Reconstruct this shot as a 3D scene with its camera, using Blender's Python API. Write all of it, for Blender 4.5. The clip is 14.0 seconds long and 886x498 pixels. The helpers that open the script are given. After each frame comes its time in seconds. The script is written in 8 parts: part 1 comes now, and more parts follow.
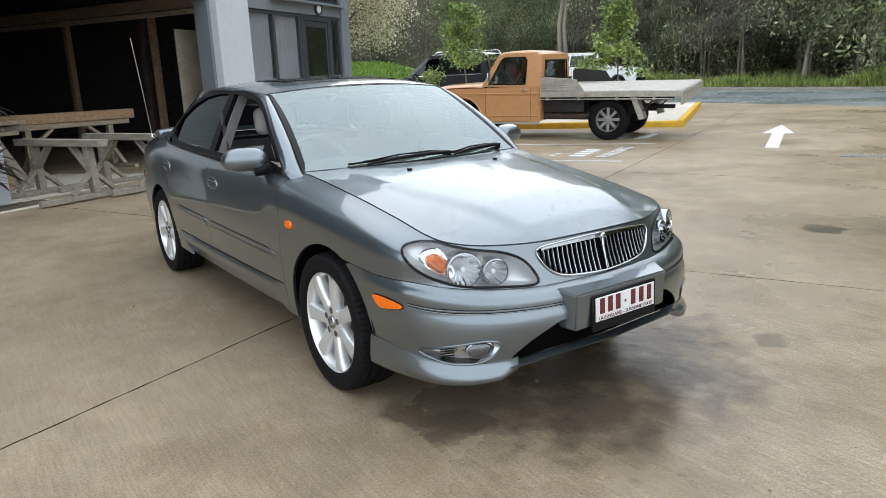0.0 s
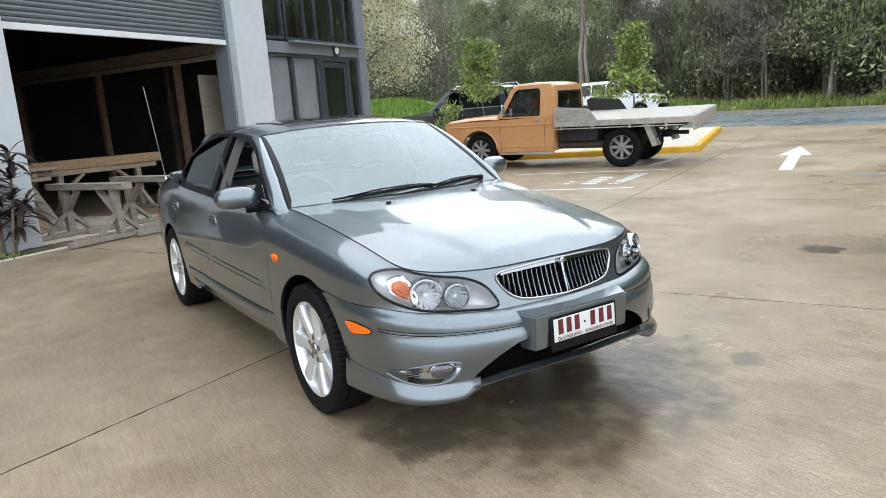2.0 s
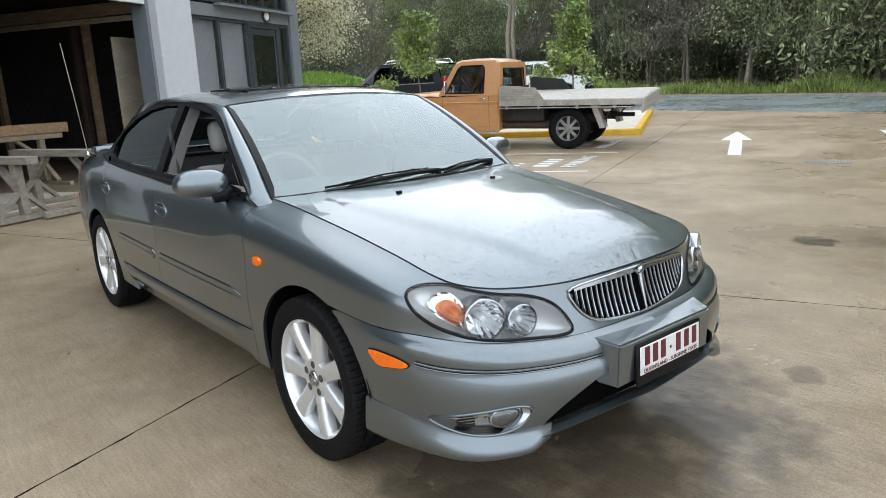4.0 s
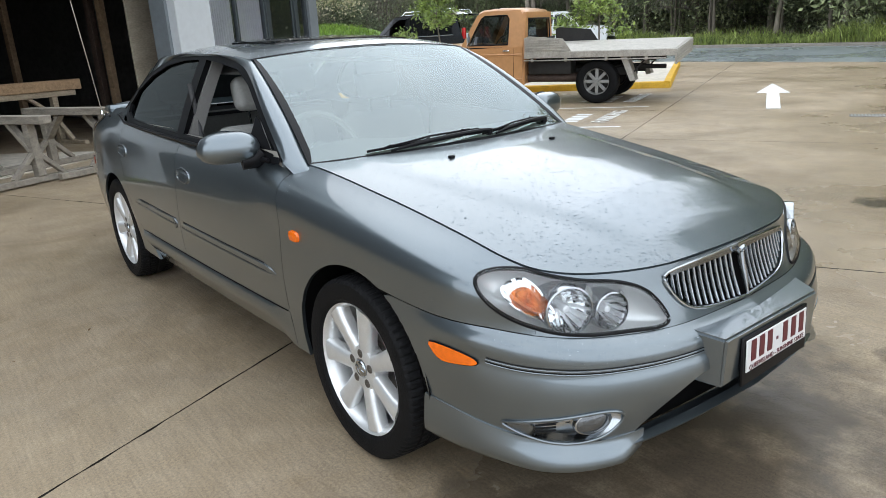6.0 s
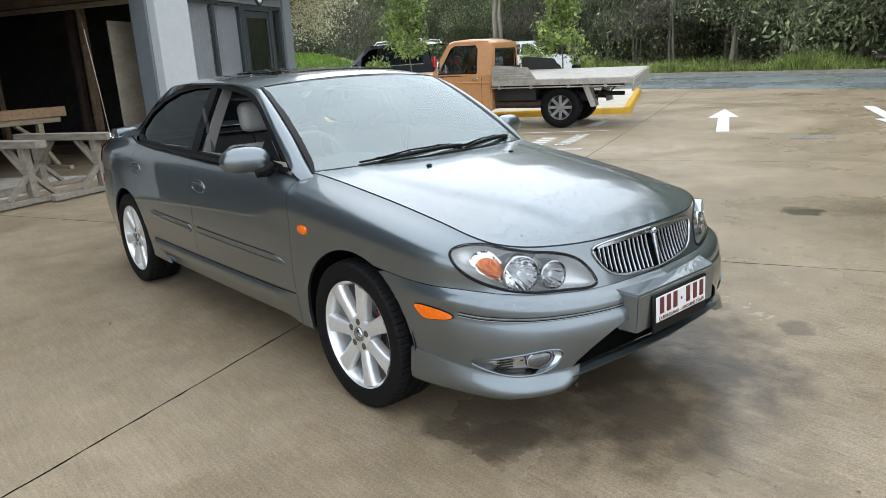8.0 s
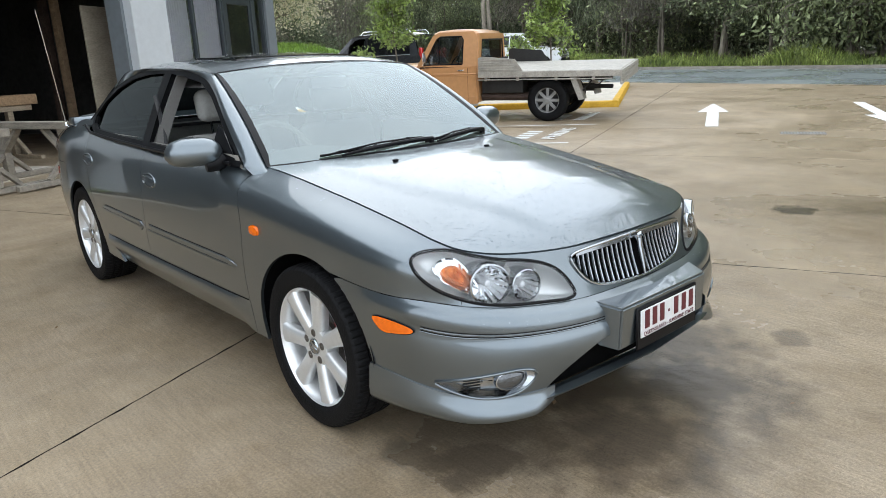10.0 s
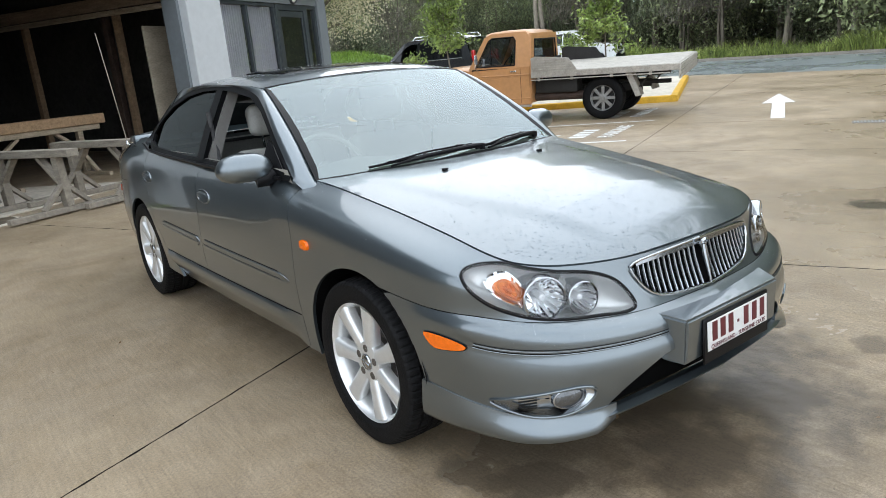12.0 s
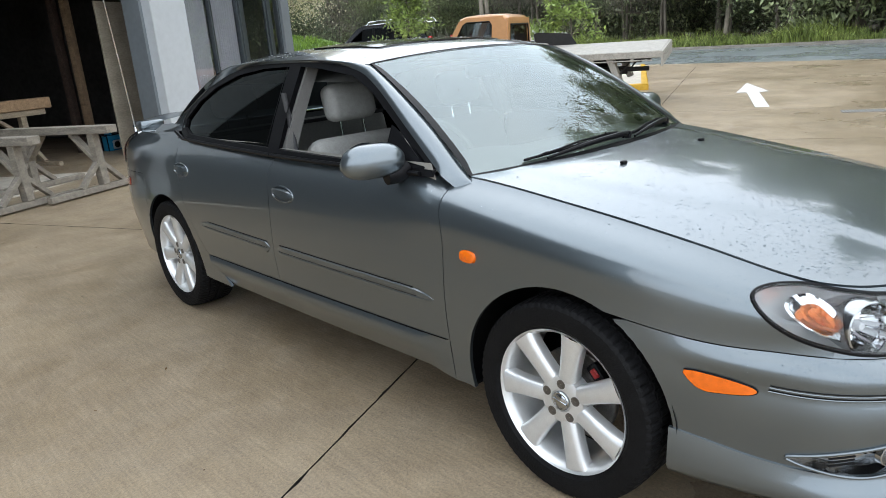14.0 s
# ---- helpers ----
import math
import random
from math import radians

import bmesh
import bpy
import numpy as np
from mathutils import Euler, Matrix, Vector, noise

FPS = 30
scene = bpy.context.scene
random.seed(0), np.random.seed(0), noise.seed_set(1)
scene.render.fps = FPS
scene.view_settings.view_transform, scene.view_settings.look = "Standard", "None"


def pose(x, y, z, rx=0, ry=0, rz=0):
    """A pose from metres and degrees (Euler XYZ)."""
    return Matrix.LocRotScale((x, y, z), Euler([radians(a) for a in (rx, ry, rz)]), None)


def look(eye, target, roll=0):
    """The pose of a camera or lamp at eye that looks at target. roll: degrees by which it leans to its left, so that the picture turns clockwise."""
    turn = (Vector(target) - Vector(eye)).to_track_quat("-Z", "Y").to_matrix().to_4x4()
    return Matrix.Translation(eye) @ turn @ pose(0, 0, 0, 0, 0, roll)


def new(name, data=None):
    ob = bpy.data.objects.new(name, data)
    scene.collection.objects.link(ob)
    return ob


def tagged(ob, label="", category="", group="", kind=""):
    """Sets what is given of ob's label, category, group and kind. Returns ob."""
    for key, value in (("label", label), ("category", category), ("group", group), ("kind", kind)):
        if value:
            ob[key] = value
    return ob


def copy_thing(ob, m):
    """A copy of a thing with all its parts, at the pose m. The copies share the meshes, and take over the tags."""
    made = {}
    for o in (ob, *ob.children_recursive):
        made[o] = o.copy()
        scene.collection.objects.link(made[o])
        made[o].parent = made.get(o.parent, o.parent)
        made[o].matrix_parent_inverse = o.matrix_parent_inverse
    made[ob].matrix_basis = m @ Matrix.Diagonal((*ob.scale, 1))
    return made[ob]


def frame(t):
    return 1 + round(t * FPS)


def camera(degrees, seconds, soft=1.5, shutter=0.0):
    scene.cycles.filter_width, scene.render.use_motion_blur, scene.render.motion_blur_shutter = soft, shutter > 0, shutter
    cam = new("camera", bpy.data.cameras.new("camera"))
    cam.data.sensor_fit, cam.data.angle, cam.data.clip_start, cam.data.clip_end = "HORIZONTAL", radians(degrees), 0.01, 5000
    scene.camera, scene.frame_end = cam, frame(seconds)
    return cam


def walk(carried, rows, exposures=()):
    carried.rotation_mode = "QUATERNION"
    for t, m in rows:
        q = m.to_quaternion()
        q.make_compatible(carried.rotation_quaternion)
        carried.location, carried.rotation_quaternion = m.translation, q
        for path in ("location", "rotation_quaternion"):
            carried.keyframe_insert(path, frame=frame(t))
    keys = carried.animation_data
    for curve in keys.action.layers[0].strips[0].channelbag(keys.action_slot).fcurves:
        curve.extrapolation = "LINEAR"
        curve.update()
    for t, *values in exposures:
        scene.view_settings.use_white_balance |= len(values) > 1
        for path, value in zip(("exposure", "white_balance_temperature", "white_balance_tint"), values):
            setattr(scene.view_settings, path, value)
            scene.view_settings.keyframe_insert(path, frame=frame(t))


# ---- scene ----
cam = camera(65.3, 14.0, 0.8)
PATH = [
    (0, (-2.117, -2.711, 1.363), (-0.998, -1.123, 0.886), -2.2),
    (0.5, (-2.305, -2.807, 1.369), (-1.182, -1.214, 0.92), -2.8),
    (1, (-2.32, -2.905, 1.376), (-1.143, -1.353, 0.922), -2.0),
    (1.5, (-2.096, -3.013, 1.373), (-0.923, -1.436, 1.0), -1.5),
    (2, (-1.99, -3.005, 1.37), (-0.932, -1.351, 0.987), -4.2),
    (2.5, (-2.029, -2.788, 1.357), (-0.893, -1.183, 0.991), -1.8),
    (2.7, (-2.033, -2.697, 1.365), (-0.87, -1.113, 0.989), -2.5),
    (4.8, (-1.826, -1.906, 1.363), (-0.569, -0.426, 0.883), -2.1),
    (5, (-1.739, -1.85, 1.368), (-0.527, -0.333, 0.889), -4.0),
    (5.5, (-1.72, -1.827, 1.356), (-0.637, -0.258, 0.754), -4.3),
    (6, (-1.901, -1.842, 1.357), (-0.721, -0.334, 0.778), -3.1),
    (6.5, (-2.039, -1.917, 1.371), (-0.809, -0.457, 0.774), -2.1),
    (7, (-2.088, -2.133, 1.358), (-0.845, -0.658, 0.829), -2.2),
    (7.5, (-2.217, -2.26, 1.376), (-0.968, -0.796, 0.832), -3.8),
    (7.7, (-2.309, -2.285, 1.377), (-1.045, -0.823, 0.864), -3.4),
    (9.8, (-2.1, -2.218, 1.338), (-0.877, -0.726, 0.811), -2.1),
    (10, (-2.062, -2.142, 1.345), (-0.785, -0.698, 0.812), -2.5),
    (10.5, (-1.921, -2.11, 1.347), (-0.711, -0.614, 0.798), -1.7),
    (11, (-1.809, -2.136, 1.344), (-0.677, -0.588, 0.776), -2.0),
    (11.5, (-1.844, -2.149, 1.357), (-0.72, -0.587, 0.813), -3.9),
    (12, (-1.991, -2.094, 1.356), (-0.84, -0.542, 0.84), -5.2),
    (12.5, (-2.077, -1.997, 1.339), (-0.889, -0.485, 0.789), -3.8),
    (13, (-2.053, -1.715, 1.32), (-0.855, -0.234, 0.71), -7.7),
    (13.5, (-2.162, -1.444, 1.338), (-0.967, 0.043, 0.738), -5.0),
    (14, (-2.319, -1.16, 1.365), (-1.028, 0.26, 0.802), -4.4),
]
walk(cam, [(t, look(eye, target, roll)) for t, eye, target, roll in PATH], [(0.0, -0.06), (0.5, 0.06), (1.0, 0.18), (1.5, 0.18), (2.0, 0.12), (2.5, 0.04), (5.0, -0.06), (7.5, -0.06), (10.0, -0.03), (14.0, 0.02)])
# ---- world ----
world = bpy.data.worlds.new("overcast_sky")
scene.world = world
world.use_nodes = True
wn = world.node_tree.nodes
wl = world.node_tree.links
sky = wn.new("ShaderNodeTexSky")
sky.sky_type = "NISHITA"
sky.sun_disc = False
sky.sun_elevation = radians(44)
sky.sun_rotation = radians(53)
sky.air_density = 1.0
sky.dust_density = 3.0
cloud = wn.new("ShaderNodeTexNoise")
cloud.inputs["Scale"].default_value = 1.6
cloud.inputs["Detail"].default_value = 5.0
cloud_ramp = wn.new("ShaderNodeValToRGB")
cloud_ramp.color_ramp.elements[0].position = 0.30
cloud_ramp.color_ramp.elements[0].color = (0.80, 0.84, 0.90, 1)
cloud_ramp.color_ramp.elements[1].position = 0.72
cloud_ramp.color_ramp.elements[1].color = (1.0, 1.0, 1.0, 1)
grey = wn.new("ShaderNodeHueSaturation")
grey.inputs["Saturation"].default_value = 0.16
veil = wn.new("ShaderNodeMix")
veil.data_type = "RGBA"
veil.blend_type = "MIX"
veil.inputs[0].default_value = 0.94
veil.inputs[7].default_value = (7.1, 7.55, 8.0, 1)
tone = wn.new("ShaderNodeMix")
tone.data_type = "RGBA"
tone.blend_type = "MULTIPLY"
tone.inputs[0].default_value = 1.0
wl.new(sky.outputs[0], grey.inputs["Color"])
wl.new(grey.outputs[0], veil.inputs[6])
wl.new(veil.outputs[2], tone.inputs[6])
wl.new(cloud.outputs[0], cloud_ramp.inputs[0])
wl.new(cloud_ramp.outputs[0], tone.inputs[7])
# an overcast sky is brightest overhead
way = wn.new("ShaderNodeTexCoord")
axes = wn.new("ShaderNodeSeparateXYZ")
high = wn.new("ShaderNodeMapRange")
high.inputs[1].default_value, high.inputs[2].default_value = 0.0, 0.62
high.inputs[3].default_value, high.inputs[4].default_value = 2.15, 2.10
lift = wn.new("ShaderNodeVectorMath")
lift.operation = "SCALE"
wl.new(way.outputs["Generated"], axes.inputs[0])
wl.new(axes.outputs[2], high.inputs[0])
wl.new(tone.outputs[2], lift.inputs[0])
wl.new(high.outputs[0], lift.inputs["Scale"])
wl.new(lift.outputs[0], wn["Background"].inputs[0])
wn["Background"].inputs[1].default_value = 0.154

sun = new("sun", bpy.data.lights.new("sun", "SUN"))
sun.data.energy = 0.5
sun.data.angle = radians(120)
sun.data.color = (1.0, 0.97, 0.92)
sun.matrix_world = look((6.0, 4.5, 7.2), (0, 0, 0))


# ---- small helpers ----
def thing(name, label, category, group="", kind="", at=None):
    ob = new(name)
    if at is not None:
        ob.matrix_world = at
    return tagged(ob, label, category, group, kind)


def mesh_of(bm, name, material, smooth=0):
    data = bpy.data.meshes.new(name)
    bm.normal_update()
    bm.to_mesh(data)
    bm.free()
    for m in material if isinstance(material, (list, tuple)) else (material,):
        data.materials.append(m)
    if smooth:
        data.shade_smooth()
        if smooth < 180:
            data.set_sharp_from_angle(angle=radians(smooth))
    return data


def part(name, bm, material, parent=None, label="", smooth=40):
    """Links a bmesh as one mesh object under a thing or a part."""
    ob = new(name, mesh_of(bm, name, material, smooth))
    if parent is not None:
        ob.parent = parent
    return tagged(ob, label)


def whole(name, bm, material, label, category, group="", kind="", smooth=40, at=None):
    ob = part(name, bm, material, None, "", smooth)
    if at is not None:
        ob.matrix_world = at
    return tagged(ob, label, category, group, kind)


def add_box(bm, size, at=(0, 0, 0), turn=None, bevel=0.0, seg=1):
    m = Matrix.Translation(at)
    if turn is not None:
        m = m @ turn.to_4x4()
    made = bmesh.ops.create_cube(bm, size=1, matrix=m @ Matrix.Diagonal((*size, 1)))
    if bevel:
        edges = {e for v in made["verts"] for e in v.link_edges}
        bmesh.ops.bevel(bm, geom=list(edges), offset=bevel, segments=seg, profile=0.5, affect="EDGES")
    return bm


def box(size, at=(0, 0, 0), turn=None, bevel=0.0, seg=1):
    return add_box(bmesh.new(), size, at, turn, bevel, seg)


def beam(bm, a, b, w, h, bevel=0.004, up=(0, 0, 1)):
    """A timber of section w x h from a to b."""
    a, b = Vector(a), Vector(b)
    d = (b - a).normalized()
    side = d.cross(Vector(up))
    if side.length < 1e-3:
        side = d.cross(Vector((1, 0, 0)))
    side.normalize()
    top = side.cross(d)
    turn = Matrix((side, d, top)).transposed()
    return add_box(bm, (w, (b - a).length, h), (a + b) / 2, turn, bevel)


def add_tube(bm, pts, r, n=8, cap=True):
    """A round bar along pts; r is a number or one for each point."""
    pts = [Vector(p) for p in pts]
    rs = r if isinstance(r, (list, tuple)) else [r] * len(pts)
    rings, up = [], Vector((0.13, 0.31, 0.94))
    for i, p in enumerate(pts):
        d = (pts[min(i + 1, len(pts) - 1)] - pts[max(i - 1, 0)]).normalized()
        s = d.cross(up)
        if s.length < 1e-4:
            s = d.cross(Vector((1, 0, 0)))
        s.normalize()
        t = s.cross(d)
        rings.append([bm.verts.new(p + rs[i] * (s * math.cos(a) + t * math.sin(a))) for a in (2 * math.pi * k / n for k in range(n))])
    for a, b in zip(rings, rings[1:]):
        for k in range(n):
            bm.faces.new((a[k], a[(k + 1) % n], b[(k + 1) % n], b[k]))
    if cap and n > 2:
        bm.faces.new(rings[0][::-1])
        bm.faces.new(rings[-1])
    return bm


def lathe(bm, profile, n=48, axis="x", at=(0, 0, 0), closed=False):
    """Turns a profile of (radius, along) about an axis."""
    rings = []
    for r, h in profile:
        ring = []
        for k in range(n):
            a = 2 * math.pi * k / n
            c, s = r * math.cos(a), r * math.sin(a)
            p = (h, c, s) if axis == "x" else ((c, h, s) if axis == "y" else (c, s, h))
            ring.append(bm.verts.new(Vector(p) + Vector(at)))
        rings.append(ring)
    pairs = list(zip(rings, rings[1:])) + ([(rings[-1], rings[0])] if closed else [])
    for a, b in pairs:
        for k in range(n):
            bm.faces.new((a[k], a[(k + 1) % n], b[(k + 1) % n], b[k]))
    return bm


def grid(bm, rows, flip=False, loop=False):
    """Quads between rows of places, all of one length."""
    vs = [[bm.verts.new(p) for p in row] for row in rows]
    for a, b in zip(vs, vs[1:]):
        m = len(a)
        for k in range(m if loop else m - 1):
            q = (a[k], a[(k + 1) % m], b[(k + 1) % m], b[k])
            bm.faces.new(q[::-1] if flip else q)
    return vs


def spline(knots, t):
    """A smooth curve through the knots, at t from 0 to len - 1."""
    n = len(knots) - 1
    i = min(max(int(math.floor(t)), 0), n - 1)
    f = t - i
    p0, p1, p2, p3 = (np.asarray(knots[min(max(j, 0), n)], float) for j in (i - 1, i, i + 1, i + 2))
    if i == 0:
        p0 = 2 * p1 - p2
    if i == n - 1:
        p3 = 2 * p2 - p1
    return 0.5 * (2 * p1 + (p2 - p0) * f + (2 * p0 - 5 * p1 + 4 * p2 - p3) * f * f + (3 * p1 - p0 - 3 * p2 + p3) * f**3)


def lerp(a, b, f):
    return a + (b - a) * f


def step(a, b, x):
    f = min(max((x - a) / (b - a), 0.0), 1.0)
    return f * f * (3 - 2 * f)


def thicken(bm, depth):
    """Gives an open sheet a thickness, away from its normals."""
    bm.normal_update()
    bmesh.ops.solidify(bm, geom=list(bm.faces), thickness=depth)
    return bm


# ---- materials ----
def material(name, colour, rough=0.6, metal=0.0, coat=0.0, scale=0.0, vary=0.15, second=None, bump=0.0, bump_scale=60.0, alpha_mix=0.5, island=0.0, coords="Object", stretch=(1, 1, 1), rough_vary=0.0, spec=0.5, emission=0.0, detail=4.0):
    mat = bpy.data.materials.new(name)
    mat.use_nodes = True
    n, l = mat.node_tree.nodes, mat.node_tree.links
    p = n["Principled BSDF"]
    p.inputs["Base Color"].default_value = (*colour, 1)
    p.inputs["Roughness"].default_value = rough
    p.inputs["Metallic"].default_value = metal
    p.inputs["Coat Weight"].default_value = coat
    p.inputs["Coat Roughness"].default_value = 0.03
    p.inputs["Specular IOR Level"].default_value = spec
    if emission:
        p.inputs["Emission Color"].default_value = (*colour, 1)
        p.inputs["Emission Strength"].default_value = emission
    if scale or bump or island:
        tc = n.new("ShaderNodeTexCoord")
        mp = n.new("ShaderNodeMapping")
        mp.inputs["Scale"].default_value = stretch
        l.new(tc.outputs[coords], mp.inputs[0])
    if scale:
        a = n.new("ShaderNodeTexNoise")
        a.inputs["Scale"].default_value = scale
        a.inputs["Detail"].default_value = detail
        a.inputs["Roughness"].default_value = 0.62
        b = n.new("ShaderNodeTexNoise")
        b.inputs["Scale"].default_value = scale * 9
        b.inputs["Detail"].default_value = 3.0
        l.new(mp.outputs[0], a.inputs[0])
        l.new(mp.outputs[0], b.inputs[0])
        s = n.new("ShaderNodeMath")
        s.operation = "ADD"
        l.new(a.outputs[0], s.inputs[0])
        l.new(b.outputs[0], s.inputs[1])
        r = n.new("ShaderNodeValToRGB")
        lo = tuple(c * (1 - vary) for c in colour)
        hi = second or tuple(min(1, c * (1 + vary)) for c in colour)
        r.color_ramp.elements[0].position, r.color_ramp.elements[0].color = 0.36, (*lo, 1)
        r.color_ramp.elements[1].position, r.color_ramp.elements[1].color = 0.66, (*hi, 1)
        h = n.new("ShaderNodeMath")
        h.operation = "MULTIPLY"
        h.inputs[1].default_value = 0.5
        l.new(s.outputs[0], h.inputs[0])
        l.new(h.outputs[0], r.inputs[0])
        out = r.outputs[0]
        if island:
            g = n.new("ShaderNodeNewGeometry")
            hs = n.new("ShaderNodeHueSaturation")
            mr = n.new("ShaderNodeMapRange")
            mr.inputs[3].default_value, mr.inputs[4].default_value = 1 - island, 1 + island
            l.new(g.outputs["Random Per Island"], mr.inputs[0])
            l.new(mr.outputs[0], hs.inputs["Value"])
            l.new(out, hs.inputs["Color"])
            out = hs.outputs[0]
        l.new(out, p.inputs["Base Color"])
        if rough_vary:
            mr2 = n.new("ShaderNodeMapRange")
            mr2.inputs[1].default_value, mr2.inputs[2].default_value = 0.35, 0.65
            mr2.inputs[3].default_value, mr2.inputs[4].default_value = rough - rough_vary, rough + rough_vary
            l.new(a.outputs[0], mr2.inputs[0])
            l.new(mr2.outputs[0], p.inputs["Roughness"])
    if bump:
        c = n.new("ShaderNodeTexNoise")
        c.inputs["Scale"].default_value = bump_scale
        c.inputs["Detail"].default_value = 3.0
        l.new(mp.outputs[0], c.inputs[0])
        bp = n.new("ShaderNodeBump")
        bp.inputs["Strength"].default_value = bump
        bp.inputs["Distance"].default_value = 0.01
        l.new(c.outputs[0], bp.inputs["Height"])
        l.new(bp.outputs[0], p.inputs["Normal"])
    return mat


def glass(name, tint, gloss=1.0, rough=0.0, ior=1.75):
    """A thin pane: clear or tinted, with real mirror gloss."""
    mat = bpy.data.materials.new(name)
    mat.use_nodes = True
    n, l = mat.node_tree.nodes, mat.node_tree.links
    n.remove(n["Principled BSDF"])
    clear = n.new("ShaderNodeBsdfTransparent")
    clear.inputs[0].default_value = (*tint, 1)
    shine = n.new("ShaderNodeBsdfGlossy")
    shine.inputs["Roughness"].default_value = rough
    shine.inputs[0].default_value = (*(gloss if isinstance(gloss, tuple) else (gloss, gloss, gloss)), 1)
    f = n.new("ShaderNodeFresnel")
    f.inputs[0].default_value = ior
    mix = n.new("ShaderNodeMixShader")
    l.new(f.outputs[0], mix.inputs[0])
    l.new(clear.outputs[0], mix.inputs[1])
    l.new(shine.outputs[0], mix.inputs[2])
    l.new(mix.outputs[0], n["Material Output"].inputs[0])
    return mat


def wet_paint(name, colour, drops=1.0):
    """Metallic car paint under clear lacquer, beaded with rain."""
    mat = bpy.data.materials.new(name)
    mat.use_nodes = True
    n, l = mat.node_tree.nodes, mat.node_tree.links
    p = n["Principled BSDF"]
    p.inputs["Metallic"].default_value = 0.85
    p.inputs["Roughness"].default_value = 0.29
    p.inputs["Coat Weight"].default_value = 1.0
    p.inputs["Coat IOR"].default_value = 1.64
    p.inputs["Coat Roughness"].default_value = 0.012
    tc = n.new("ShaderNodeTexCoord")
    flake = n.new("ShaderNodeTexNoise")
    flake.inputs["Scale"].default_value = 900
    flake.inputs["Detail"].default_value = 1
    r = n.new("ShaderNodeValToRGB")
    r.color_ramp.elements[0].position, r.color_ramp.elements[0].color = 0.3, (*(c * 0.86 for c in colour), 1)
    r.color_ramp.elements[1].position, r.color_ramp.elements[1].color = 0.7, (*(c * 1.14 for c in colour), 1)
    l.new(tc.outputs["Object"], flake.inputs[0])
    l.new(flake.outputs[0], r.inputs[0])
    l.new(r.outputs[0], p.inputs["Base Color"])
    # rain beads: two sizes, patchy, on faces that look up
    g = n.new("ShaderNodeNewGeometry")
    sx = n.new("ShaderNodeSeparateXYZ")
    l.new(g.outputs["Normal"], sx.inputs[0])
    up = n.new("ShaderNodeMapRange")
    up.inputs[1].default_value, up.inputs[2].default_value = 0.02, 0.55
    l.new(sx.outputs[2], up.inputs[0])
    patch = n.new("ShaderNodeTexNoise")
    patch.inputs["Scale"].default_value = 7
    l.new(tc.outputs["Object"], patch.inputs[0])
    pr = n.new("ShaderNodeMapRange")
    pr.inputs[1].default_value, pr.inputs[2].default_value = 0.40, 0.60
    l.new(patch.outputs[0], pr.inputs[0])
    total = None
    for size, reach in ((95, 0.34), (210, 0.36)):
        v = n.new("ShaderNodeTexVoronoi")
        v.inputs["Scale"].default_value = size
        l.new(tc.outputs["Object"], v.inputs[0])
        m = n.new("ShaderNodeMapRange")
        m.interpolation_type = "SMOOTHSTEP"
        m.inputs[1].default_value, m.inputs[2].default_value = 0.0, reach
        m.inputs[3].default_value, m.inputs[4].default_value = 1.0, 0.0
        l.new(v.outputs["Distance"], m.inputs[0])
        pick = n.new("ShaderNodeMath")
        pick.operation = "GREATER_THAN"
        pick.inputs[1].default_value = 0.55
        sc = n.new("ShaderNodeSeparateColor")
        l.new(v.outputs["Color"], sc.inputs[0])
        l.new(sc.outputs[0], pick.inputs[0])
        k = n.new("ShaderNodeMath")
        k.operation = "MULTIPLY"
        l.new(m.outputs[0], k.inputs[0])
        l.new(pick.outputs[0], k.inputs[1])
        if total is None:
            total = k.outputs[0]
        else:
            s = n.new("ShaderNodeMath")
            s.operation = "ADD"
            l.new(total, s.inputs[0])
            l.new(k.outputs[0], s.inputs[1])
            total = s.outputs[0]
    for gate in (up.outputs[0], pr.outputs[0]):
        k = n.new("ShaderNodeMath")
        k.operation = "MULTIPLY"
        l.new(total, k.inputs[0])
        l.new(gate, k.inputs[1])
        total = k.outputs[0]
    bp = n.new("ShaderNodeBump")
    bp.inputs["Strength"].default_value = 0.40 * drops
    bp.inputs["Distance"].default_value = 0.005
    l.new(total, bp.inputs["Height"])
    l.new(bp.outputs[0], p.inputs["Coat Normal"])
    half = n.new("ShaderNodeBump")
    half.inputs["Strength"].default_value = 0.22 * drops
    half.inputs["Distance"].default_value = 0.004
    l.new(total, half.inputs["Height"])
    l.new(half.outputs[0], p.inputs["Normal"])
    return mat


paint = wet_paint("grey_metallic_paint", (0.150, 0.178, 0.195), 0.25)
dark_glass = glass("tinted_glass", (0.05, 0.055, 0.055), (0.72, 0.78, 0.78), 0.0, 1.24)
clear_glass = glass("windscreen_glass", (0.70, 0.80, 0.79), (0.89, 0.99, 1.0), 0.006, 2.65)
lamp_glass = glass("lamp_lens", (0.95, 0.96, 0.96), 1.0, 0.0, 1.5)
rubber = material("tyre_rubber", (0.0065, 0.0065, 0.007), 0.66, scale=14, vary=0.35, bump=0.25, bump_scale=160, spec=0.14)
trim_black = material("black_trim", (0.005, 0.005, 0.006), 0.42, scale=40, vary=0.2, spec=0.16)
# near-black that stands in for shade inside the car's gaps and openings
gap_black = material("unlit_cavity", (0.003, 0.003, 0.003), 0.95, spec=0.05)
chrome = material("chrome", (0.80, 0.81, 0.82), 0.07, 1.0, scale=20, vary=0.04)
dull_chrome = material("grey_chrome", (0.46, 0.48, 0.50), 0.18, 1.0, scale=20, vary=0.1)
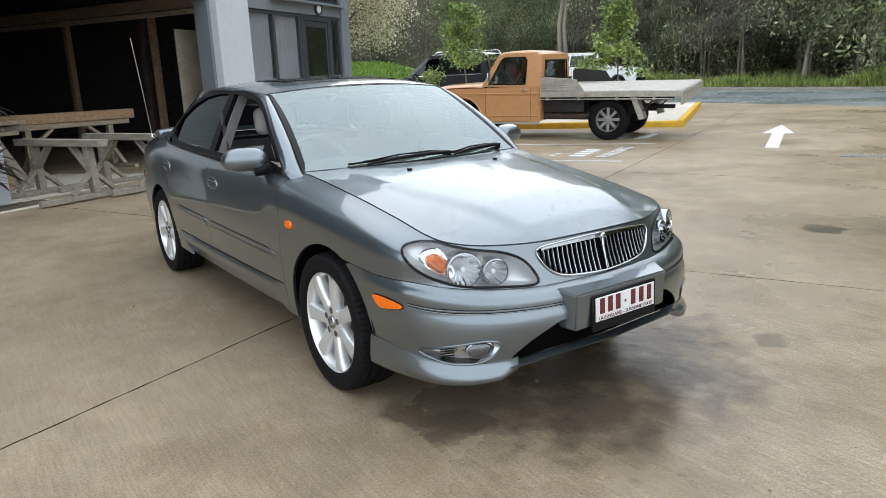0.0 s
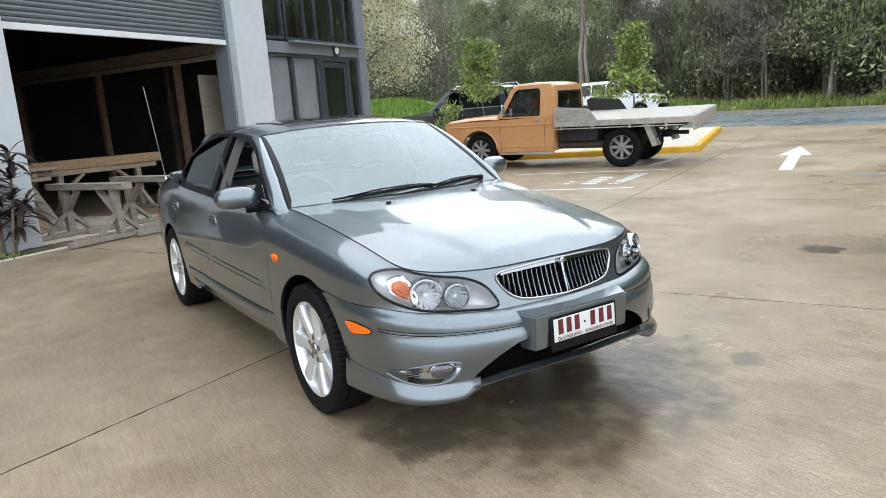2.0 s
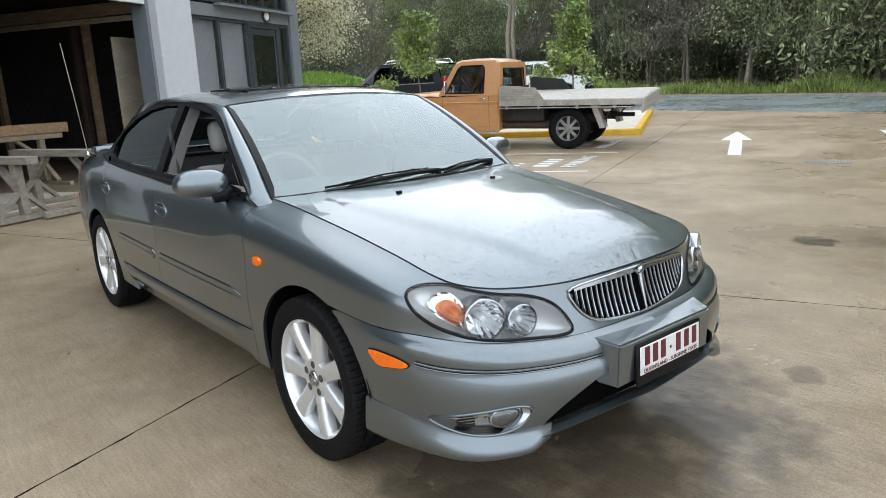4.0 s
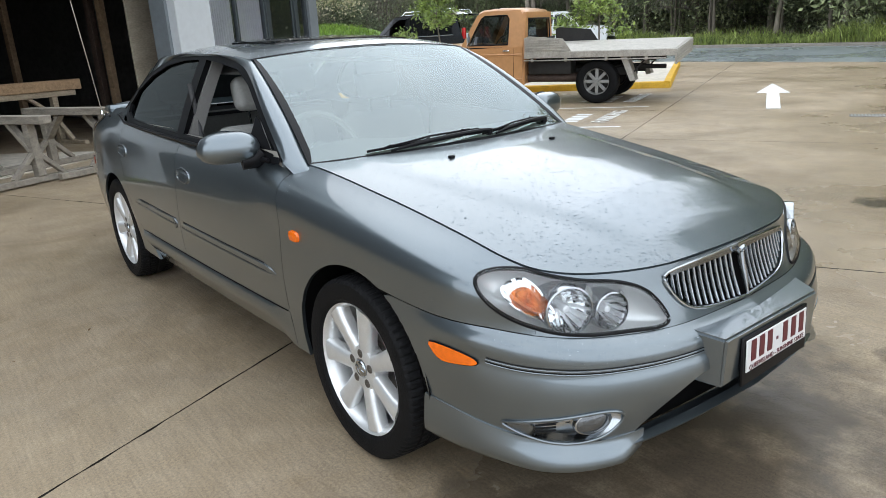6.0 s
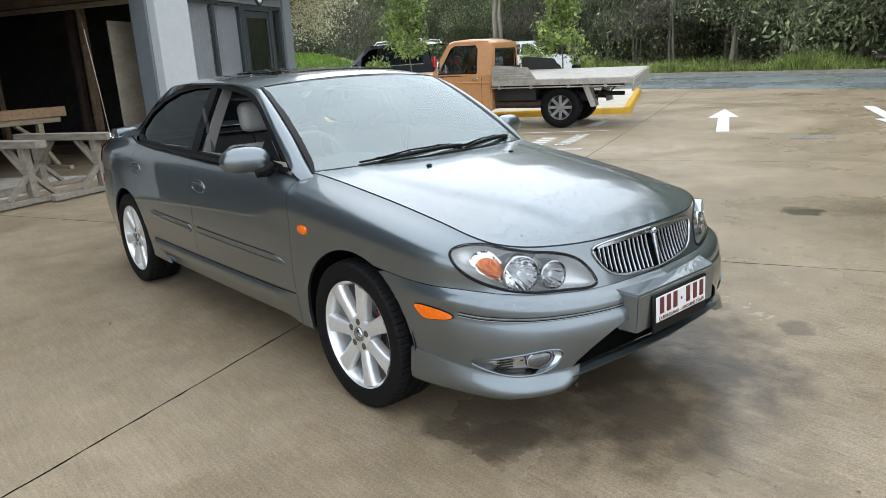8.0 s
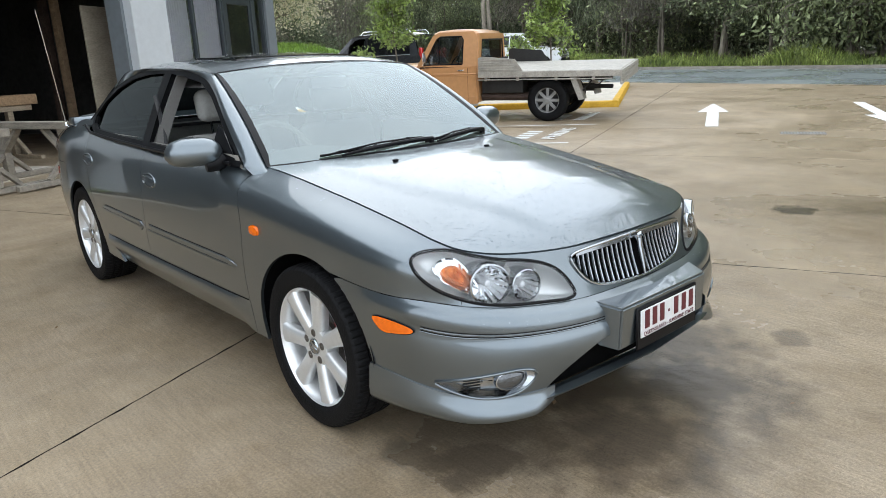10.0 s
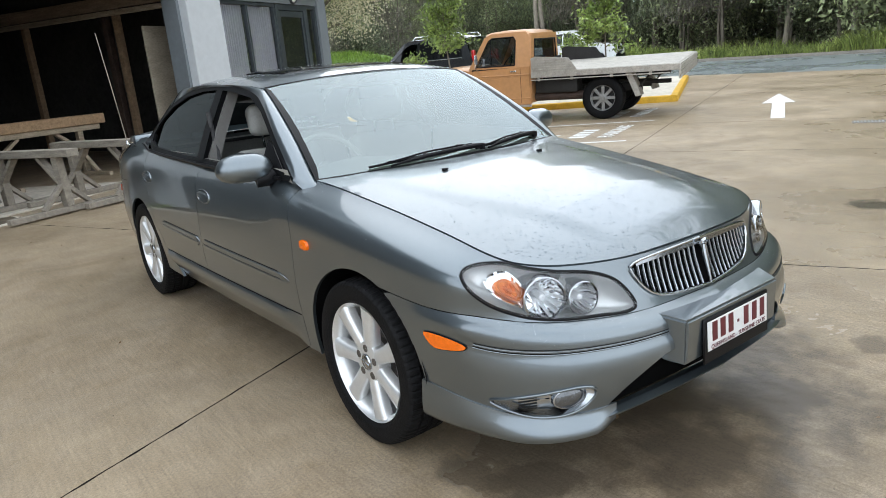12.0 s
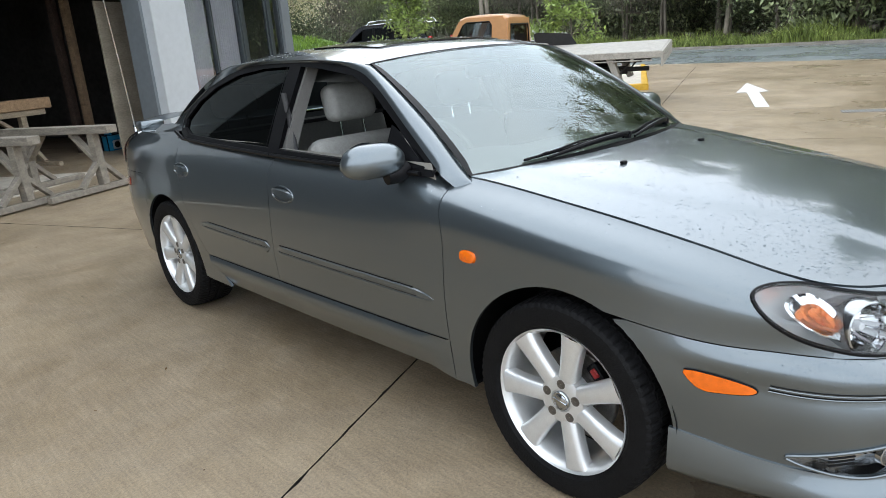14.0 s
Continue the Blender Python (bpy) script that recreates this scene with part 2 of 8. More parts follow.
# chrome darkened in colour to put a dark reflection into the grille's top bar
dark_chrome = material("chrome_dark_reflection", (0.30, 0.31, 0.32), 0.10, 1.0, scale=20, vary=0.1)
alloy = material("silver_alloy", (0.74, 0.75, 0.75), 0.34, 0.6, coat=0.4, scale=30, vary=0.05)
disc_steel = material("brake_steel", (0.20, 0.19, 0.18), 0.4, 0.9, scale=30, vary=0.3)
caliper_red = material("red_caliper", (0.28, 0.015, 0.015), 0.45, scale=30, vary=0.2)
amber = material("amber_plastic", (0.85, 0.155, 0.004), 0.22, coat=0.2, scale=60, vary=0.2)
reflector = material("lamp_reflector", (0.80, 0.81, 0.82), 0.05, 1.0, scale=25, vary=0.05)
amber_bulb = material("amber_bulb_glass", (0.62, 0.15, 0.012), 0.10, 0.55, scale=70, vary=0.45)
lamp_grey = material("lamp_housing", (0.66, 0.67, 0.67), 0.28, 0.45, scale=30, vary=0.1)
lamp_satin = material("lamp_satin_plastic", (0.50, 0.50, 0.49), 0.42, 0.2, scale=30, vary=0.08)
lamp_white = material("lamp_bulb_glass", (0.85, 0.86, 0.88), 0.08, 0.2, scale=40, vary=0.05)
plate_white = material("plate_white", (0.66, 0.66, 0.65), 0.35, scale=60, vary=0.05)
maroon = material("plate_maroon", (0.10, 0.012, 0.018), 0.4, scale=60, vary=0.1)
cabin_grey = material("beige_grey_trim", (0.36, 0.35, 0.32), 0.85, scale=35, vary=0.1, bump=0.1, bump_scale=300)
seat_cloth = material("grey_seat_cloth", (0.36, 0.36, 0.34), 0.95, scale=60, vary=0.14, bump=0.2, bump_scale=400)
lining_grey = material("grey_pillar_trim", (0.17, 0.165, 0.155), 0.85, scale=35, vary=0.1)
cabin_dark = material("dark_cabin_trim", (0.05, 0.05, 0.052), 0.8, scale=40, vary=0.2)
red_lens = material("red_lens", (0.42, 0.012, 0.012), 0.14, coat=0.6, scale=50, vary=0.1)

# ---- the sedan: y runs from its nose (minus) to its tail, x across, front axle at y = 0 ----
PLAN = [(0, -0.955), (0.32, -0.935), (0.55, -0.865), (0.69, -0.755), (0.76, -0.60), (0.80, -0.38), (0.825, 0), (0.838, 0.46),
        (0.842, 0.75), (0.845, 1.4), (0.838, 2.4), (0.825, 3.05), (0.775, 3.45), (0.64, 3.75), (0.32, 3.87), (0, 3.89)]
TOP = [(0, -0.845, 0.745), (0.30, -0.818, 0.742), (0.50, -0.742, 0.747), (0.605, -0.655, 0.760), (0.638, -0.545, 0.779), (0.646, -0.33, 0.822),
       (0.658, 0, 0.878), (0.685, 0.44, 0.94), (0.757, 0.70, 0.948), (0.775, 1.4, 0.952), (0.765, 2.4, 0.985), (0.735, 3.0, 1.0),
       (0.665, 3.4, 0.99), (0.56, 3.68, 0.975), (0.28, 3.80, 0.97), (0, 3.82, 0.97)]
LOW_Z = [0.305, 0.305, 0.275, 0.262, 0.256, 0.252, 0.250, 0.250, 0.250, 0.250, 0.250, 0.252, 0.25, 0.27, 0.28, 0.28]
LIP_Z = [0.585, 0.585, 0.597, 0.61, 0.618, 0.622, 0.66, 0.70, 0.71, 0.72, 0.73, 0.73, 0.72, 0.71, 0.70, 0.70]
SHO_Z = [0.67, 0.67, 0.675, 0.688, 0.712, 0.757, 0.815, 0.868, 0.87, 0.875, 0.895, 0.90, 0.89, 0.88, 0.87, 0.87]
LOW_IN = [0.03, 0.03, 0.03, 0.02, 0.018, 0.015, 0.02, 0.025, 0.025, 0.025, 0.025, 0.03, 0.04, 0.05, 0.05, 0.05]
LIP_IN = [0.060, 0.066, 0.068, 0.050, 0.030, 0.010, 0.004, 0.004, 0.004, 0.004, 0.004, 0.006, 0.01, 0.012, 0.012, 0.012]
SHO_IN = [0.092, 0.100, 0.104, 0.074, 0.038, 0.026, 0.023, 0.024, 0.026, 0.024, 0.024, 0.026, 0.03, 0.03, 0.03, 0.03]


def car_rails():
    n = len(PLAN)
    inward = []
    for i in range(n):
        a, b = PLAN[max(i - 1, 0)], PLAN[min(i + 1, n - 1)]
        d = Vector((b[0] - a[0], b[1] - a[1]))
        if i in (0, n - 1):
            d = Vector((1, 0)) if i == 0 else Vector((-1, 0))
        d.normalize()
        inward.append(Vector((-d.y, d.x)))
    at = lambda i, inset, z: (PLAN[i][0] + inward[i].x * inset, PLAN[i][1] + inward[i].y * inset, z)
    return [[at(i, LOW_IN[i], LOW_Z[i]) for i in range(n)], [at(i, 0, 0.475 if i < 5 else 0.50) for i in range(n)],
            [at(i, LIP_IN[i], LIP_Z[i]) for i in range(n)], [at(i, SHO_IN[i], SHO_Z[i]) for i in range(n)], TOP]


RAILS = car_rails()
T_END = len(PLAN) - 1


def weights(t, n):
    """The knots and weights of a smooth curve at t."""
    i = min(max(int(t), 0), n - 2)
    f = t - i
    f2, f3 = f * f, f * f * f
    w = [0.5 * (-f + 2 * f2 - f3), 0.5 * (2 - 5 * f2 + 3 * f3), 0.5 * (f + 4 * f2 - 3 * f3), 0.5 * (f3 - f2)]
    if i == 0:
        w[1] += 2 * w[0]
        w[2] -= w[0]
        w[0] = 0.0
    if i == n - 2:
        w[2] += 2 * w[3]
        w[1] -= w[3]
        w[3] = 0.0
    return [(min(max(i - 1 + k, 0), n - 1), w[k]) for k in range(4) if w[k]]


def skin_place(t, v):
    x = y = z = 0.0
    wt = weights(t, len(PLAN))
    for k, a in weights(v, 5):
        r = RAILS[k]
        for i, b in wt:
            c = a * b
            p = r[i]
            x += c * p[0]
            y += c * p[1]
            z += c * p[2]
    if 1.32 < v < 2.0 and t < 5.4:
        # the bumper's upper face swells out and rounds in under the lamps
        b = 0.020 * math.sin(math.pi * (v - 1.32) / 0.68) * step(5.4, 4.2, t)
        away = Vector((x, y - 0.35)).normalized()
        x, y, z = x + away.x * b * min(1.0, t), y + away.y * b, z + 0.35 * b
    return Vector((x, y, z))


def skin(t, v, out=0.0, side=1):
    """The body's outer skin: t runs round from nose to tail, v from 0 (sill) to 4 (bonnet edge, window line)."""
    q = skin_place
    p = q(t, v)
    if out:
        e = 0.02
        a = q(min(t + e, T_END), v) - q(max(t - e, 0), v)
        b = q(t, min(v + e, 4)) - q(t, max(v - e, 0))
        n = a.cross(b)
        n.normalize()
        if n.x * p.x + n.y * (p.y - 1.4) < 0:
            n = -n
        p = p + n * out
    return Vector((p.x * side, p.y, p.z))


def t_at(y, v, lo=4.0, hi=13.0):
    for _ in range(18):
        m = (lo + hi) / 2
        if skin(m, v).y < y:
            lo = m
        else:
            hi = m
    return (lo + hi) / 2


def flank(y, z, out=0.0, side=-1):
    """A place on the side of the body at y, z."""
    t, v = 8.0, 2.0
    for _ in range(5):
        p, a, b = skin_place(t, v), skin_place(t + 0.01, v), skin_place(t, v + 0.01)
        j = Matrix((((a.y - p.y) * 100, (b.y - p.y) * 100), ((a.z - p.z) * 100, (b.z - p.z) * 100)))
        d = j.inverted_safe() @ Vector((y - p.y, z - p.z))
        t, v = min(max(t + d.x, 4.2), 12.5), min(max(v + d.y, 0.05), 3.95)
    return skin(t, v, out, side)


def rear_seam(z):
    return float(np.interp(z, [0.20, 0.33, 0.42, 0.63, 0.86], [2.06, 2.17, 2.30, 2.47, 2.53]))


V_ROWS = [i * 0.1 for i in range(41)]
SEAMS = [lambda z: 0.445 + 0.03 * step(0.75, 0.95, z), lambda z: 1.545, rear_seam]
COUNTS = (88, 46, 40, 78)
ARCHES = ((0.0, 0.318, 0.362), (2.75, 0.318, 0.358))


def skin_table():
    rows = []
    for v in V_ROWS:
        stops = [0.0]
        for g in SEAMS:
            t = t_at(g(0.5), v)
            for _ in range(3):
                t = t_at(g(skin(t, v).z), v)
            stops.append(t)
        stops.append(float(T_END))
        ts = []
        for a, b, c in zip(stops, stops[1:], COUNTS):
            ts += [lerp(a, b, k / c) for k in range(c)]
        ts.append(float(T_END))
        rows.append([(t, skin(t, v)) for t in ts])
    return rows


SKIN = skin_table()
C1, C2, C3 = COUNTS[0], COUNTS[0] + COUNTS[1], COUNTS[0] + COUNTS[1] + COUNTS[2]


def inside(poly, x, y):
    hit = False
    for (x1, y1), (x2, y2) in zip(poly, poly[1:] + poly[:1]):
        if (y1 > y) != (y2 > y) and x < (x2 - x1) * (y - y1) / (y2 - y1) + x1:
            hit = not hit
    return hit


def rounded(pts, n=6):
    """A smooth closed outline through pts."""
    m = len(pts)
    out = []
    for i in range(m):
        p0, p1, p2, p3 = (np.array(pts[(i + k) % m], float) for k in (-1, 0, 1, 2))
        for k in range(n):
            f = k / n
            out.append(tuple(0.5 * (2 * p1 + (p2 - p0) * f + (2 * p0 - 5 * p1 + 4 * p2 - p3) * f * f + (3 * p1 - p0 - 3 * p2 + p3) * f**3)))
    return out


LAMP = rounded([(4.36, 3.12), (4.16, 3.62), (3.6, 3.92), (2.9, 3.9), (2.35, 3.82), (1.74, 3.68), (1.36, 3.25), (1.15, 2.5), (1.18, 2.1), (1.7, 2.07), (2.5, 2.07), (3.2, 2.16), (3.9, 2.45)])
GRILLE_HALF = [(0, 3.90), (0.5, 3.86), (0.92, 3.78), (1.08, 3.60), (1.05, 3.2), (0.93, 2.65), (0.75, 2.28), (0.42, 2.12), (0, 2.06)]
GRILLE = GRILLE_HALF + [(-a, b) for a, b in GRILLE_HALF[-2:0:-1]]
FOG = rounded([(1.95, 0.58), (2.2, 0.70), (2.9, 0.63), (3.55, 0.53), (3.86, 0.46), (3.5, 0.36), (2.8, 0.27), (2.2, 0.33)])
INTAKE_HALF = [(0, 0.10), (1.0, 0.10), (1.85, 0.12), (1.72, 0.30), (1.45, 0.52), (1.15, 0.74), (0.95, 0.88), (0.75, 0.93), (0, 0.94)]
INTAKE = INTAKE_HALF + [(-a, b) for a, b in INTAKE_HALF[-2:0:-1]]


HOLES = (LAMP, GRILLE, FOG, INTAKE)


def near_outline(poly, t, v):
    """The place on an outline in (t, v) nearest to t, v."""
    best = None
    for (t1, v1), (t2, v2) in zip(poly, poly[1:] + poly[:1]):
        dt, dv = (t2 - t1) * 2, v2 - v1
        k = ((t - t1) * 2 * dt + (v - v1) * dv) / max(dt * dt + dv * dv, 1e-9)
        k = min(max(k, 0.0), 1.0)
        q = (lerp(t1, t2, k), lerp(v1, v2, k))
        d = ((q[0] - t) * 2) ** 2 + (q[1] - v) ** 2
        if best is None or d < best[0]:
            best = (d, q)
    return best[1]


def panel(name, keep, parent, side, label="", colour=None, gap=0.0015, depth=0.014, grow=0.0):
    """One pressed panel of the skin: the cells (column, row) that keep picks, drawn in at its edge to leave a shut line."""
    bm = bmesh.new()
    vs = {}

    def vert(c, r):
        if (c, r) not in vs:
            t, p = SKIN[r][c]
            ends = step(0.445, 0.62, p.y) * step(2.42, 2.28, p.y) if grow else 0.0
            q = skin(t, V_ROWS[r], grow * ends * float(np.interp(V_ROWS[r], [0.0, 0.2, 0.42, 0.50, 0.6], [-0.9, -0.1, 0.75, 0.7, 0.1]))) if grow else p
            vs[c, r] = bm.verts.new((q.x * side, q.y, q.z))
        return vs[c, r]

    cut = set()
    holes = {}
    for r in range(len(V_ROWS) - 1):
        for c in range(len(SKIN[0]) - 1):
            corner = [SKIN[r][c], SKIN[r][c + 1], SKIN[r + 1][c + 1], SKIN[r + 1][c]]
            mid = sum((p for _, p in corner), Vector()) / 4
            tm, vm = sum(t for t, _ in corner) / 4, (V_ROWS[r] + V_ROWS[r + 1]) / 2
            if not keep(c, r, tm, vm, mid):
                continue
            arch = next(((y, z, k) for y, z, k in ARCHES if math.hypot(mid.y - y, mid.z - z) < k), None)
            if arch and abs(mid.x) > 0.6:
                cut.update(((c, r, arch), (c + 1, r, arch), (c + 1, r + 1, arch), (c, r + 1, arch)))
                continue
            hole = next((h for h in HOLES if inside(h, tm, vm)), None)
            if hole is not None:
                for cc, rr in ((c, r), (c + 1, r), (c + 1, r + 1), (c, r + 1)):
                    holes[cc, rr] = hole
                continue
            q = [vert(c, r), vert(c + 1, r), vert(c + 1, r + 1), vert(c, r + 1)]
            bm.faces.new(q if side > 0 else q[::-1])
    onarch = set()
    for c, r, (y, z, k) in cut:
        w = vs.get((c, r))
        if w is not None:
            d = math.hypot(w.co.y - y, w.co.z - z)
            w.co.y, w.co.z = y + (w.co.y - y) * k / d, z + (w.co.z - z) * k / d
            onarch.add(w)
    for (c, r), hole in holes.items():
        w = vs.get((c, r))
        if w is not None:
            t, v = near_outline(hole, SKIN[r][c][0], V_ROWS[r])
            q = skin(max(t, 0.0), v)
            w.co = (q.x * side, q.y, q.z)
            onarch.add(w)
    bm.normal_update()
    rim = [e for e in bm.edges if e.is_boundary]
    shift = {}
    for e in rim:
        for w in e.verts:
            if w not in shift and w not in onarch and abs(w.co.x) > 0.004:
                inner = [o.other_vert(w).co for o in w.link_edges if not o.is_boundary]
                if inner:
                    d = sum(inner, Vector()) / len(inner) - w.co
                    shift[w] = w.co + d.normalized() * gap
    for w, p in shift.items():
        w.co = p
    normals = {w: w.normal.copy() for e in rim for w in e.verts}
    made = bmesh.ops.extrude_edge_only(bm, edges=rim)
    new_v = [g for g in made["geom"] if isinstance(g, bmesh.types.BMVert)]
    where = {tuple(round(x, 5) for x in w.co): n for w, n in normals.items()}
    for w in new_v:
        n = where.get(tuple(round(x, 5) for x in w.co))
        if n is not None:
            w.co = w.co - n * (depth if w.co.y > -0.4 else depth * 0.8)
    bmesh.ops.recalc_face_normals(bm, faces=list(bm.faces))
    return part(name, bm, colour or paint, parent, label, smooth=50)


def patch(name, outline, parent, material, out=0.004, side=1, depth=0.0, label="", n=10, smooth=40):
    """A shape lying on the skin: an outline in (t, v), filled from its middle."""
    bm = bmesh.new()
    ct, cv = sum(p[0] for p in outline) / len(outline), sum(p[1] for p in outline) / len(outline)
    rows = [[skin(lerp(ct, t, k / n) if lerp(ct, t, k / n) > 0 else -lerp(ct, t, k / n), lerp(cv, v, k / n), out, side if lerp(ct, t, k / n) >= 0 else -side) for t, v in outline] for k in range(1, n + 1)]
    vs = grid(bm, rows, loop=True)
    hub = bm.verts.new(sum((Vector(p) for p in rows[0]), Vector()) / len(outline))
    for a, b in zip(vs[0], vs[0][1:] + vs[0][:1]):
        bm.faces.new((hub, a, b))
    bmesh.ops.recalc_face_normals(bm, faces=list(bm.faces))
    if depth:
        thicken(bm, depth)
    return part(name, bm, material, parent, label, smooth)


def rim_band(name, outline, parent, material, wide=0.008, out=0.004, side=1, label=""):
    """A round bead along an outline in (t, v)."""
    bm = bmesh.new()
    pts = [skin(abs(t), v, out, side if t >= 0 else -side) for t, v in outline]
    pts.append(pts[0])
    add_tube(bm, pts, wide, 8, cap=False)
    bmesh.ops.remove_doubles(bm, verts=list(bm.verts), dist=1e-5)
    return part(name, bm, material, parent, label)


CAR_AT = pose(-0.03, 0, 0)
sedan = thing("sedan", "grey metallic four-door sedan wet with rain, on the concrete", "car", at=CAR_AT)

R_LIP, R_SILL = 20, 6


def door_foot(c):
    """Where column c of the skin meets the foot of the doors."""
    return SKIN[R_SILL][c][0], V_ROWS[R_SILL]


for s in (-1, 1):
    panel("fender", lambda c, r, t, v, m: c < C1 and ((r >= R_LIP and t > 3.3) or m.y > -0.1), sedan, s)
    panel("front_door", lambda c, r, t, v, m: C1 <= c < C2 and r >= R_SILL, sedan, s, "front door with its window wound down" if s < 0 else "")
    panel("rear_door", lambda c, r, t, v, m: C2 <= c < C3 and r >= R_SILL, sedan, s)
    panel("side_skirt", lambda c, r, t, v, m: C1 <= c < C3 and r < R_SILL, sedan, s, "sculpted side skirt", gap=0.0025, depth=0.030, grow=0.026)
    bm = bmesh.new()
    add_tube(bm, [skin(*door_foot(c), 0.0015, s) for c in range(C1 + 1, C3 - 1, 3)], 0.0020, 6)
    part("sill_seal", bm, trim_black, sedan)
    panel("quarter_panel", lambda c, r, t, v, m: c >= C3 and not (m.y > 3.05 and r < 22), sedan, s)
    panel("nose_panel", lambda c, r, t, v, m: r >= R_LIP and t <= 3.3, sedan, s, gap=0.0005)
    panel("front_bumper", lambda c, r, t, v, m: r < R_LIP and m.y <= -0.1, sedan, s)
    panel("rear_bumper", lambda c, r, t, v, m: c >= C3 and m.y > 3.05 and r < 22, sedan, s)

# near-black sheets painting the shade behind the shut lines, and wheel wells
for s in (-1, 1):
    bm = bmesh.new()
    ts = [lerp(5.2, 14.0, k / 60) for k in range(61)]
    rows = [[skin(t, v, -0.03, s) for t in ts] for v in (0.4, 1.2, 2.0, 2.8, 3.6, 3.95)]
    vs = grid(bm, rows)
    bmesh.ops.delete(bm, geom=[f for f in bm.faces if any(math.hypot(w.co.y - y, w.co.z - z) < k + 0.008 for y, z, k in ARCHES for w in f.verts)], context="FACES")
    part("gap_shade_sheet", bm, gap_black, sedan)
    for y, z, k in ARCHES:
        bm = bmesh.new()
        ring = []
        for a in range(-20, 201, 10):
            c, d = math.cos(radians(a)), math.sin(radians(a))
            edge = abs(flank(y + (k + 0.012) * c, z + (k + 0.012) * d, -0.016, 1).x)
            ring.append([(s * x, y + (k + 0.012) * c, max(z + (k + 0.012) * d, 0.258)) for x in (max(0.80, edge), 0.62, 0.50)] + [(s * 0.50, y, z)])
        grid(bm, ring)
        part("wheel_well", bm, trim_black, sedan)


# bonnet, cowl, roof and glass
def hood_z(y):
    return float(np.interp(y, [-0.845, -0.74, -0.5, -0.2, 0.1, 0.4], [0.745, 0.800, 0.864, 0.910, 0.938, 0.947]))


def bonnet_at(f, a):
    t = lerp(0.98, 6.97, f)
    e = Vector(spline(TOP, t)) if f < 1 else Vector(TOP[7])
    yc = lerp(-0.840, 0.31, f)
    b = abs(a)
    zc = hood_z(yc)
    y = lerp(yc, e.y, b**2.2)
    z = lerp(zc, e.z + 0.002, b ** (2.6 - 0.5 * f))
    x = a * (e.x - 0.0004)
    ridge = lerp(0.30, 0.54, f)
    z += 0.010 * (1 - step(ridge - 0.05, ridge + 0.035, abs(x))) * step(0.0, 0.25, f) * (1 - 0.6 * f)
    return Vector((x, y + 0.001 * (1 - f), z + 0.003))


bm = bmesh.new()
grid(bm, [[bonnet_at(i / 44, a / 40) for a in range(-40, 41)] for i in range(45)])
bmesh.ops.recalc_face_normals(bm, faces=list(bm.faces))
if sum(f.normal.z for f in bm.faces) < 0:
    bmesh.ops.reverse_faces(bm, faces=list(bm.faces))
thicken(bm, 0.012)
bonnet = part("bonnet", bm, paint, sedan, "long bonnet with rain beads and two raised creases", smooth=60)
# near-black sheet in place of the shaded engine bay
bm = bmesh.new()
grid(bm, [[(x, y, z) for x in (-0.66, 0.66)] for y, z in ((-0.55, 0.70), (0.3, 0.80))])
part("engine_bay_shade_sheet", bm, gap_black, sedan)


def ws_base(a):
    return Vector((a * 0.690, lerp(0.345, 0.44, a * a), lerp(0.945, 0.945, a * a) - 0.004))


def ws_top(a):
    return Vector((a * 0.582, lerp(0.985, 1.055, a * a), lerp(1.352, 1.318, a * a)))


def ws_at(f, a, out=0.0):
    p = ws_base(a).lerp(ws_top(a), f)
    bow = 4 * f * (1 - f) * 0.022
    return p + Vector((0, -0.55, 0.83)) * (bow + out)


bm = bmesh.new()
grid(bm, [[ws_at(i / 14, a / 16) for a in range(-16, 17)] for i in range(15)])
ws = part("windscreen", bm, clear_glass, sedan, "windscreen beaded with rain, reflecting the sky")
ws.visible_shadow = False
bm = bmesh.new()
rows = [ws_at(0.0, a / 16, 0.004) for a in range(-16, 17)] + [ws_at(i / 14, 1, 0.004) for i in range(1, 15)] + [ws_at(1, -a / 16, 0.004) for a in range(-15, 17)] + [ws_at(1 - i / 14, -1, 0.004) for i in range(1, 14)]
mid = ws_at(0.5, 0)
band = []
for k, p in enumerate(rows):
    wide = 0.032 if 33 <= k < 47 or k >= 79 else 0.011 if k >= 47 else 0.018
    band.append([p, p + (mid - p).normalized() * wide - Vector((0, -0.55, 0.83)) * 0.001])
band.append(band[0])
grid(bm, band)
part("windscreen_seal", bm, trim_black, sedan)
# cowl under the wipers
bm = bmesh.new()
cowl = []
for a in range(-16, 17):
    p = ws_base(a / 16)
    h = bonnet_at(1.0, a / 16)
    cowl.append([Vector((h.x, h.y - 0.03, h.z - 0.022)), Vector((p.x, (p.y + h.y) / 2, p.z - 0.014)), p + Vector((0, 0.02, 0.006))])
grid(bm, cowl)
part("cowl", bm, trim_black, sedan)

ROOF_X = [0.592, 0.602, 0.606, 0.604, 0.592, 0.575]
ROOF_Y = [1.055, 1.25, 1.50, 1.80, 2.10, 2.32]
ROOF_ZE = [1.318, 1.338, 1.350, 1.352, 1.345, 1.328]
ROOF_ZC = [1.352, 1.375, 1.392, 1.396, 1.386, 1.362]


def roof_at(f, a):
    k = f * 5
    x, ye, ze, zc = (float(spline([[q] for q in L], k)[0]) for L in (ROOF_X, ROOF_Y, ROOF_ZE, ROOF_ZC))
    y = ye - (0.07 * (1 - f) - 0.07 * f) * (1 - a * a)
    roll = 0.011 * (1 - max(0.0, 1 - f / 0.10) ** 2) * (1 - max(0.0, f - 0.85) / 0.15) * (1 - a ** 4)
    return Vector((a * x, y, lerp(zc, ze, abs(a) ** 2.4) + roll))


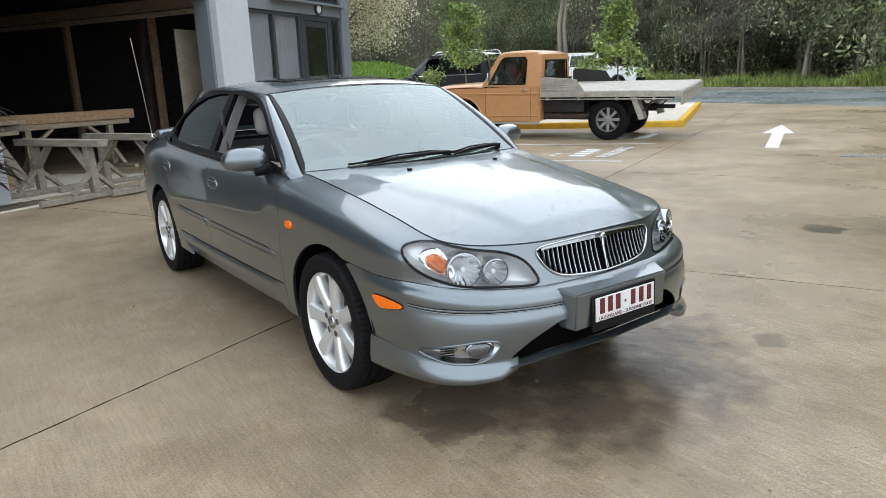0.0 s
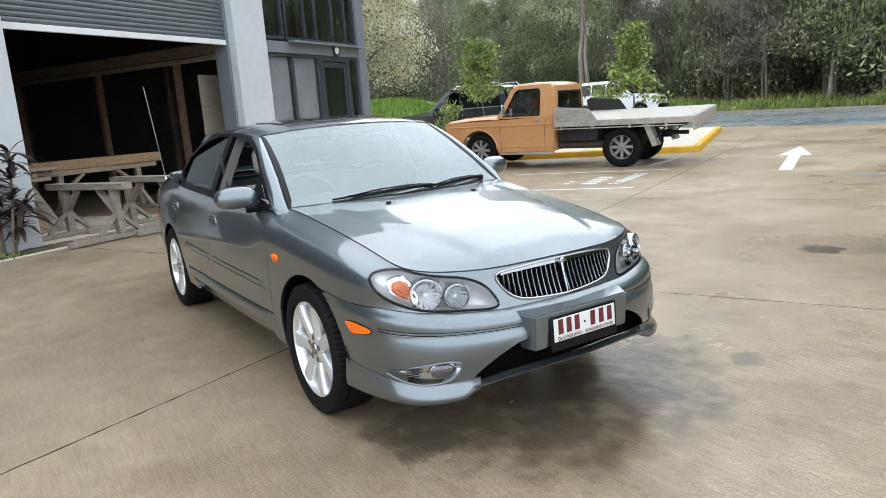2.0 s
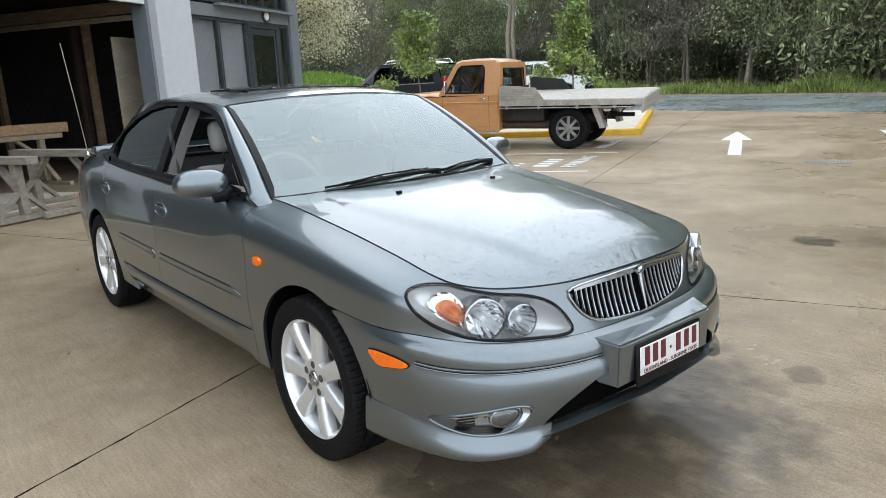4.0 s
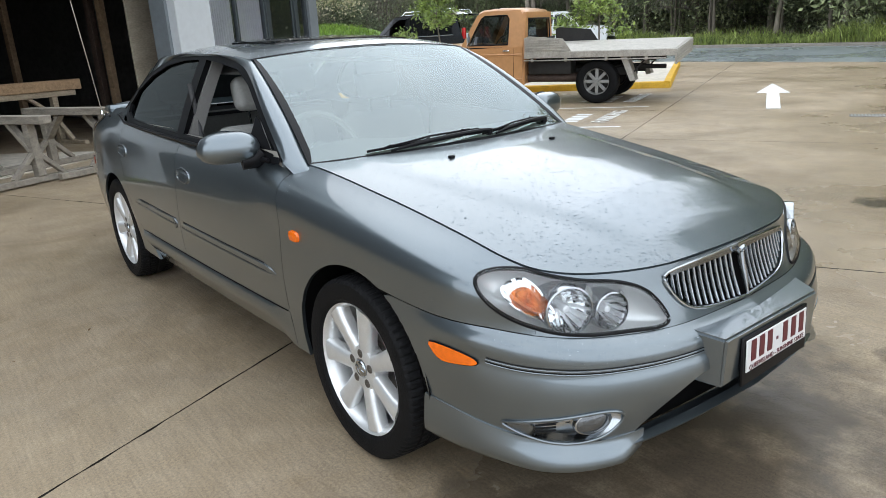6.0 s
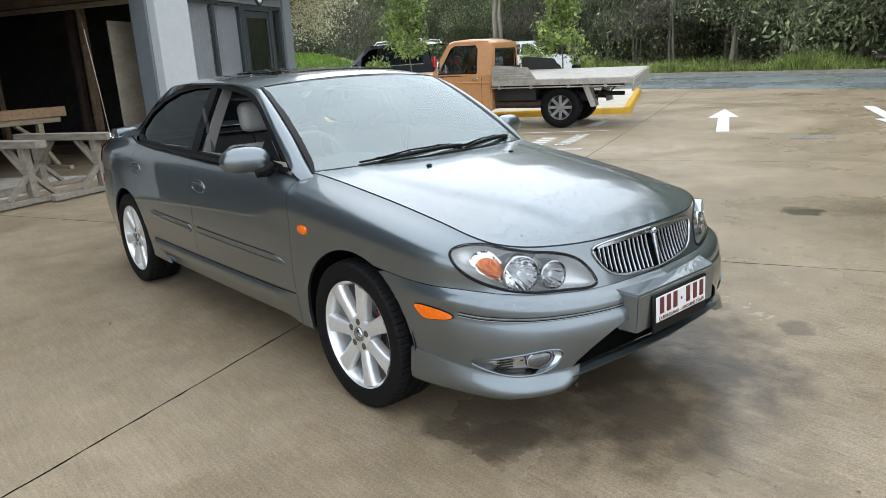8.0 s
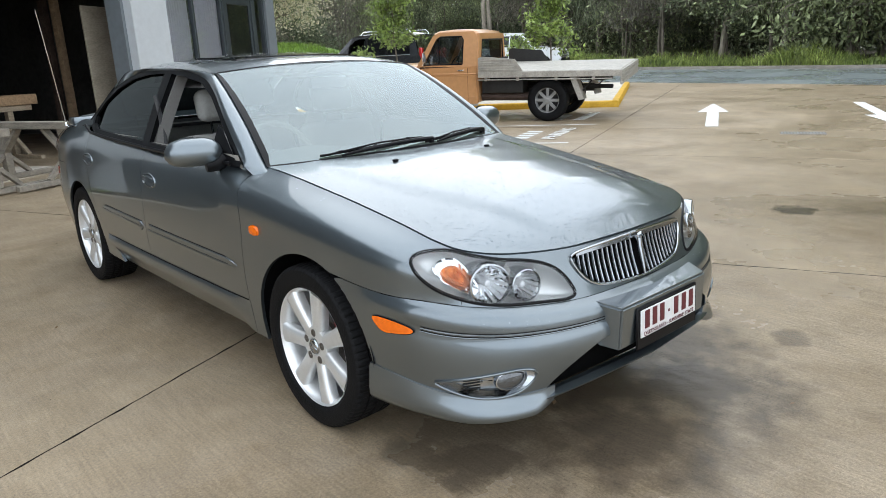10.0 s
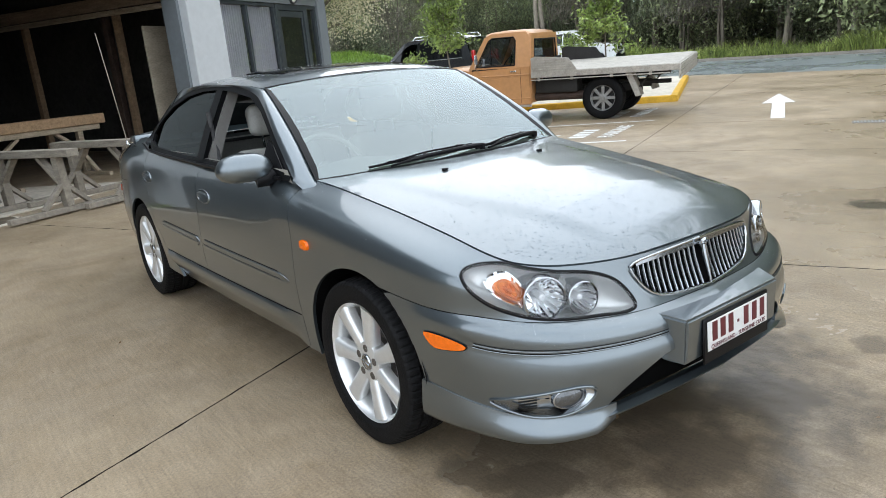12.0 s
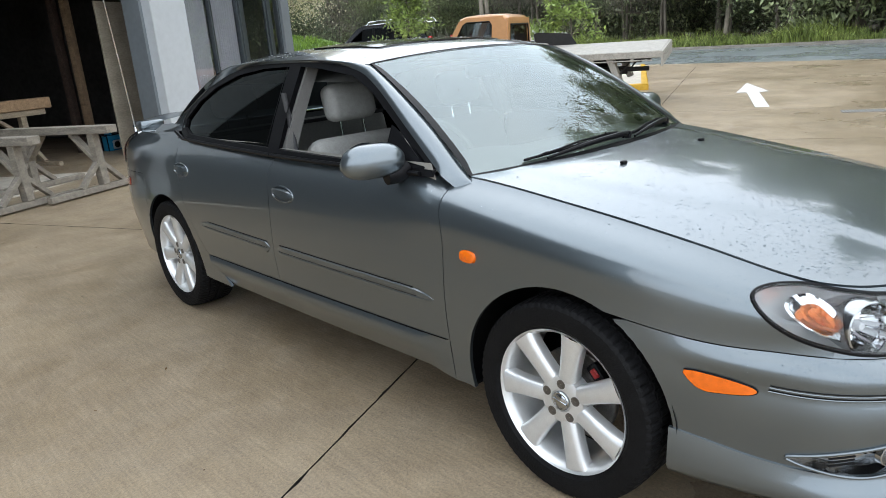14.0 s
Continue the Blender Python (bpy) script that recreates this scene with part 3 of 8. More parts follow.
bm = bmesh.new()
grid(bm, [[roof_at(i / 30, a / 20) for a in range(-20, 21)] for i in range(31)])
bmesh.ops.recalc_face_normals(bm, faces=list(bm.faces))
thicken(bm, 0.01)
roof = part("roof", bm, paint, sedan, smooth=60)
bm = bmesh.new()
grid(bm, [[roof_at(f, a / 10 * 0.62) + Vector((0, 0, 0.006)) for a in range(-10, 11)] for f in (0.22, 0.34, 0.46, 0.56)])
bmesh.ops.recalc_face_normals(bm, faces=list(bm.faces))
thicken(bm, 0.006)
part("sunroof", bm, glass("sunroof_glass", (0.02, 0.02, 0.022)), roof, "dark glass sunroof")


def house_x(y, z):
    """Half width of the cabin's side at y, z."""
    base = float(np.interp(y, [0.4, 0.7, 1.4, 2.4, 3.0], [0.74, 0.772, 0.790, 0.780, 0.745]))
    h = (z - 0.95) / 0.40
    return base - 0.165 * h - 0.03 * h * h


# side glass and its frames
DLO = [(0.545, 0.968), (0.745, 1.105), (0.955, 1.232), (1.11, 1.294), (1.36, 1.328), (1.62, 1.342), (1.86, 1.338), (2.08, 1.315), (2.28, 1.262), (2.44, 1.185), (2.56, 1.095),
       (2.57, 1.035), (2.46, 1.000), (2.2, 0.990), (1.9, 0.982), (1.6, 0.974), (1.3, 0.968), (1.0, 0.962), (0.75, 0.957), (0.62, 0.955)]


def shrink(poly, d):
    cy, cz = sum(p[0] for p in poly) / len(poly), sum(p[1] for p in poly) / len(poly)
    n = len(poly)
    out = []
    for i in range(n):
        a, b, c = poly[i - 1], poly[i], poly[(i + 1) % n]
        t = Vector((c[0] - a[0], c[1] - a[1])).normalized()
        m = Vector((t.y, -t.x))
        if m.dot(Vector((cy - b[0], cz - b[1]))) < 0:
            m = -m
        out.append((b[0] + m.x * d, b[1] + m.y * d))
    return out


def side_ring(outer, inner, s, out=0.0, deep=0.0):
    bm = bmesh.new()
    place = lambda p, o: Vector((s * (house_x(*p) + o), p[0], p[1]))
    loops = [[place(p, out) for p in outer], [place(p, out) for p in inner]]
    if deep:
        loops.append([place(p, out - deep) for p in inner])
    grid(bm, loops, loop=True)
    bmesh.ops.recalc_face_normals(bm, faces=list(bm.faces))
    return bm


def side_fill(poly, s, out=0.0):
    """A curved pane inside a side outline."""
    ys = [p[0] for p in poly]
    y0, y1 = min(ys), max(ys)

    def span(y):
        hits = []
        for (a, za), (b, zb) in zip(poly, poly[1:] + poly[:1]):
            if min(a, b) <= y <= max(a, b) and a != b:
                hits.append(za + (zb - za) * (y - a) / (b - a))
        return min(hits), max(hits)

    bm = bmesh.new()
    rows = []
    for k in range(33):
        y = lerp(y0 + 1e-4, y1 - 1e-4, k / 32)
        lo, hi = span(y)
        rows.append([(s * (house_x(y, lerp(lo, hi, f / 8)) + out), y, lerp(lo, hi, f / 8)) for f in range(9)])
    grid(bm, rows)
    return bm


dlo_round = rounded(DLO, 3)
front_glass = [(0.60, 0.980), (0.752, 1.093), (0.960, 1.219), (1.115, 1.281), (1.36, 1.314), (1.515, 1.324), (1.528, 0.988), (1.2, 0.979), (0.9, 0.972)]
rear_glass = [(1.59, 0.990), (1.59, 1.327), (1.85, 1.324), (2.07, 1.301), (2.265, 1.249), (2.42, 1.177), (2.533, 1.09), (2.53, 1.045), (2.44, 1.014), (2.0, 0.997)]
for s in (-1, 1):
    bm = side_ring(shrink(dlo_round, -0.010), shrink(dlo_round, 0.014), s, 0.0)
    part("door_frame", bm, trim_black, sedan)
    for glass_poly, name in ((rounded(front_glass[:-3] + front_glass[-3:], 1), "front_window"), (rear_glass, "rear_window")):
        wide = shrink(glass_poly, -0.016)
        bm = side_ring(wide, shrink(glass_poly, 0.002), s, 0.002, 0.03)
        part("window_frame", bm, trim_black, sedan)
        if not (name == "front_window" and s < 0):
            pane = part(name, side_fill(shrink(glass_poly, -0.01), s, -0.012), dark_glass, sedan, "dark tinted glass" if name == "rear_window" else "")
            pane.visible_shadow = False
    bm = side_ring([(1.545, 0.975), (1.545, 1.34), (1.625, 1.34), (1.625, 0.98)], [(1.55, 0.98), (1.55, 1.335), (1.62, 1.335), (1.62, 0.985)], s, 0.001)
    grid(bm, [[(s * (house_x(y, z) + 0.003), y, z) for z in (0.972, 1.1, 1.22, 1.338)] for y in (1.505, 1.60)])
    part("pillar_cover", bm, trim_black, sedan)
    # A pillar, roof edge and C pillar as one pressed strip
    bm = bmesh.new()
    inner = [Vector((s * (house_x(*p) + 0.002), p[0], p[1])) for p in shrink(DLO, -0.007)[:12]]
    first = Vector((s * 0.757, 0.50, 0.949))
    inner = [flank(0.45, 0.915, -0.006, s), first] + inner
    edge = [Vector((s * 0.688, 0.40, 0.926)), ws_base(s), ws_at(0.35, s), ws_at(0.66, s), ws_at(0.9, s), roof_at(0.02, s), roof_at(0.22, s), roof_at(0.48, s), roof_at(0.72, s), roof_at(0.99, s), Vector((s * 0.575, 2.55, 1.215)), Vector((s * 0.60, 2.78, 1.10)), Vector((s * 0.625, 2.98, 1.010)), Vector((s * 0.70, 2.98, 1.000))]
    fine_in = [Vector(spline(inner, k / 4)) for k in range(4 * 13 + 1)]
    fine_ed = [Vector(spline(edge, k / 4)) for k in range(4 * 13 + 1)]
    rows = []
    for i, (p, q) in enumerate(zip(fine_in, fine_ed)):
        mid = (p + q) / 2
        bulge = Vector((s * 0.85, -0.50, 0.22)).normalized() * min(0.20 * (p - q).length, 0.020) * min(1.0, i / 7)
        rows.append([p + Vector((-s * 0.012, 0, 0)), p, p.lerp(q, 0.25) + bulge * 0.70, mid + bulge * 1.1, p.lerp(q, 0.75) + bulge * 1.05, q, q + Vector((-s * 0.01, 0, -0.012))])
    grid(bm, rows)
    bmesh.ops.recalc_face_normals(bm, faces=list(bm.faces))
    part("roof_pillar", bm, paint, sedan, smooth=70)
    bm = bmesh.new()
    grid(bm, [[(s * house_x(y, z), y, z) for y, z in row] for row in ([(2.60, 1.06), (2.62, 1.03), (2.60, 0.99), (2.4, 0.975)], [(2.75, 1.06), (2.8, 1.03), (2.8, 0.995), (2.75, 0.985)], [(2.9, 1.05), (2.98, 1.02), (3.0, 1.0), (3.0, 0.99)])])
    part("pillar_foot", bm, paint, sedan)
    # belt moulding below the glass
    bm = bmesh.new()
    add_tube(bm, [(s * (house_x(y, 0.955) + 0.012), y, z) for y, z in ((0.60, 0.955), (0.9, 0.957), (1.3, 0.962), (1.54, 0.966))], 0.009, 6)
    add_tube(bm, [(s * (house_x(y, 0.965) + 0.012), y, z) for y, z in ((1.555, 0.966), (1.9, 0.975), (2.2, 0.984), (2.47, 0.996), (2.56, 1.03))], 0.009, 6)
    part("belt_moulding", bm, trim_black, sedan)

# rear glass, deck and boot
bm = bmesh.new()
grid(bm, [[roof_at(1.0, a / 8).lerp(Vector((a / 8 * 0.625, 3.02 - 0.05 * (a / 8) ** 2, 1.012)), f) + Vector((0, 0.02, 0.02)) * 4 * f * (1 - f) for a in range(-8, 9)] for f in (0, 0.25, 0.5, 0.75, 1)])
part("rear_windscreen", bm, dark_glass, sedan, "dark tinted rear glass")
bm = bmesh.new()
deck = []
for k in range(17):
    t = lerp(10.95, 15, k / 16)
    e = Vector(spline(TOP, t))
    deck.append([Vector((a / 10 * e.x, lerp(lerp(2.98, 3.82, k / 16), e.y, (a / 10) ** 2), lerp(1.012 - 0.03 * k / 16, e.z, (a / 10) ** 2))) for a in range(-10, 11)])
grid(bm, deck)
bmesh.ops.recalc_face_normals(bm, faces=list(bm.faces))
boot = part("boot_lid", bm, paint, sedan, smooth=60)
bm = bmesh.new()
grid(bm, [[(x, 3.74 + dy - 0.10 * (x / 0.6) ** 2, 1.035 + dz - 0.05 * (abs(x) / 0.58) ** 5) for x in (-0.58, -0.5, -0.3, 0, 0.3, 0.5, 0.58)] for dy, dz in ((-0.09, 0.0), (0.0, 0.022), (0.09, 0.018), (0.09, 0.004), (0, 0), (-0.09, 0.0))])
for x in (-0.5, 0.5):
    add_box(bm, (0.16, 0.14, 0.06), (x, 3.66, 1.0), None, 0.012)
part("spoiler", bm, paint, boot, "low boot spoiler", smooth=60)
for s in (-1, 1):
    patch("tail_light", rounded([(12.2, 2.5), (12.7, 3.6), (13.6, 3.7), (13.9, 2.6), (13.0, 2.35)], 5), sedan, red_lens, 0.006, s, 0.0)
    patch("side_marker", [(11.75, 1.95), (11.95, 1.98), (12.15, 1.9), (12.12, 1.66), (11.78, 1.72)], sedan, material("red_marker", (0.35, 0.06, 0.03), 0.2, coat=0.5, scale=60, vary=0.1), 0.005, s, 0.004, "red-orange side marker")

# headlights
for s in (-1, 1):
    lamp = patch("headlight", LAMP, sedan, lamp_glass, 0.004, s, 0.0, "clear wrap-round headlight with twin reflectors and amber indicator", 8)
    lamp.visible_shadow = False
    rim_band("seal", LAMP, lamp, trim_black, 0.0060, -0.001, s)
    # the housing bowl behind the lens
    bm = bmesh.new()
    ct, cv = 2.65, 2.95
    rows = [[skin(lerp(ct, t, k), lerp(cv, v, k), 0.0 - d, s) for t, v in LAMP] for k, d in ((1.0, 0.0), (0.95, 0.024), (0.84, 0.042), (0.6, 0.080), (0.3, 0.098), (0.04, 0.098))]
    vs = grid(bm, rows, loop=True)
    part("housing", bm, lamp_grey, lamp)
    for tc_, vc_, rad, name in ((2.72, 2.98, 0.060, "high_beam"), (1.92, 2.84, 0.047, "low_beam")):
        bm = bmesh.new()
        p = skin(tc_, vc_, -0.030, s)
        face = Vector((s * 0.42, -0.9, 0.08)).normalized() if name == "high_beam" else Vector((s * 0.30, -0.95, 0.08)).normalized()
        turn = face.to_track_quat("X", "Z").to_matrix().to_4x4()
        lathe(bm, [(rad * 1.02, 0.028), (rad, 0.032), (rad * 0.95, 0.026), (rad * 0.84, 0.008), (rad * 0.76, -0.012), (rad * 0.62, -0.030), (rad * 0.42, -0.045), (rad * 0.20, -0.053), (0.001, -0.055)], 18)
        bm.transform(Matrix.Translation(p) @ turn)
        part(name, bm, reflector, lamp, "chromed round reflector bowl", smooth=12)
        bm = bmesh.new()
        lathe(bm, [(0.001, 0.012), (0.009, 0.010), (0.0125, 0.0), (0.0125, -0.050)], 14)
        bm.transform(Matrix.Translation(p) @ turn)
        part("bulb", bm, lamp_white, lamp)
        bm = bmesh.new()
        lathe(bm, [(rad * 1.01, 0.026), (rad * 1.03, 0.034), (rad * 1.10, 0.032), (rad * 1.14, 0.015), (rad * 1.14, -0.075)], 28)
        bm.transform(Matrix.Translation(p) @ turn)
        part("bezel", bm, dull_chrome, lamp)
        bm = bmesh.new()
        arc = [radians(a) for a in range(-70, 46, 10)]
        rows = [[Vector((h, -s * math.cos(q) * r * rad, math.sin(q) * r * rad * 0.92)) for q in arc] for r, h in ((1.15, -0.004), (1.18, 0.008), (1.30, 0.002), (1.52, -0.012), (1.56, -0.050))]
        grid(bm, rows)
        bm.transform(Matrix.Translation(p) @ turn)
        bmesh.ops.recalc_face_normals(bm, faces=list(bm.faces))
        part("lamp_surround", bm, lamp_satin, lamp, "satin grey crescent beside a reflector bowl", smooth=50)
    ind = rounded([(3.98, 3.28), (3.70, 3.72), (3.30, 3.6), (2.98, 2.8), (3.10, 2.38), (3.62, 2.62)], 5)
    bowl = bmesh.new()
    ict, icv = sum(p[0] for p in ind) / len(ind), sum(p[1] for p in ind) / len(ind)
    rows = [[skin(lerp(ict, t, k), lerp(icv, v, k), -0.012 + d, s) for t, v in ind] for k, d in ((1.0, 0.0), (0.9, 0.0), (0.5, -0.012), (0.05, -0.014))]
    grid(bowl, rows, loop=True)
    facet = random.Random(31)
    for w in bowl.verts:
        w.co += Vector((facet.uniform(-1, 1), facet.uniform(-1, 1), facet.uniform(-1, 1))) * 0.0016
    part("indicator_bowl", bowl, reflector, lamp, "bright faceted indicator reflector", smooth=8)
    small = [(lerp(3.50, t, 0.64), lerp(3.16, v, 0.66)) for t, v in ind]
    bulb = bmesh.new()
    ict, icv = sum(p[0] for p in small) / len(small), sum(p[1] for p in small) / len(small)
    rows = [[skin(lerp(ict, t, k), lerp(icv, v, k), d, s) for t, v in small] for k, d in ((1.0, -0.022), (0.9, -0.013), (0.75, -0.012), (0.6, -0.006), (0.35, -0.009), (0.05, -0.005))]
    grid(bulb, rows, loop=True)
    for w in bulb.verts:
        w.co += Vector((facet.uniform(-1, 1), facet.uniform(-1, 1), facet.uniform(-1, 1))) * 0.0018
    part("indicator_lens", bulb, amber_bulb, lamp, "faceted amber indicator bulb", smooth=12)

# grille
grille = rim_band("grille", rounded(GRILLE, 2), sedan, dull_chrome, 0.0052, 0.003, 1, "chrome framed grille with upright bars")
# near-black sheet painting the shaded depth behind the grille bars
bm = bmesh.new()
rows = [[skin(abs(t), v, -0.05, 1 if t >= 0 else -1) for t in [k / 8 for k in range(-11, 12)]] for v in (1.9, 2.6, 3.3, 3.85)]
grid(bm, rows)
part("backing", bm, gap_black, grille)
for k in range(-13, 14):
    if k == 0:
        continue
    t = abs(k) / 13.6 * 1.06
    hi = float(np.interp(t, [0, 0.5, 0.92, 1.08], [3.62, 3.58, 3.55, 3.42]))
    lo = float(np.interp(t, [0, 0.42, 0.75, 0.93, 1.06], [2.10, 2.15, 2.34, 2.72, 3.2]))
    sgn = 1 if k > 0 else -1
    bm = bmesh.new()
    cols = []
    for v in (lo, lerp(lo, hi, 0.33), lerp(lo, hi, 0.67), hi):
        p = skin(t, v, 0.0, sgn)
        cols.append([p + Vector((-0.0026, 0.015, 0)), p + Vector((-0.0022, 0.006, 0)), p + Vector((0, 0.002, 0)), p + Vector((0.0022, 0.006, 0)), p + Vector((0.0026, 0.015, 0))])
    grid(bm, cols)
    bmesh.ops.recalc_face_normals(bm, faces=list(bm.faces))
    part("bar", bm, dull_chrome, grille)
bm = bmesh.new()
top = [(t, float(np.interp(abs(t), [0, 0.5, 0.92, 1.06], [3.86, 3.82, 3.74, 3.6]))) for t in [k / 10 for k in range(-10, 11)]]
low = [(t, float(np.interp(abs(t), [0, 0.5, 0.92, 1.06], [3.66, 3.64, 3.60, 3.52]))) for t in [k / 10 for k in range(-10, 11)]]
grid(bm, [[skin(abs(t), v, o, 1 if t >= 0 else -1) for t, v in row] for row, o in ((top, 0.006), (low, 0.006), (low, -0.02))])
part("top_bar", bm, dark_chrome, grille)
bm = bmesh.new()
add_tube(bm, [skin(0, v, o) for v, o in ((2.08, 0.004), (2.5, 0.010), (3.2, 0.012), (3.6, 0.012))], [0.004, 0.006, 0.008, 0.009], 8)
part("centre_bar", bm, dull_chrome, grille)
bm = bmesh.new()
lathe(bm, [(0.034, 0.0), (0.037, 0.006), (0.032, 0.011), (0.026, 0.009), (0.024, 0.003)], 28, "y")
add_box(bm, (0.062, 0.008, 0.010), (0, 0.006, 0), None, 0.002)
bm.transform(Matrix.Translation(skin(0, 3.72, 0.012)) @ pose(0, 0, 0, -30, 0, 180) @ Matrix.Diagonal((0.52, 0.8, 0.52, 1)))
part("badge", bm, dull_chrome, grille, "small round chrome badge")

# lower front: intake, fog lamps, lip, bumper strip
# near-black sheet painting the shaded inside of the intake
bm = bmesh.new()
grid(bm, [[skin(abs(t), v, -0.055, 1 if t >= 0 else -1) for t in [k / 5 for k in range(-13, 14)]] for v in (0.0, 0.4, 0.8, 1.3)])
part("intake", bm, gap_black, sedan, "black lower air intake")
for s in (-1, 1):
    fog = rim_band("fog_lamp", FOG, sedan, paint, 0.0042, 0.003, s, "small fog lamp in a chromed recess")
    bm = bmesh.new()
    rows = [[skin(lerp(2.75, t, k), lerp(0.48, v, k), -d, s) for t, v in FOG] for k, d in ((1.0, 0.0), (0.93, 0.016), (0.80, 0.028), (0.5, 0.030), (0.05, 0.028))]
    grid(bm, rows, loop=True)
    part("recess", bm, dull_chrome, fog, "silver recess")
    bm = bmesh.new()
    lathe(bm, [(0.034, 0.0), (0.036, 0.012), (0.030, 0.016), (0.015, 0.021), (0.001, 0.022)], 20)
    bm.transform(Matrix.Translation(skin(2.38, 0.50, -0.022, s)) @ Vector((s * 0.35, -0.94, 0)).to_track_quat("X", "Z").to_matrix().to_4x4() @ Matrix.Diagonal((1, 1.4, 0.85, 1)))
    part("lens", bm, material("fog_lens", (0.10, 0.105, 0.11), 0.06, 0.6, coat=1.0, scale=40, vary=0.3), fog, "dark projector lens")
    bm = bmesh.new()
    lathe(bm, [(0.034, 0.0), (0.036, 0.014), (0.039, 0.013), (0.040, 0.0)], 20)
    bm.transform(Matrix.Translation(skin(2.38, 0.50, -0.022, s)) @ Vector((s * 0.35, -0.94, 0)).to_track_quat("X", "Z").to_matrix().to_4x4() @ Matrix.Diagonal((1, 1.4, 0.85, 1)))
    part("bezel", bm, dull_chrome, fog)
    bm = bmesh.new()
    for k in range(4):
        add_tube(bm, [skin(2.95 + 0.09 * j, 0.43 + 0.045 * k - 0.012 * j, -0.010, s) for j in range(5)], 0.0028, 5)
    part("vent", bm, trim_black, fog)
    # moulded lip under the corner
    bm = bmesh.new()
    rows = []
    for k in range(29):
        t = lerp(1.62, 5.10, k / 28)
        end = min(1.0, (k + 0.3) / 3.0)
        tv = float(np.interp(t, [1.6, 2.2, 3.0, 4.0, 5.1], [0.26, 0.27, 0.30, 0.36, 0.42]))
        fat = 0.020 * step(4.6, 2.6, t)
        f = [skin(t, tv, -0.004, s), skin(t, tv - 0.005, 0.004 * end, s), skin(t, tv - 0.06, 0.008 * end, s), skin(t, tv * 0.55, (0.014 + fat * 0.6) * end, s), skin(t, tv * 0.22, (0.020 + fat) * end, s), skin(t, 0.0, (0.020 + fat) * end, s) + Vector((0, 0, -0.004)), skin(t, 0.0, (0.010 + fat * 0.6) * end, s) + Vector((0, 0, -0.020 * end)), skin(t, 0.0, -0.02, s) + Vector((0, 0, -0.022 * end)), skin(t, 0.0, -0.06, s)]
        rows.append(f)
    vs = grid(bm, rows)
    bm.faces.new([w for w in vs[0]])
    bm.faces.new([w for w in vs[-1]])
    bmesh.ops.recalc_face_normals(bm, faces=list(bm.faces))
    part("bumper_lip", bm, paint, sedan, "moulded lip spoiler", smooth=60)
    # the black beads paint the shaded creases beside the body-coloured band
    for v, w, m in ((1.298, 0.0022, paint), (1.325, 0.0020, trim_black), (1.36, 0.0024, paint), (1.395, 0.0013, trim_black)):
        bm = bmesh.new()
        add_tube(bm, [skin(lerp(0.84, 4.10, k / 24), v, 0.001, s) for k in range(25)], w, 6)
        part("bumper_strip_crease", bm, m, sedan)
    MARK = rounded([(4.97, 1.27), (4.62, 1.335), (4.33, 1.31), (4.22, 1.25), (4.32, 1.165), (4.6, 1.06), (4.78, 1.01), (4.90, 1.07)], 3)
    mark = patch("side_marker", MARK, sedan, amber, 0.006, s, 0.006, "amber bumper marker", 4)
    rim_band("marker_seal", MARK, mark, trim_black, 0.0028, 0.003, s)
bm = bmesh.new()
grid(bm, [[skin(abs(t), v, o, 1 if t >= 0 else -1) for t in [k / 5 for k in range(-9, 10)]] for v, o in ((0.14, -0.01), (0.13, 0.018), (0.09, 0.016), (0.0, -0.016), (0.0, -0.05))])
part("lower_lip", bm, paint, sedan, smooth=60)

# plate plinth and plate
bm = bmesh.new()
vs = [bm.verts.new(p) for p in ((-0.262, -0.982, 0.556), (0.262, -0.982, 0.556), (0.262, -0.976, 0.412), (-0.262, -0.976, 0.412), (-0.296, -0.90, 0.572), (0.296, -0.90, 0.572), (0.272, -0.90, 0.412), (-0.272, -0.90, 0.412))]
for q in ((0, 1, 2, 3), (4, 5, 1, 0), (5, 6, 2, 1), (7, 4, 0, 3), (6, 7, 3, 2)):
    bm.faces.new([vs[i] for i in q])
bmesh.ops.recalc_face_normals(bm, faces=list(bm.faces))
bmesh.ops.bevel(bm, geom=[e for e in bm.edges if not e.is_boundary], offset=0.007, segments=2, affect="EDGES")
plinth = part("plate_plinth", bm, paint, sedan, "body-coloured plinth for the number plate")
plate = part("number_plate", box((0.376, 0.008, 0.146), (0, -0.9865, 0.465), Matrix.Rotation(radians(-2), 3, "X"), 0.004), trim_black, plinth, "black holder with a white and maroon plate")
part("plate_face", box((0.346, 0.004, 0.095), (0, -0.9925, 0.481), Matrix.Rotation(radians(-2), 3, "X"), 0.0015), plate_white, plate)
for x in (-0.137, -0.092, -0.047, 0.042, 0.092, 0.140):
    part("bar", box((0.027, 0.003, 0.062), (x, -0.9945, 0.493), Matrix.Rotation(radians(-2), 3, "X"), 0.001), maroon, plate)
part("bar", box((0.010, 0.003, 0.010), (-0.004, -0.9945, 0.487), None, 0.001), maroon, plate)
words = bpy.data.curves.new("state_words", "FONT")
words.body, words.size, words.align_x, words.extrude = "QUEENSLAND - SUNSHINE STATE", 0.0205, "CENTER", 0.0006
words.space_character = 1.03
words.materials.append(maroon)
words_ob = new("lettering", words)
words_ob.parent = plate
words_ob.matrix_local = pose(0, -0.9972, 0.4385, 88, 0, 0)
tagged(words_ob, "small maroon raised lettering")
part("bar", box((0.290, 0.003, 0.007), (0, -0.989, 0.411), None, 0.0005), plate_white, plate)

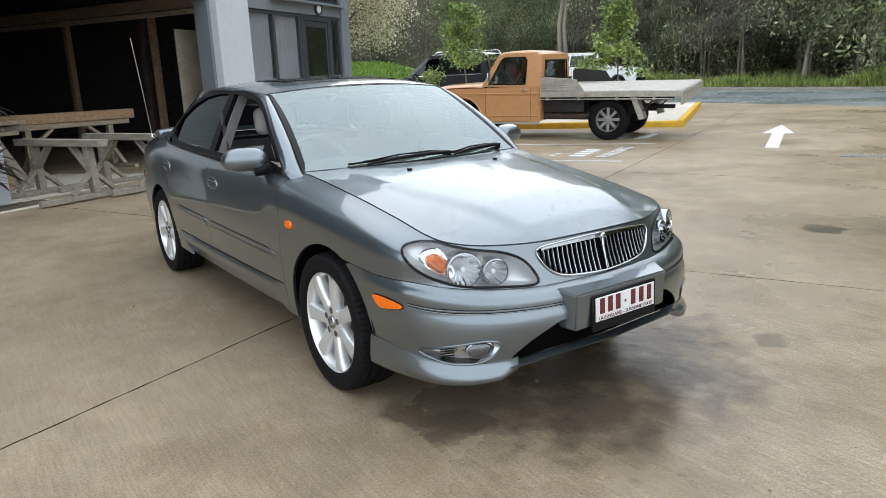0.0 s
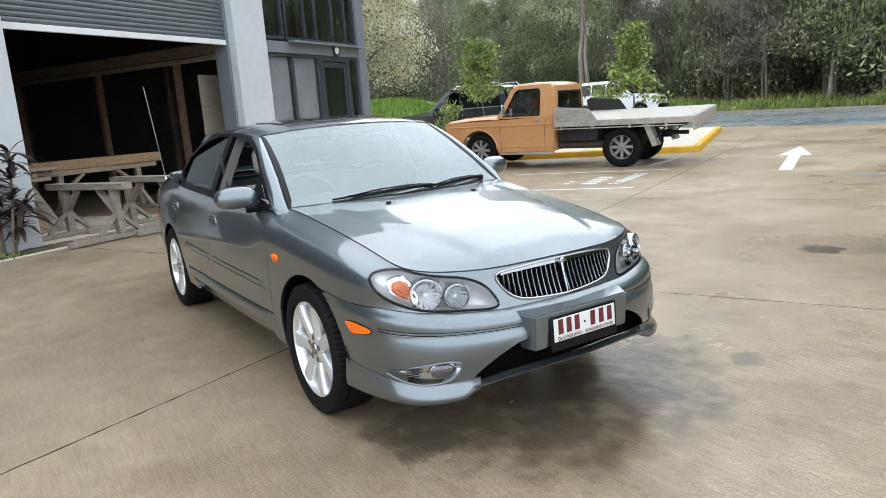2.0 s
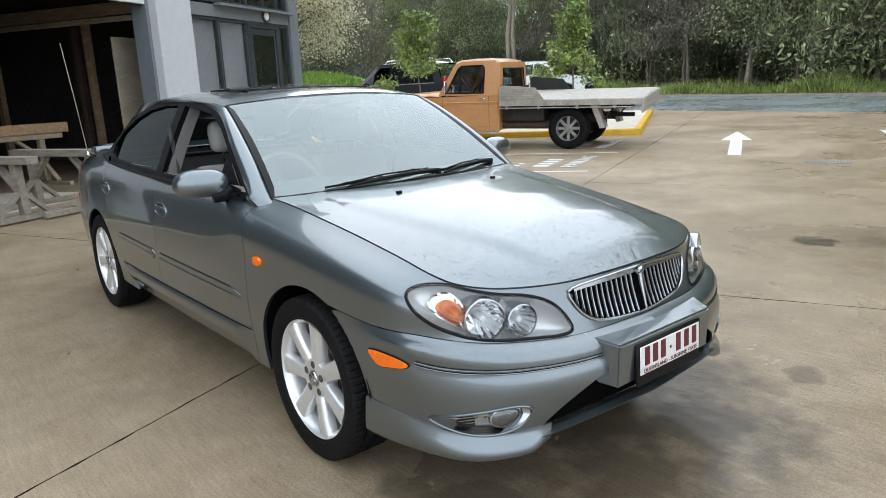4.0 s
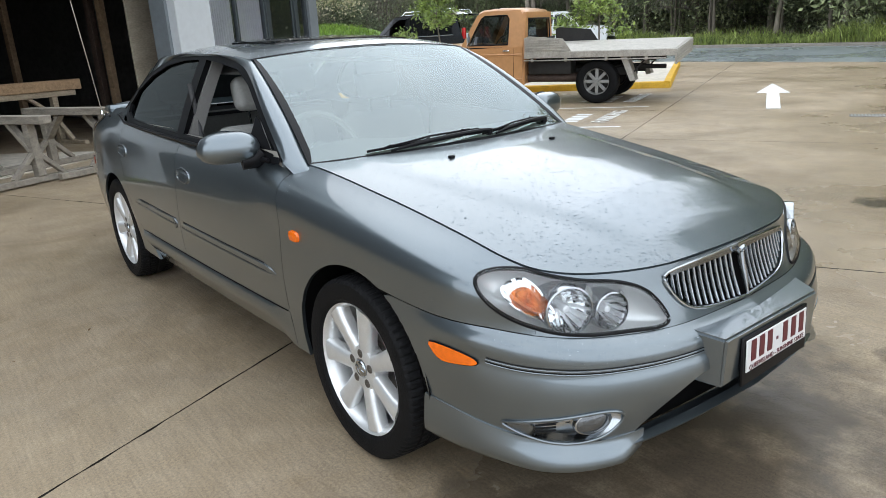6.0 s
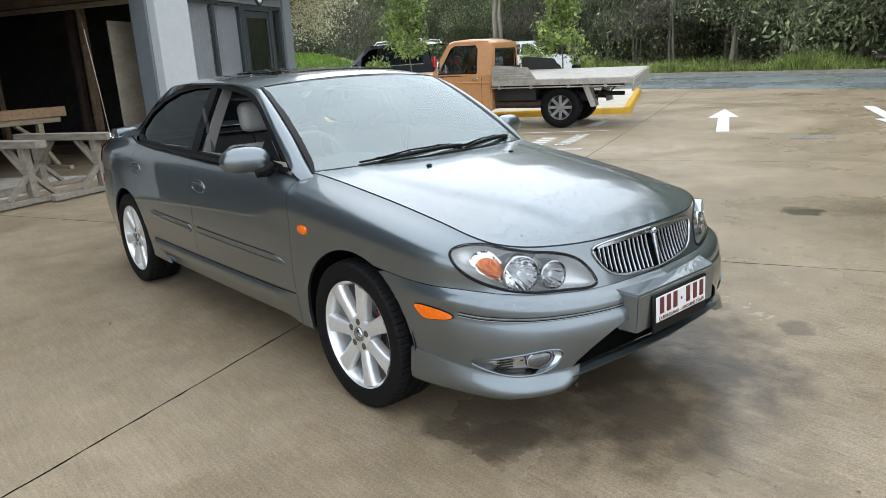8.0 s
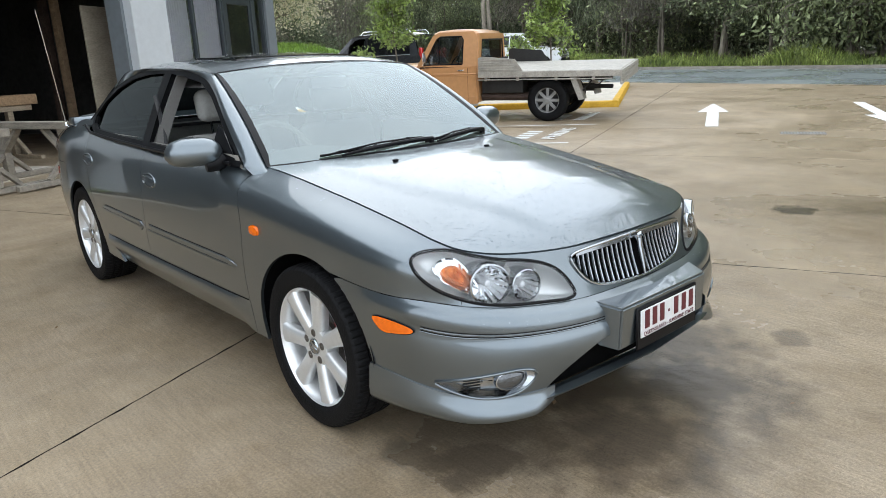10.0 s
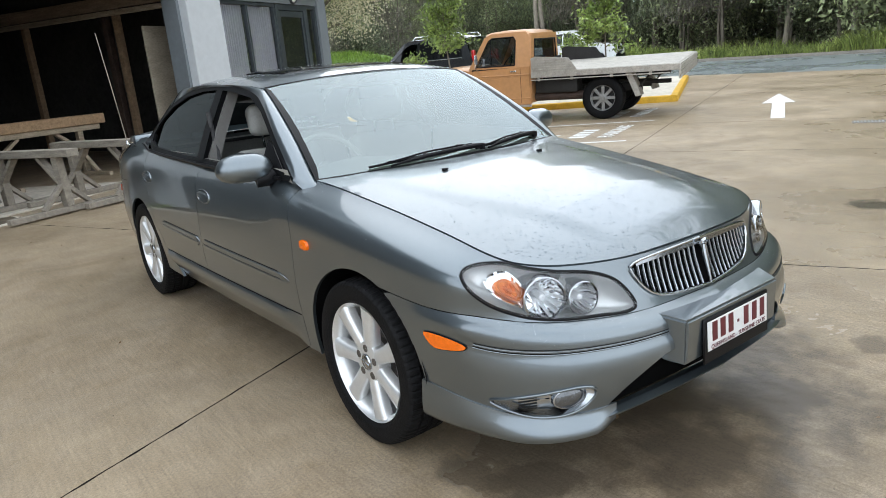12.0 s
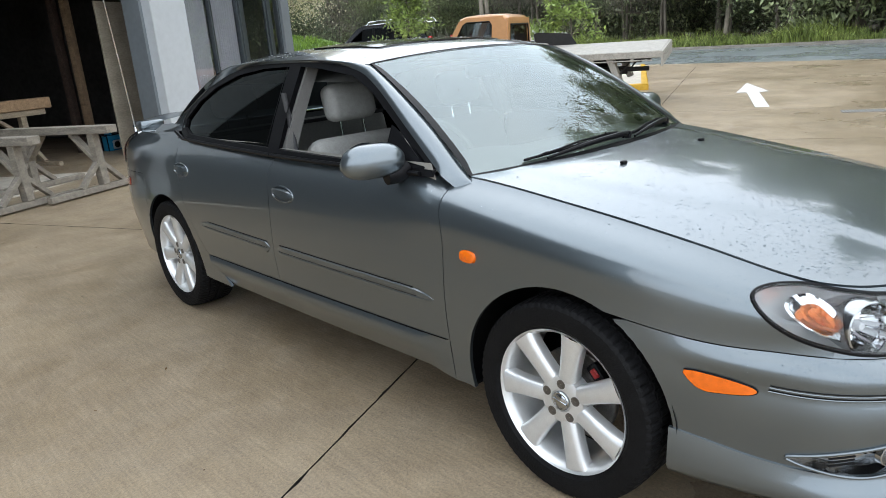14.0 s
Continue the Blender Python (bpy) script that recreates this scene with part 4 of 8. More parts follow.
# wheels
bm = bmesh.new()
prof = [(0.222, 0.050), (0.231, 0.086), (0.245, 0.097), (0.275, 0.101), (0.300, 0.098), (0.311, 0.090), (0.314, 0.080), (0.3165, 0.056), (0.317, 0.052), (0.309, 0.050), (0.309, 0.044), (0.3175, 0.042), (0.318, 0.012), (0.310, 0.010), (0.310, -0.010), (0.318, -0.012),
        (0.3175, -0.042), (0.309, -0.044), (0.309, -0.050), (0.317, -0.052), (0.317, -0.085), (0.312, -0.108), (0.300, -0.118), (0.26, -0.122), (0.222, -0.105)]
seg = 296
lathe(bm, prof, seg)
bm.verts.ensure_lookup_table()
for i, (r, h) in enumerate(prof):
    for k in range(seg):
        w = bm.verts[i * seg + k]
        if 4 <= i <= 7 or 19 <= i <= 20 or 11 <= i <= 12:
            cut = k % 4 == 0
            if cut:
                rad = math.hypot(w.co.y, w.co.z)
                f = (rad - (0.0046 if i != 4 else 0.0015)) / rad
                w.co.y, w.co.z = w.co.y * f, w.co.z * f
bmesh.ops.recalc_face_normals(bm, faces=list(bm.faces))
tyre_mesh = mesh_of(bm, "tyre", rubber, 24)
bm = bmesh.new()
lathe(bm, [(0.215, -0.09), (0.209, 0.02), (0.213, 0.062), (0.2245, 0.085), (0.2305, 0.090), (0.231, 0.080), (0.219, 0.05), (0.217, -0.09)], 72)
bmesh.ops.recalc_face_normals(bm, faces=list(bm.faces))
barrel_mesh = mesh_of(bm, "rim", alloy, 40)
bm = bmesh.new()
sect = [(0.052, 0.026, 0.072), (0.075, 0.0300, 0.076), (0.12, 0.0305, 0.080), (0.175, 0.0345, 0.084), (0.205, 0.039, 0.085), (0.221, 0.046, 0.084)]
rows = [[(h - 0.045, -w * 0.9, r), (h - 0.014, -w, r), (h - 0.003, -w * 0.80, r), (h, -w * 0.45, r), (h + 0.0015, 0, r), (h, w * 0.45, r), (h - 0.003, w * 0.80, r), (h - 0.014, w, r), (h - 0.045, w * 0.9, r)] for r, w, h in sect]
grid(bm, rows)
bmesh.ops.recalc_face_normals(bm, faces=list(bm.faces))
spoke_mesh = mesh_of(bm, "spoke", alloy, 45)
bm = bmesh.new()
lathe(bm, [(0.078, 0.02), (0.080, 0.060), (0.076, 0.072), (0.060, 0.077), (0.036, 0.077), (0.033, 0.070), (0.001, 0.070)], 40)
hub_mesh = mesh_of(bm, "hub", alloy, 40)
bm = bmesh.new()
lathe(bm, [(0.030, 0.066), (0.031, 0.078), (0.028, 0.082), (0.023, 0.0805), (0.021, 0.082), (0.001, 0.084)], 28)
add_box(bm, (0.004, 0.05, 0.007), (0.083, 0, 0), None, 0.001)
cap_mesh = mesh_of(bm, "centre_cap", dull_chrome, 40)
bm = bmesh.new()
lathe(bm, [(0.0150, 0.0765), (0.0147, 0.0780), (0.0120, 0.0784), (0.0105, 0.0776), (0.001, 0.0776)], 16)
nut_mesh = mesh_of(bm, "nut_hole", disc_steel, 40)
bm = bmesh.new()
lathe(bm, [(0.140, 0.0), (0.142, 0.006), (0.142, 0.018), (0.138, 0.022), (0.08, 0.022), (0.075, 0.035), (0.001, 0.035)], 48)
disc_mesh = mesh_of(bm, "brake_disc", disc_steel, 40)
cal_mesh = mesh_of(box((0.05, 0.045, 0.095), (0.010, 0, 0), None, 0.01, 2), "caliper", trim_black, 40)
tag_mesh = mesh_of(box((0.008, 0.022, 0.030), (0.038, 0.004, 0.018), None, 0.003, 1), "caliper_tag", caliper_red, 40)


def add_wheel(y, s, turn, label=""):
    wheel = part("wheel", bmesh.new(), alloy, sedan, label)
    wheel.data = barrel_mesh
    wheel.matrix_local = Matrix.Translation((s * 0.728, y, 0.318)) @ pose(0, 0, 0, turn) @ (Matrix.Identity(4) if s > 0 else pose(0, 0, 0, 0, 0, 180))
    def sub(name, data, m=None):
        ob = new(name, data)
        ob.parent = wheel
        if m is not None:
            ob.matrix_local = m
    sub("tyre", tyre_mesh)
    sub("hub", hub_mesh)
    sub("centre_cap", cap_mesh)
    for k in range(7):
        sub("spoke", spoke_mesh, pose(0, 0, 0, k * 360 / 7))
    for k in range(5):
        sub("nut_hole", nut_mesh, pose(0, 0, 0, k * 72 + 10) @ Matrix.Translation((0, 0, 0.055)))
    sub("brake_disc", disc_mesh, Matrix.Translation((-0.02, 0, 0)))
    sub("caliper", cal_mesh, pose(0, 0, 0, 40 + turn) @ Matrix.Translation((-0.015, 0.122, 0)))
    sub("caliper_tag", tag_mesh, pose(0, 0, 0, 40 + turn) @ Matrix.Translation((-0.015, 0.122, 0)))


for y in (0.0, 2.75):
    for s in (-1, 1):
        add_wheel(y, s, 12 if y == 0 else 3, "seven-spoke alloy wheel with road tyre")

# side details
for s in (-1, 1):
    for y, z in ((1.42, 0.812), (2.455, 0.838)):
        bm = bmesh.new()
        ring = [(0.098 * math.cos(a) * (1 if math.cos(a) > 0 else 0.85), 0.036 * math.sin(a)) for a in (2 * math.pi * k / 28 for k in range(28))]
        rows = [[flank(y + c * k, z + d * k + 0.05 * c * k, o, s) for c, d in ring] for k, o in ((1.0, -0.001), (0.97, 0.006), (0.88, 0.007), (0.82, 0.001), (0.5, -0.010), (0.05, -0.012))]
        grid(bm, rows, loop=True)
        bmesh.ops.recalc_face_normals(bm, faces=list(bm.faces))
        handle = part("door_handle", bm, paint, sedan, "body-coloured pull handle in a recess", smooth=60)
        bm = bmesh.new()
        rows = []
        for k in range(13):
            c = lerp(-0.078, 0.086, k / 12)
            e = math.sqrt(max(0.02, 1 - (2 * k / 12 - 1) ** 2))
            rows.append([flank(y + c, z + 0.010 + 0.014 * e + 0.05 * c, 0.004, s), flank(y + c, z + 0.012 * e + 0.006 + 0.05 * c, 0.016 * e + 0.003, s), flank(y + c, z - 0.008 * e + 0.05 * c, 0.015 * e + 0.003, s), flank(y + c, z - 0.013 * e + 0.05 * c, 0.0, s)])
        grid(bm, rows)
        bmesh.ops.recalc_face_normals(bm, faces=list(bm.faces))
        part("grip", bm, paint, handle, smooth=60)
    for y0, y1, z0, z1 in ((0.50, 1.52, 0.540, 0.553), (1.575, 2.30, 0.554, 0.566)):
        bm = bmesh.new()
        rows = []
        for k in range(25):
            f = k / 24
            y, z = lerp(y0, y1, f), lerp(z0, z1, f)
            e = min(1.0, math.sqrt(max(0.0, f * (y1 - y0) / (0.13 if y0 < 1 else 0.03))) + 0.1, math.sqrt(max(0.0, (1 - f) * (y1 - y0) / (0.03 if y0 < 1 else 0.13))) + 0.1)
            h = 0.026 * e
            rows.append([flank(y, z + h, 0.0, s), flank(y, z + h * 0.88, 0.007 * e, s), flank(y, z + h * 0.25, 0.0085 * e, s), flank(y, z + h * 0.14, 0.0065 * e, s), flank(y, z - h * 0.10, 0.0065 * e, s), flank(y, z - h * 0.22, 0.0085 * e, s), flank(y, z - h * 0.88, 0.007 * e, s), flank(y, z - h, 0.0, s)])
        grid(bm, rows)
        bmesh.ops.recalc_face_normals(bm, faces=list(bm.faces))
        strip_ob = part("side_moulding", bm, paint, sedan, "body-coloured rubbing strip", smooth=30)
        bm = bmesh.new()
        add_tube(bm, [flank(lerp(y0, y1, f), lerp(z0, z1, f) + 0.027, 0.0005, s) for f in (lerp(0.10 if y0 < 1 else 0.03, 0.97 if y0 < 1 else 0.86, k / 12) for k in range(13))], 0.0021, 5)
        add_tube(bm, [flank(lerp(y0, y1, f), lerp(z0, z1, f) - 0.0, 0.0062, s) for f in (lerp(0.08 if y0 < 1 else 0.03, 0.97 if y0 < 1 else 0.90, k / 12) for k in range(13))], 0.0013, 5)
        part("groove", bm, trim_black, strip_ob)
    bm = bmesh.new()
    ring = rounded([(-0.027, 0.015), (0.026, 0.018), (0.028, -0.014), (-0.025, -0.017)], 4)
    rows = [[flank(0.33 + c * k, 0.722 + d * k, o, s) for c, d in ring] for k, o in ((1.0, 0.0), (0.92, 0.010), (0.7, 0.013), (0.05, 0.014))]
    grid(bm, rows, loop=True)
    bmesh.ops.recalc_face_normals(bm, faces=list(bm.faces))
    part("indicator", bm, amber, sedan, "small amber side indicator")
    # mirror
    bm = bmesh.new()
    rows = []
    for k in range(15):
        f = k / 14
        x = lerp(0.757, 0.985, f)
        e = max(0.04, (1 - abs(2 * f - 1.02) ** 3.2)) ** 0.5
        cy = lerp(0.70, 0.745, f)
        rows.append([(s * x, cy + 0.058 * e * (1.15 if math.cos(a) < 0 else 0.55) * math.cos(a), 1.002 + 0.065 * e * (abs(math.sin(a)) ** 0.8) * (1 if math.sin(a) > 0 else -1) * (1 if math.sin(a) > 0 else 0.85)) for a in (2 * math.pi * j / 24 for j in range(24))])
    vs = grid(bm, rows, loop=True)
    bm.faces.new(vs[0])
    bm.faces.new(vs[-1][::-1])
    bmesh.ops.recalc_face_normals(bm, faces=list(bm.faces))
    mirror = part("door_mirror", bm, paint, sedan, "body-coloured door mirror", smooth=70)
    bm = bmesh.new()
    add_tube(bm, [(s * 0.835, 0.70, 0.948), (s * 0.79, 0.69, 0.952), (s * 0.755, 0.68, 0.975)], [0.030, 0.034, 0.036], 12)
    grid(bm, [[(s * (house_x(y, z) + 0.004), y, z) for y, z in row] for row in ([(0.585, 0.972), (0.70, 0.967), (0.80, 0.965)], [(0.665, 1.03), (0.73, 1.035), (0.80, 1.04)], [(0.760, 1.092), (0.78, 1.10), (0.80, 1.108)])])
    part("stalk", bm, trim_black, mirror)
    bm = bmesh.new()
    lathe(bm, [(0.001, 0.0), (0.060, 0.002), (0.063, 0.0)], 24, "y")
    bm.transform(Matrix.Translation((s * 0.878, 0.757, 1.005)) @ Matrix.Diagonal((1.5, 1, 1, 1)))
    part("mirror_glass", bm, chrome, mirror)

# wipers, washers, aerial


def on_glass(x, d, h=0.02):
    a = x / 0.64
    return ws_at(d, a, h)


for x0, x1, d0, d1, lift in ((-0.34, 0.14, 0.010, 0.050, 0.030), (0.16, 0.52, 0.018, 0.060, 0.026)):
    bm = bmesh.new()
    pts = [on_glass(lerp(x0, x1, k / 10), lerp(d0, d1, (k / 10) ** 0.8), 0.014 + 0.012 * math.sin(math.pi * k / 10)) for k in range(11)]
    add_tube(bm, pts, [0.005, 0.006, 0.007, 0.008, 0.009, 0.009, 0.010, 0.010, 0.011, 0.011, 0.010], 8)
    lathe(bm, [(0.014, -0.02), (0.014, 0.004), (0.010, 0.008), (0.001, 0.008)], 14, "z", pts[-1])
    wiper = part("wiper", bm, trim_black, sedan, "black wiper arm and blade at rest")
    bm = bmesh.new()
    mid, span = lerp(x0, x1, 0.36), (x1 - x0) * 0.54
    at_blade = lambda f: max(0.012, lerp(d0, d1, 0.36) + lift + 0.024 * f)
    add_tube(bm, [on_glass(mid + span * f, at_blade(f), 0.010) for f in (-1, -0.5, 0, 0.5, 1)], 0.0055, 6)
    add_tube(bm, [on_glass(mid + span * 0.82 * f, at_blade(f), 0.028 - 0.014 * abs(f)) for f in (-1, -0.5, 0, 0.5, 1)], 0.0042, 6)
    for f in (-0.8, -0.4, 0.4, 0.8):
        add_tube(bm, [on_glass(mid + span * f, at_blade(f), 0.008), on_glass(mid + span * f * 0.8, at_blade(f), 0.024)], 0.0035, 5)
    add_tube(bm, [pts[3], on_glass(mid, at_blade(0), 0.028)], 0.005, 6)
    part("blade", bm, trim_black, wiper)
for x in (-0.27, 0.27):
    p = bonnet_at(0.85, x / 0.68)
    part("washer_jet", box((0.024, 0.018, 0.012), (x, p.y, p.z + 0.004), None, 0.005, 2), trim_black, sedan)
bm = bmesh.new()
add_tube(bm, [(-0.668, 3.45, 0.985), (-0.668, 3.45, 1.01)], [0.013, 0.008], 10)
add_tube(bm, [(-0.668, 3.45, 1.0), (-0.725, 3.34, 1.39), (-0.782, 3.235, 1.763)], [0.0038, 0.003, 0.0024], 6)
part("aerial", bm, chrome, sedan, "long thin silver aerial, leaning")

# cabin: floor, dash, wheel, seats
bm = bmesh.new()
add_box(bm, (1.36, 2.5, 0.04), (0, 1.75, 0.34))
add_box(bm, (1.30, 0.04, 0.55), (0, 0.52, 0.62))
add_box(bm, (1.30, 0.04, 0.62), (0, 2.92, 0.66))
part("cabin_floor", bm, cabin_dark, sedan)
for s in (-1, 1):
    bm = bmesh.new()
    grid(bm, [[(s * x, y, z) for y in (0.55, 1.0, 1.54)] for x, z in ((0.70, 0.36), (0.715, 0.70), (0.742, 0.94), (0.757, 0.992))])
    grid(bm, [[(s * x, y, z) for y in (1.56, 2.0, 2.5)] for x, z in ((0.70, 0.36), (0.715, 0.70), (0.742, 0.95), (0.752, 1.005))])
    part("door_lining", bm, cabin_grey, sedan)
    bm = bmesh.new()
    grid(bm, [[(s * (house_x(y, z) - 0.03), y, z) for z in (0.97, 1.1, 1.22, 1.33)] for y in (1.50, 1.64)])
    grid(bm, [[(s * (house_x(1.50, z) - o), 1.50, z) for z in (0.97, 1.1, 1.22, 1.33)] for o in (0.03, 0.09)])
    part("pillar_lining", bm, lining_grey, sedan, "grey pillar trim")
bm = bmesh.new()
rows = []
for k in range(21):
    a = lerp(-1, 1, k / 20)
    hump = 0.03 * math.exp(-((a + 0.52) / 0.26) ** 2)
    rows.append([(a * 0.66, lerp(0.40, 0.47, a * a), 0.925), (a * 0.66, 0.58, 0.935 + hump * 0.5), (a * 0.66, 0.72, 0.945 + hump), (a * 0.66, 0.80, 0.93 + hump), (a * 0.66, 0.83, 0.86), (a * 0.66, 0.78, 0.60)])
grid(bm, rows)
bmesh.ops.recalc_face_normals(bm, faces=list(bm.faces))
part("dashboard", bm, cabin_grey, sedan)
bm = bmesh.new()
ring = [Vector((0.185 * math.cos(a), 0, 0.185 * math.sin(a))) for a in (2 * math.pi * k / 36 for k in range(37))]
add_tube(bm, ring, 0.015, 8, cap=False)
for a in (200, 340, 270):
    add_tube(bm, [(0, 0.03, 0), (0.18 * math.cos(radians(a)), 0, 0.18 * math.sin(radians(a)))], 0.014, 6)
lathe(bm, [(0.001, 0.0), (0.055, 0.005), (0.062, 0.03)], 20, "y")
bm.transform(pose(-0.36, 0.92, 0.90, -24, 0, 0))
part("steering_wheel", bm, cabin_grey, sedan)


def seat(x, y, wide, head):
    bm = bmesh.new()
    tilt = Matrix.Rotation(radians(-17), 3, "X")
    add_box(bm, (wide, 0.50, 0.16), (x, y - 0.22, 0.52), Matrix.Rotation(radians(6), 3, "X"), 0.05, 3)
    add_box(bm, (wide, 0.15, 0.56), (x, y + 0.085, 0.73), tilt, 0.065, 4)
    ob = part("seat", bm, seat_cloth, sedan, "grey cloth seat", smooth=70)
    for dx in head:
        bm = bmesh.new()
        add_box(bm, (0.265, 0.105, 0.170), (x + dx, y + 0.175, 1.150), Matrix.Rotation(radians(-12), 3, "X"), 0.045, 4)
        part("headrest", bm, seat_cloth, ob, smooth=70)
        for e in (-0.065, 0.065):
            bm = bmesh.new()
            add_tube(bm, [(x + dx + e, y + 0.150, 0.96), (x + dx + e, y + 0.175, 1.10)], 0.006, 8)
            part("headrest_post", bm, chrome, ob)


seat(-0.36, 1.36, 0.52, (0.0,))
seat(0.36, 1.36, 0.52, (0.0,))
seat(0, 2.42, 1.26, (-0.40, 0.40))
bm = bmesh.new()
add_tube(bm, [(-0.70, 1.53, 1.22), (-0.69, 1.50, 0.95), (-0.67, 1.46, 0.6)], 0.012, 6)
part("seat_belt", bm, cabin_dark, sedan)
bm = bmesh.new()
grid(bm, [[(x, y, 1.30 - 0.06 * (x / 0.6) ** 2) for x in (-0.54, -0.3, 0, 0.3, 0.54)] for y in (1.08, 1.5, 1.9, 2.28)])
part("headlining", bm, cabin_grey, sedan)
part("parcel_shelf", box((1.2, 0.5, 0.02), (0, 2.75, 0.985)), cabin_dark, sedan)
part("inner_mirror", box((0.22, 0.03, 0.06), (0, 1.0, 1.25), None, 0.012, 2), trim_black, sedan)
bm = bmesh.new()
pan = [(min(x * 0.90, 0.56 if min(abs(y), abs(y - 2.75)) < 0.42 else 0.75), 1.4 + (y - 1.4) * 0.93) for x, y in (PLAN[0:6] + [(0.8, -0.40), (0.8, 0.40), (0.8, 0.44), (0.8, 2.31), (0.8, 2.34), (0.8, 3.1)] + PLAN[12:])]
outline = pan + [(-x, y) for x, y in pan[::-1] if x > 0.001]
grid(bm, [[(x, y, z) for x, y in outline] for z in (0.285, 0.335)], loop=True)
bm.faces.new([bm.verts.new((x, y, 0.285)) for x, y in outline])
bmesh.ops.remove_doubles(bm, verts=list(bm.verts), dist=1e-5)
part("underbody", bm, trim_black, sedan)

# rain beads standing on the panels and glass
water = glass("rain_water", (0.84, 0.86, 0.88), 1.0, 0.0, 1.33)


def beads(rng, count, place, lo, hi):
    """Small flat domes of water at places that place(rng) gives with their normals."""
    verts, faces = [], []
    for _ in range(count):
        p, n = place(rng)
        n = n.normalized()
        u = n.cross(Vector((0.3, 0.9, 0.2))).normalized()
        w = n.cross(u)
        r = lo + (hi - lo) * rng.random() ** 2.2
        k = len(verts)
        sx, sy = rng.uniform(0.8, 1.25), rng.uniform(0.8, 1.25)
        for f, h in ((1.0, 0.0), (0.62, 0.22)):
            verts += [p + n * (0.0006 + r * h) + (u * math.cos(a) * sx + w * math.sin(a) * sy) * r * f for a in (k2 * math.pi / 3 for k2 in range(6))]
        verts.append(p + n * (0.0006 + r * 0.32))
        for i in range(6):
            j = (i + 1) % 6
            faces += [(k + i, k + j, k + 6 + j, k + 6 + i), (k + 6 + i, k + 6 + j, k + 12)]
    return verts, faces


def bead_part(name, seed, count, place, parent, lo=0.0008, hi=0.0027):
    data = bpy.data.meshes.new(name)
    verts, faces = beads(random.Random(seed), count, place, lo, hi)
    data.from_pydata([tuple(v) for v in verts], [], faces)
    data.materials.append(water)
    data.shade_smooth()
    ob = new(name, data)
    ob.parent = parent
    ob.visible_shadow = False
    return tagged(ob, "scattered rain beads", kind="stuff")


def on_bonnet(rng):
    f, q = rng.random(), rng.uniform(-0.97, 0.97)
    p = bonnet_at(f, q)
    return p, (bonnet_at(min(f + 0.01, 1), q) - bonnet_at(max(f - 0.01, 0), q)).cross(bonnet_at(f, q - 0.01) - bonnet_at(f, q + 0.01))


def on_roof(rng):
    f, q = rng.random(), rng.uniform(-0.97, 0.97)
    return roof_at(f, q) + Vector((0, 0, 0.007 if 0.2 < f < 0.58 and abs(q) < 0.62 else 0.0)), Vector((0.15 * q, 0, 1))


def on_front(rng):
    s, t, v = rng.choice((-1, 1)), rng.uniform(0.9, 4.6), rng.uniform(1.45, 2.0)
    p = skin(t, v, 0.0, s)
    return p, skin(t, v, 0.01, s) - p


def on_fender(rng):
    s, t, v = rng.choice((-1, 1)), rng.uniform(4.3, 9.4), 2.1 + 1.85 * rng.random() ** 0.6
    p = skin(t, v, 0.0, s)
    return p, skin(t, v, 0.01, s) - p


def on_screen(rng):
    f, q = rng.random() ** 0.6, rng.uniform(-0.96, 0.96)
    return ws_at(f, q, 0.0005), Vector((0, -0.55, 0.83))


bead_part("rain_film", 71, 9000, on_bonnet, bonnet, 0.0009, 0.0036)
bead_part("rain_film", 72, 2600, on_roof, roof, 0.0010, 0.0036)
bead_part("rain_film", 73, 900, on_front, sedan, 0.0008, 0.0026)
bead_part("rain_film", 74, 1500, on_fender, sedan, 0.0008, 0.0030)
bead_part("rain_film", 75, 420, on_screen, ws, 0.0007, 0.0022)


# ---- ground ----
def rise(x, y):
    """The yard is level round the sedan and climbs gently towards the road."""
    s = 0.75 * x + 0.66 * y
    if s < 4:
        return 0.0
    if s < 8:
        return 0.002 * (s - 4) ** 2
    return 0.016 * (min(s, 70) - 6)


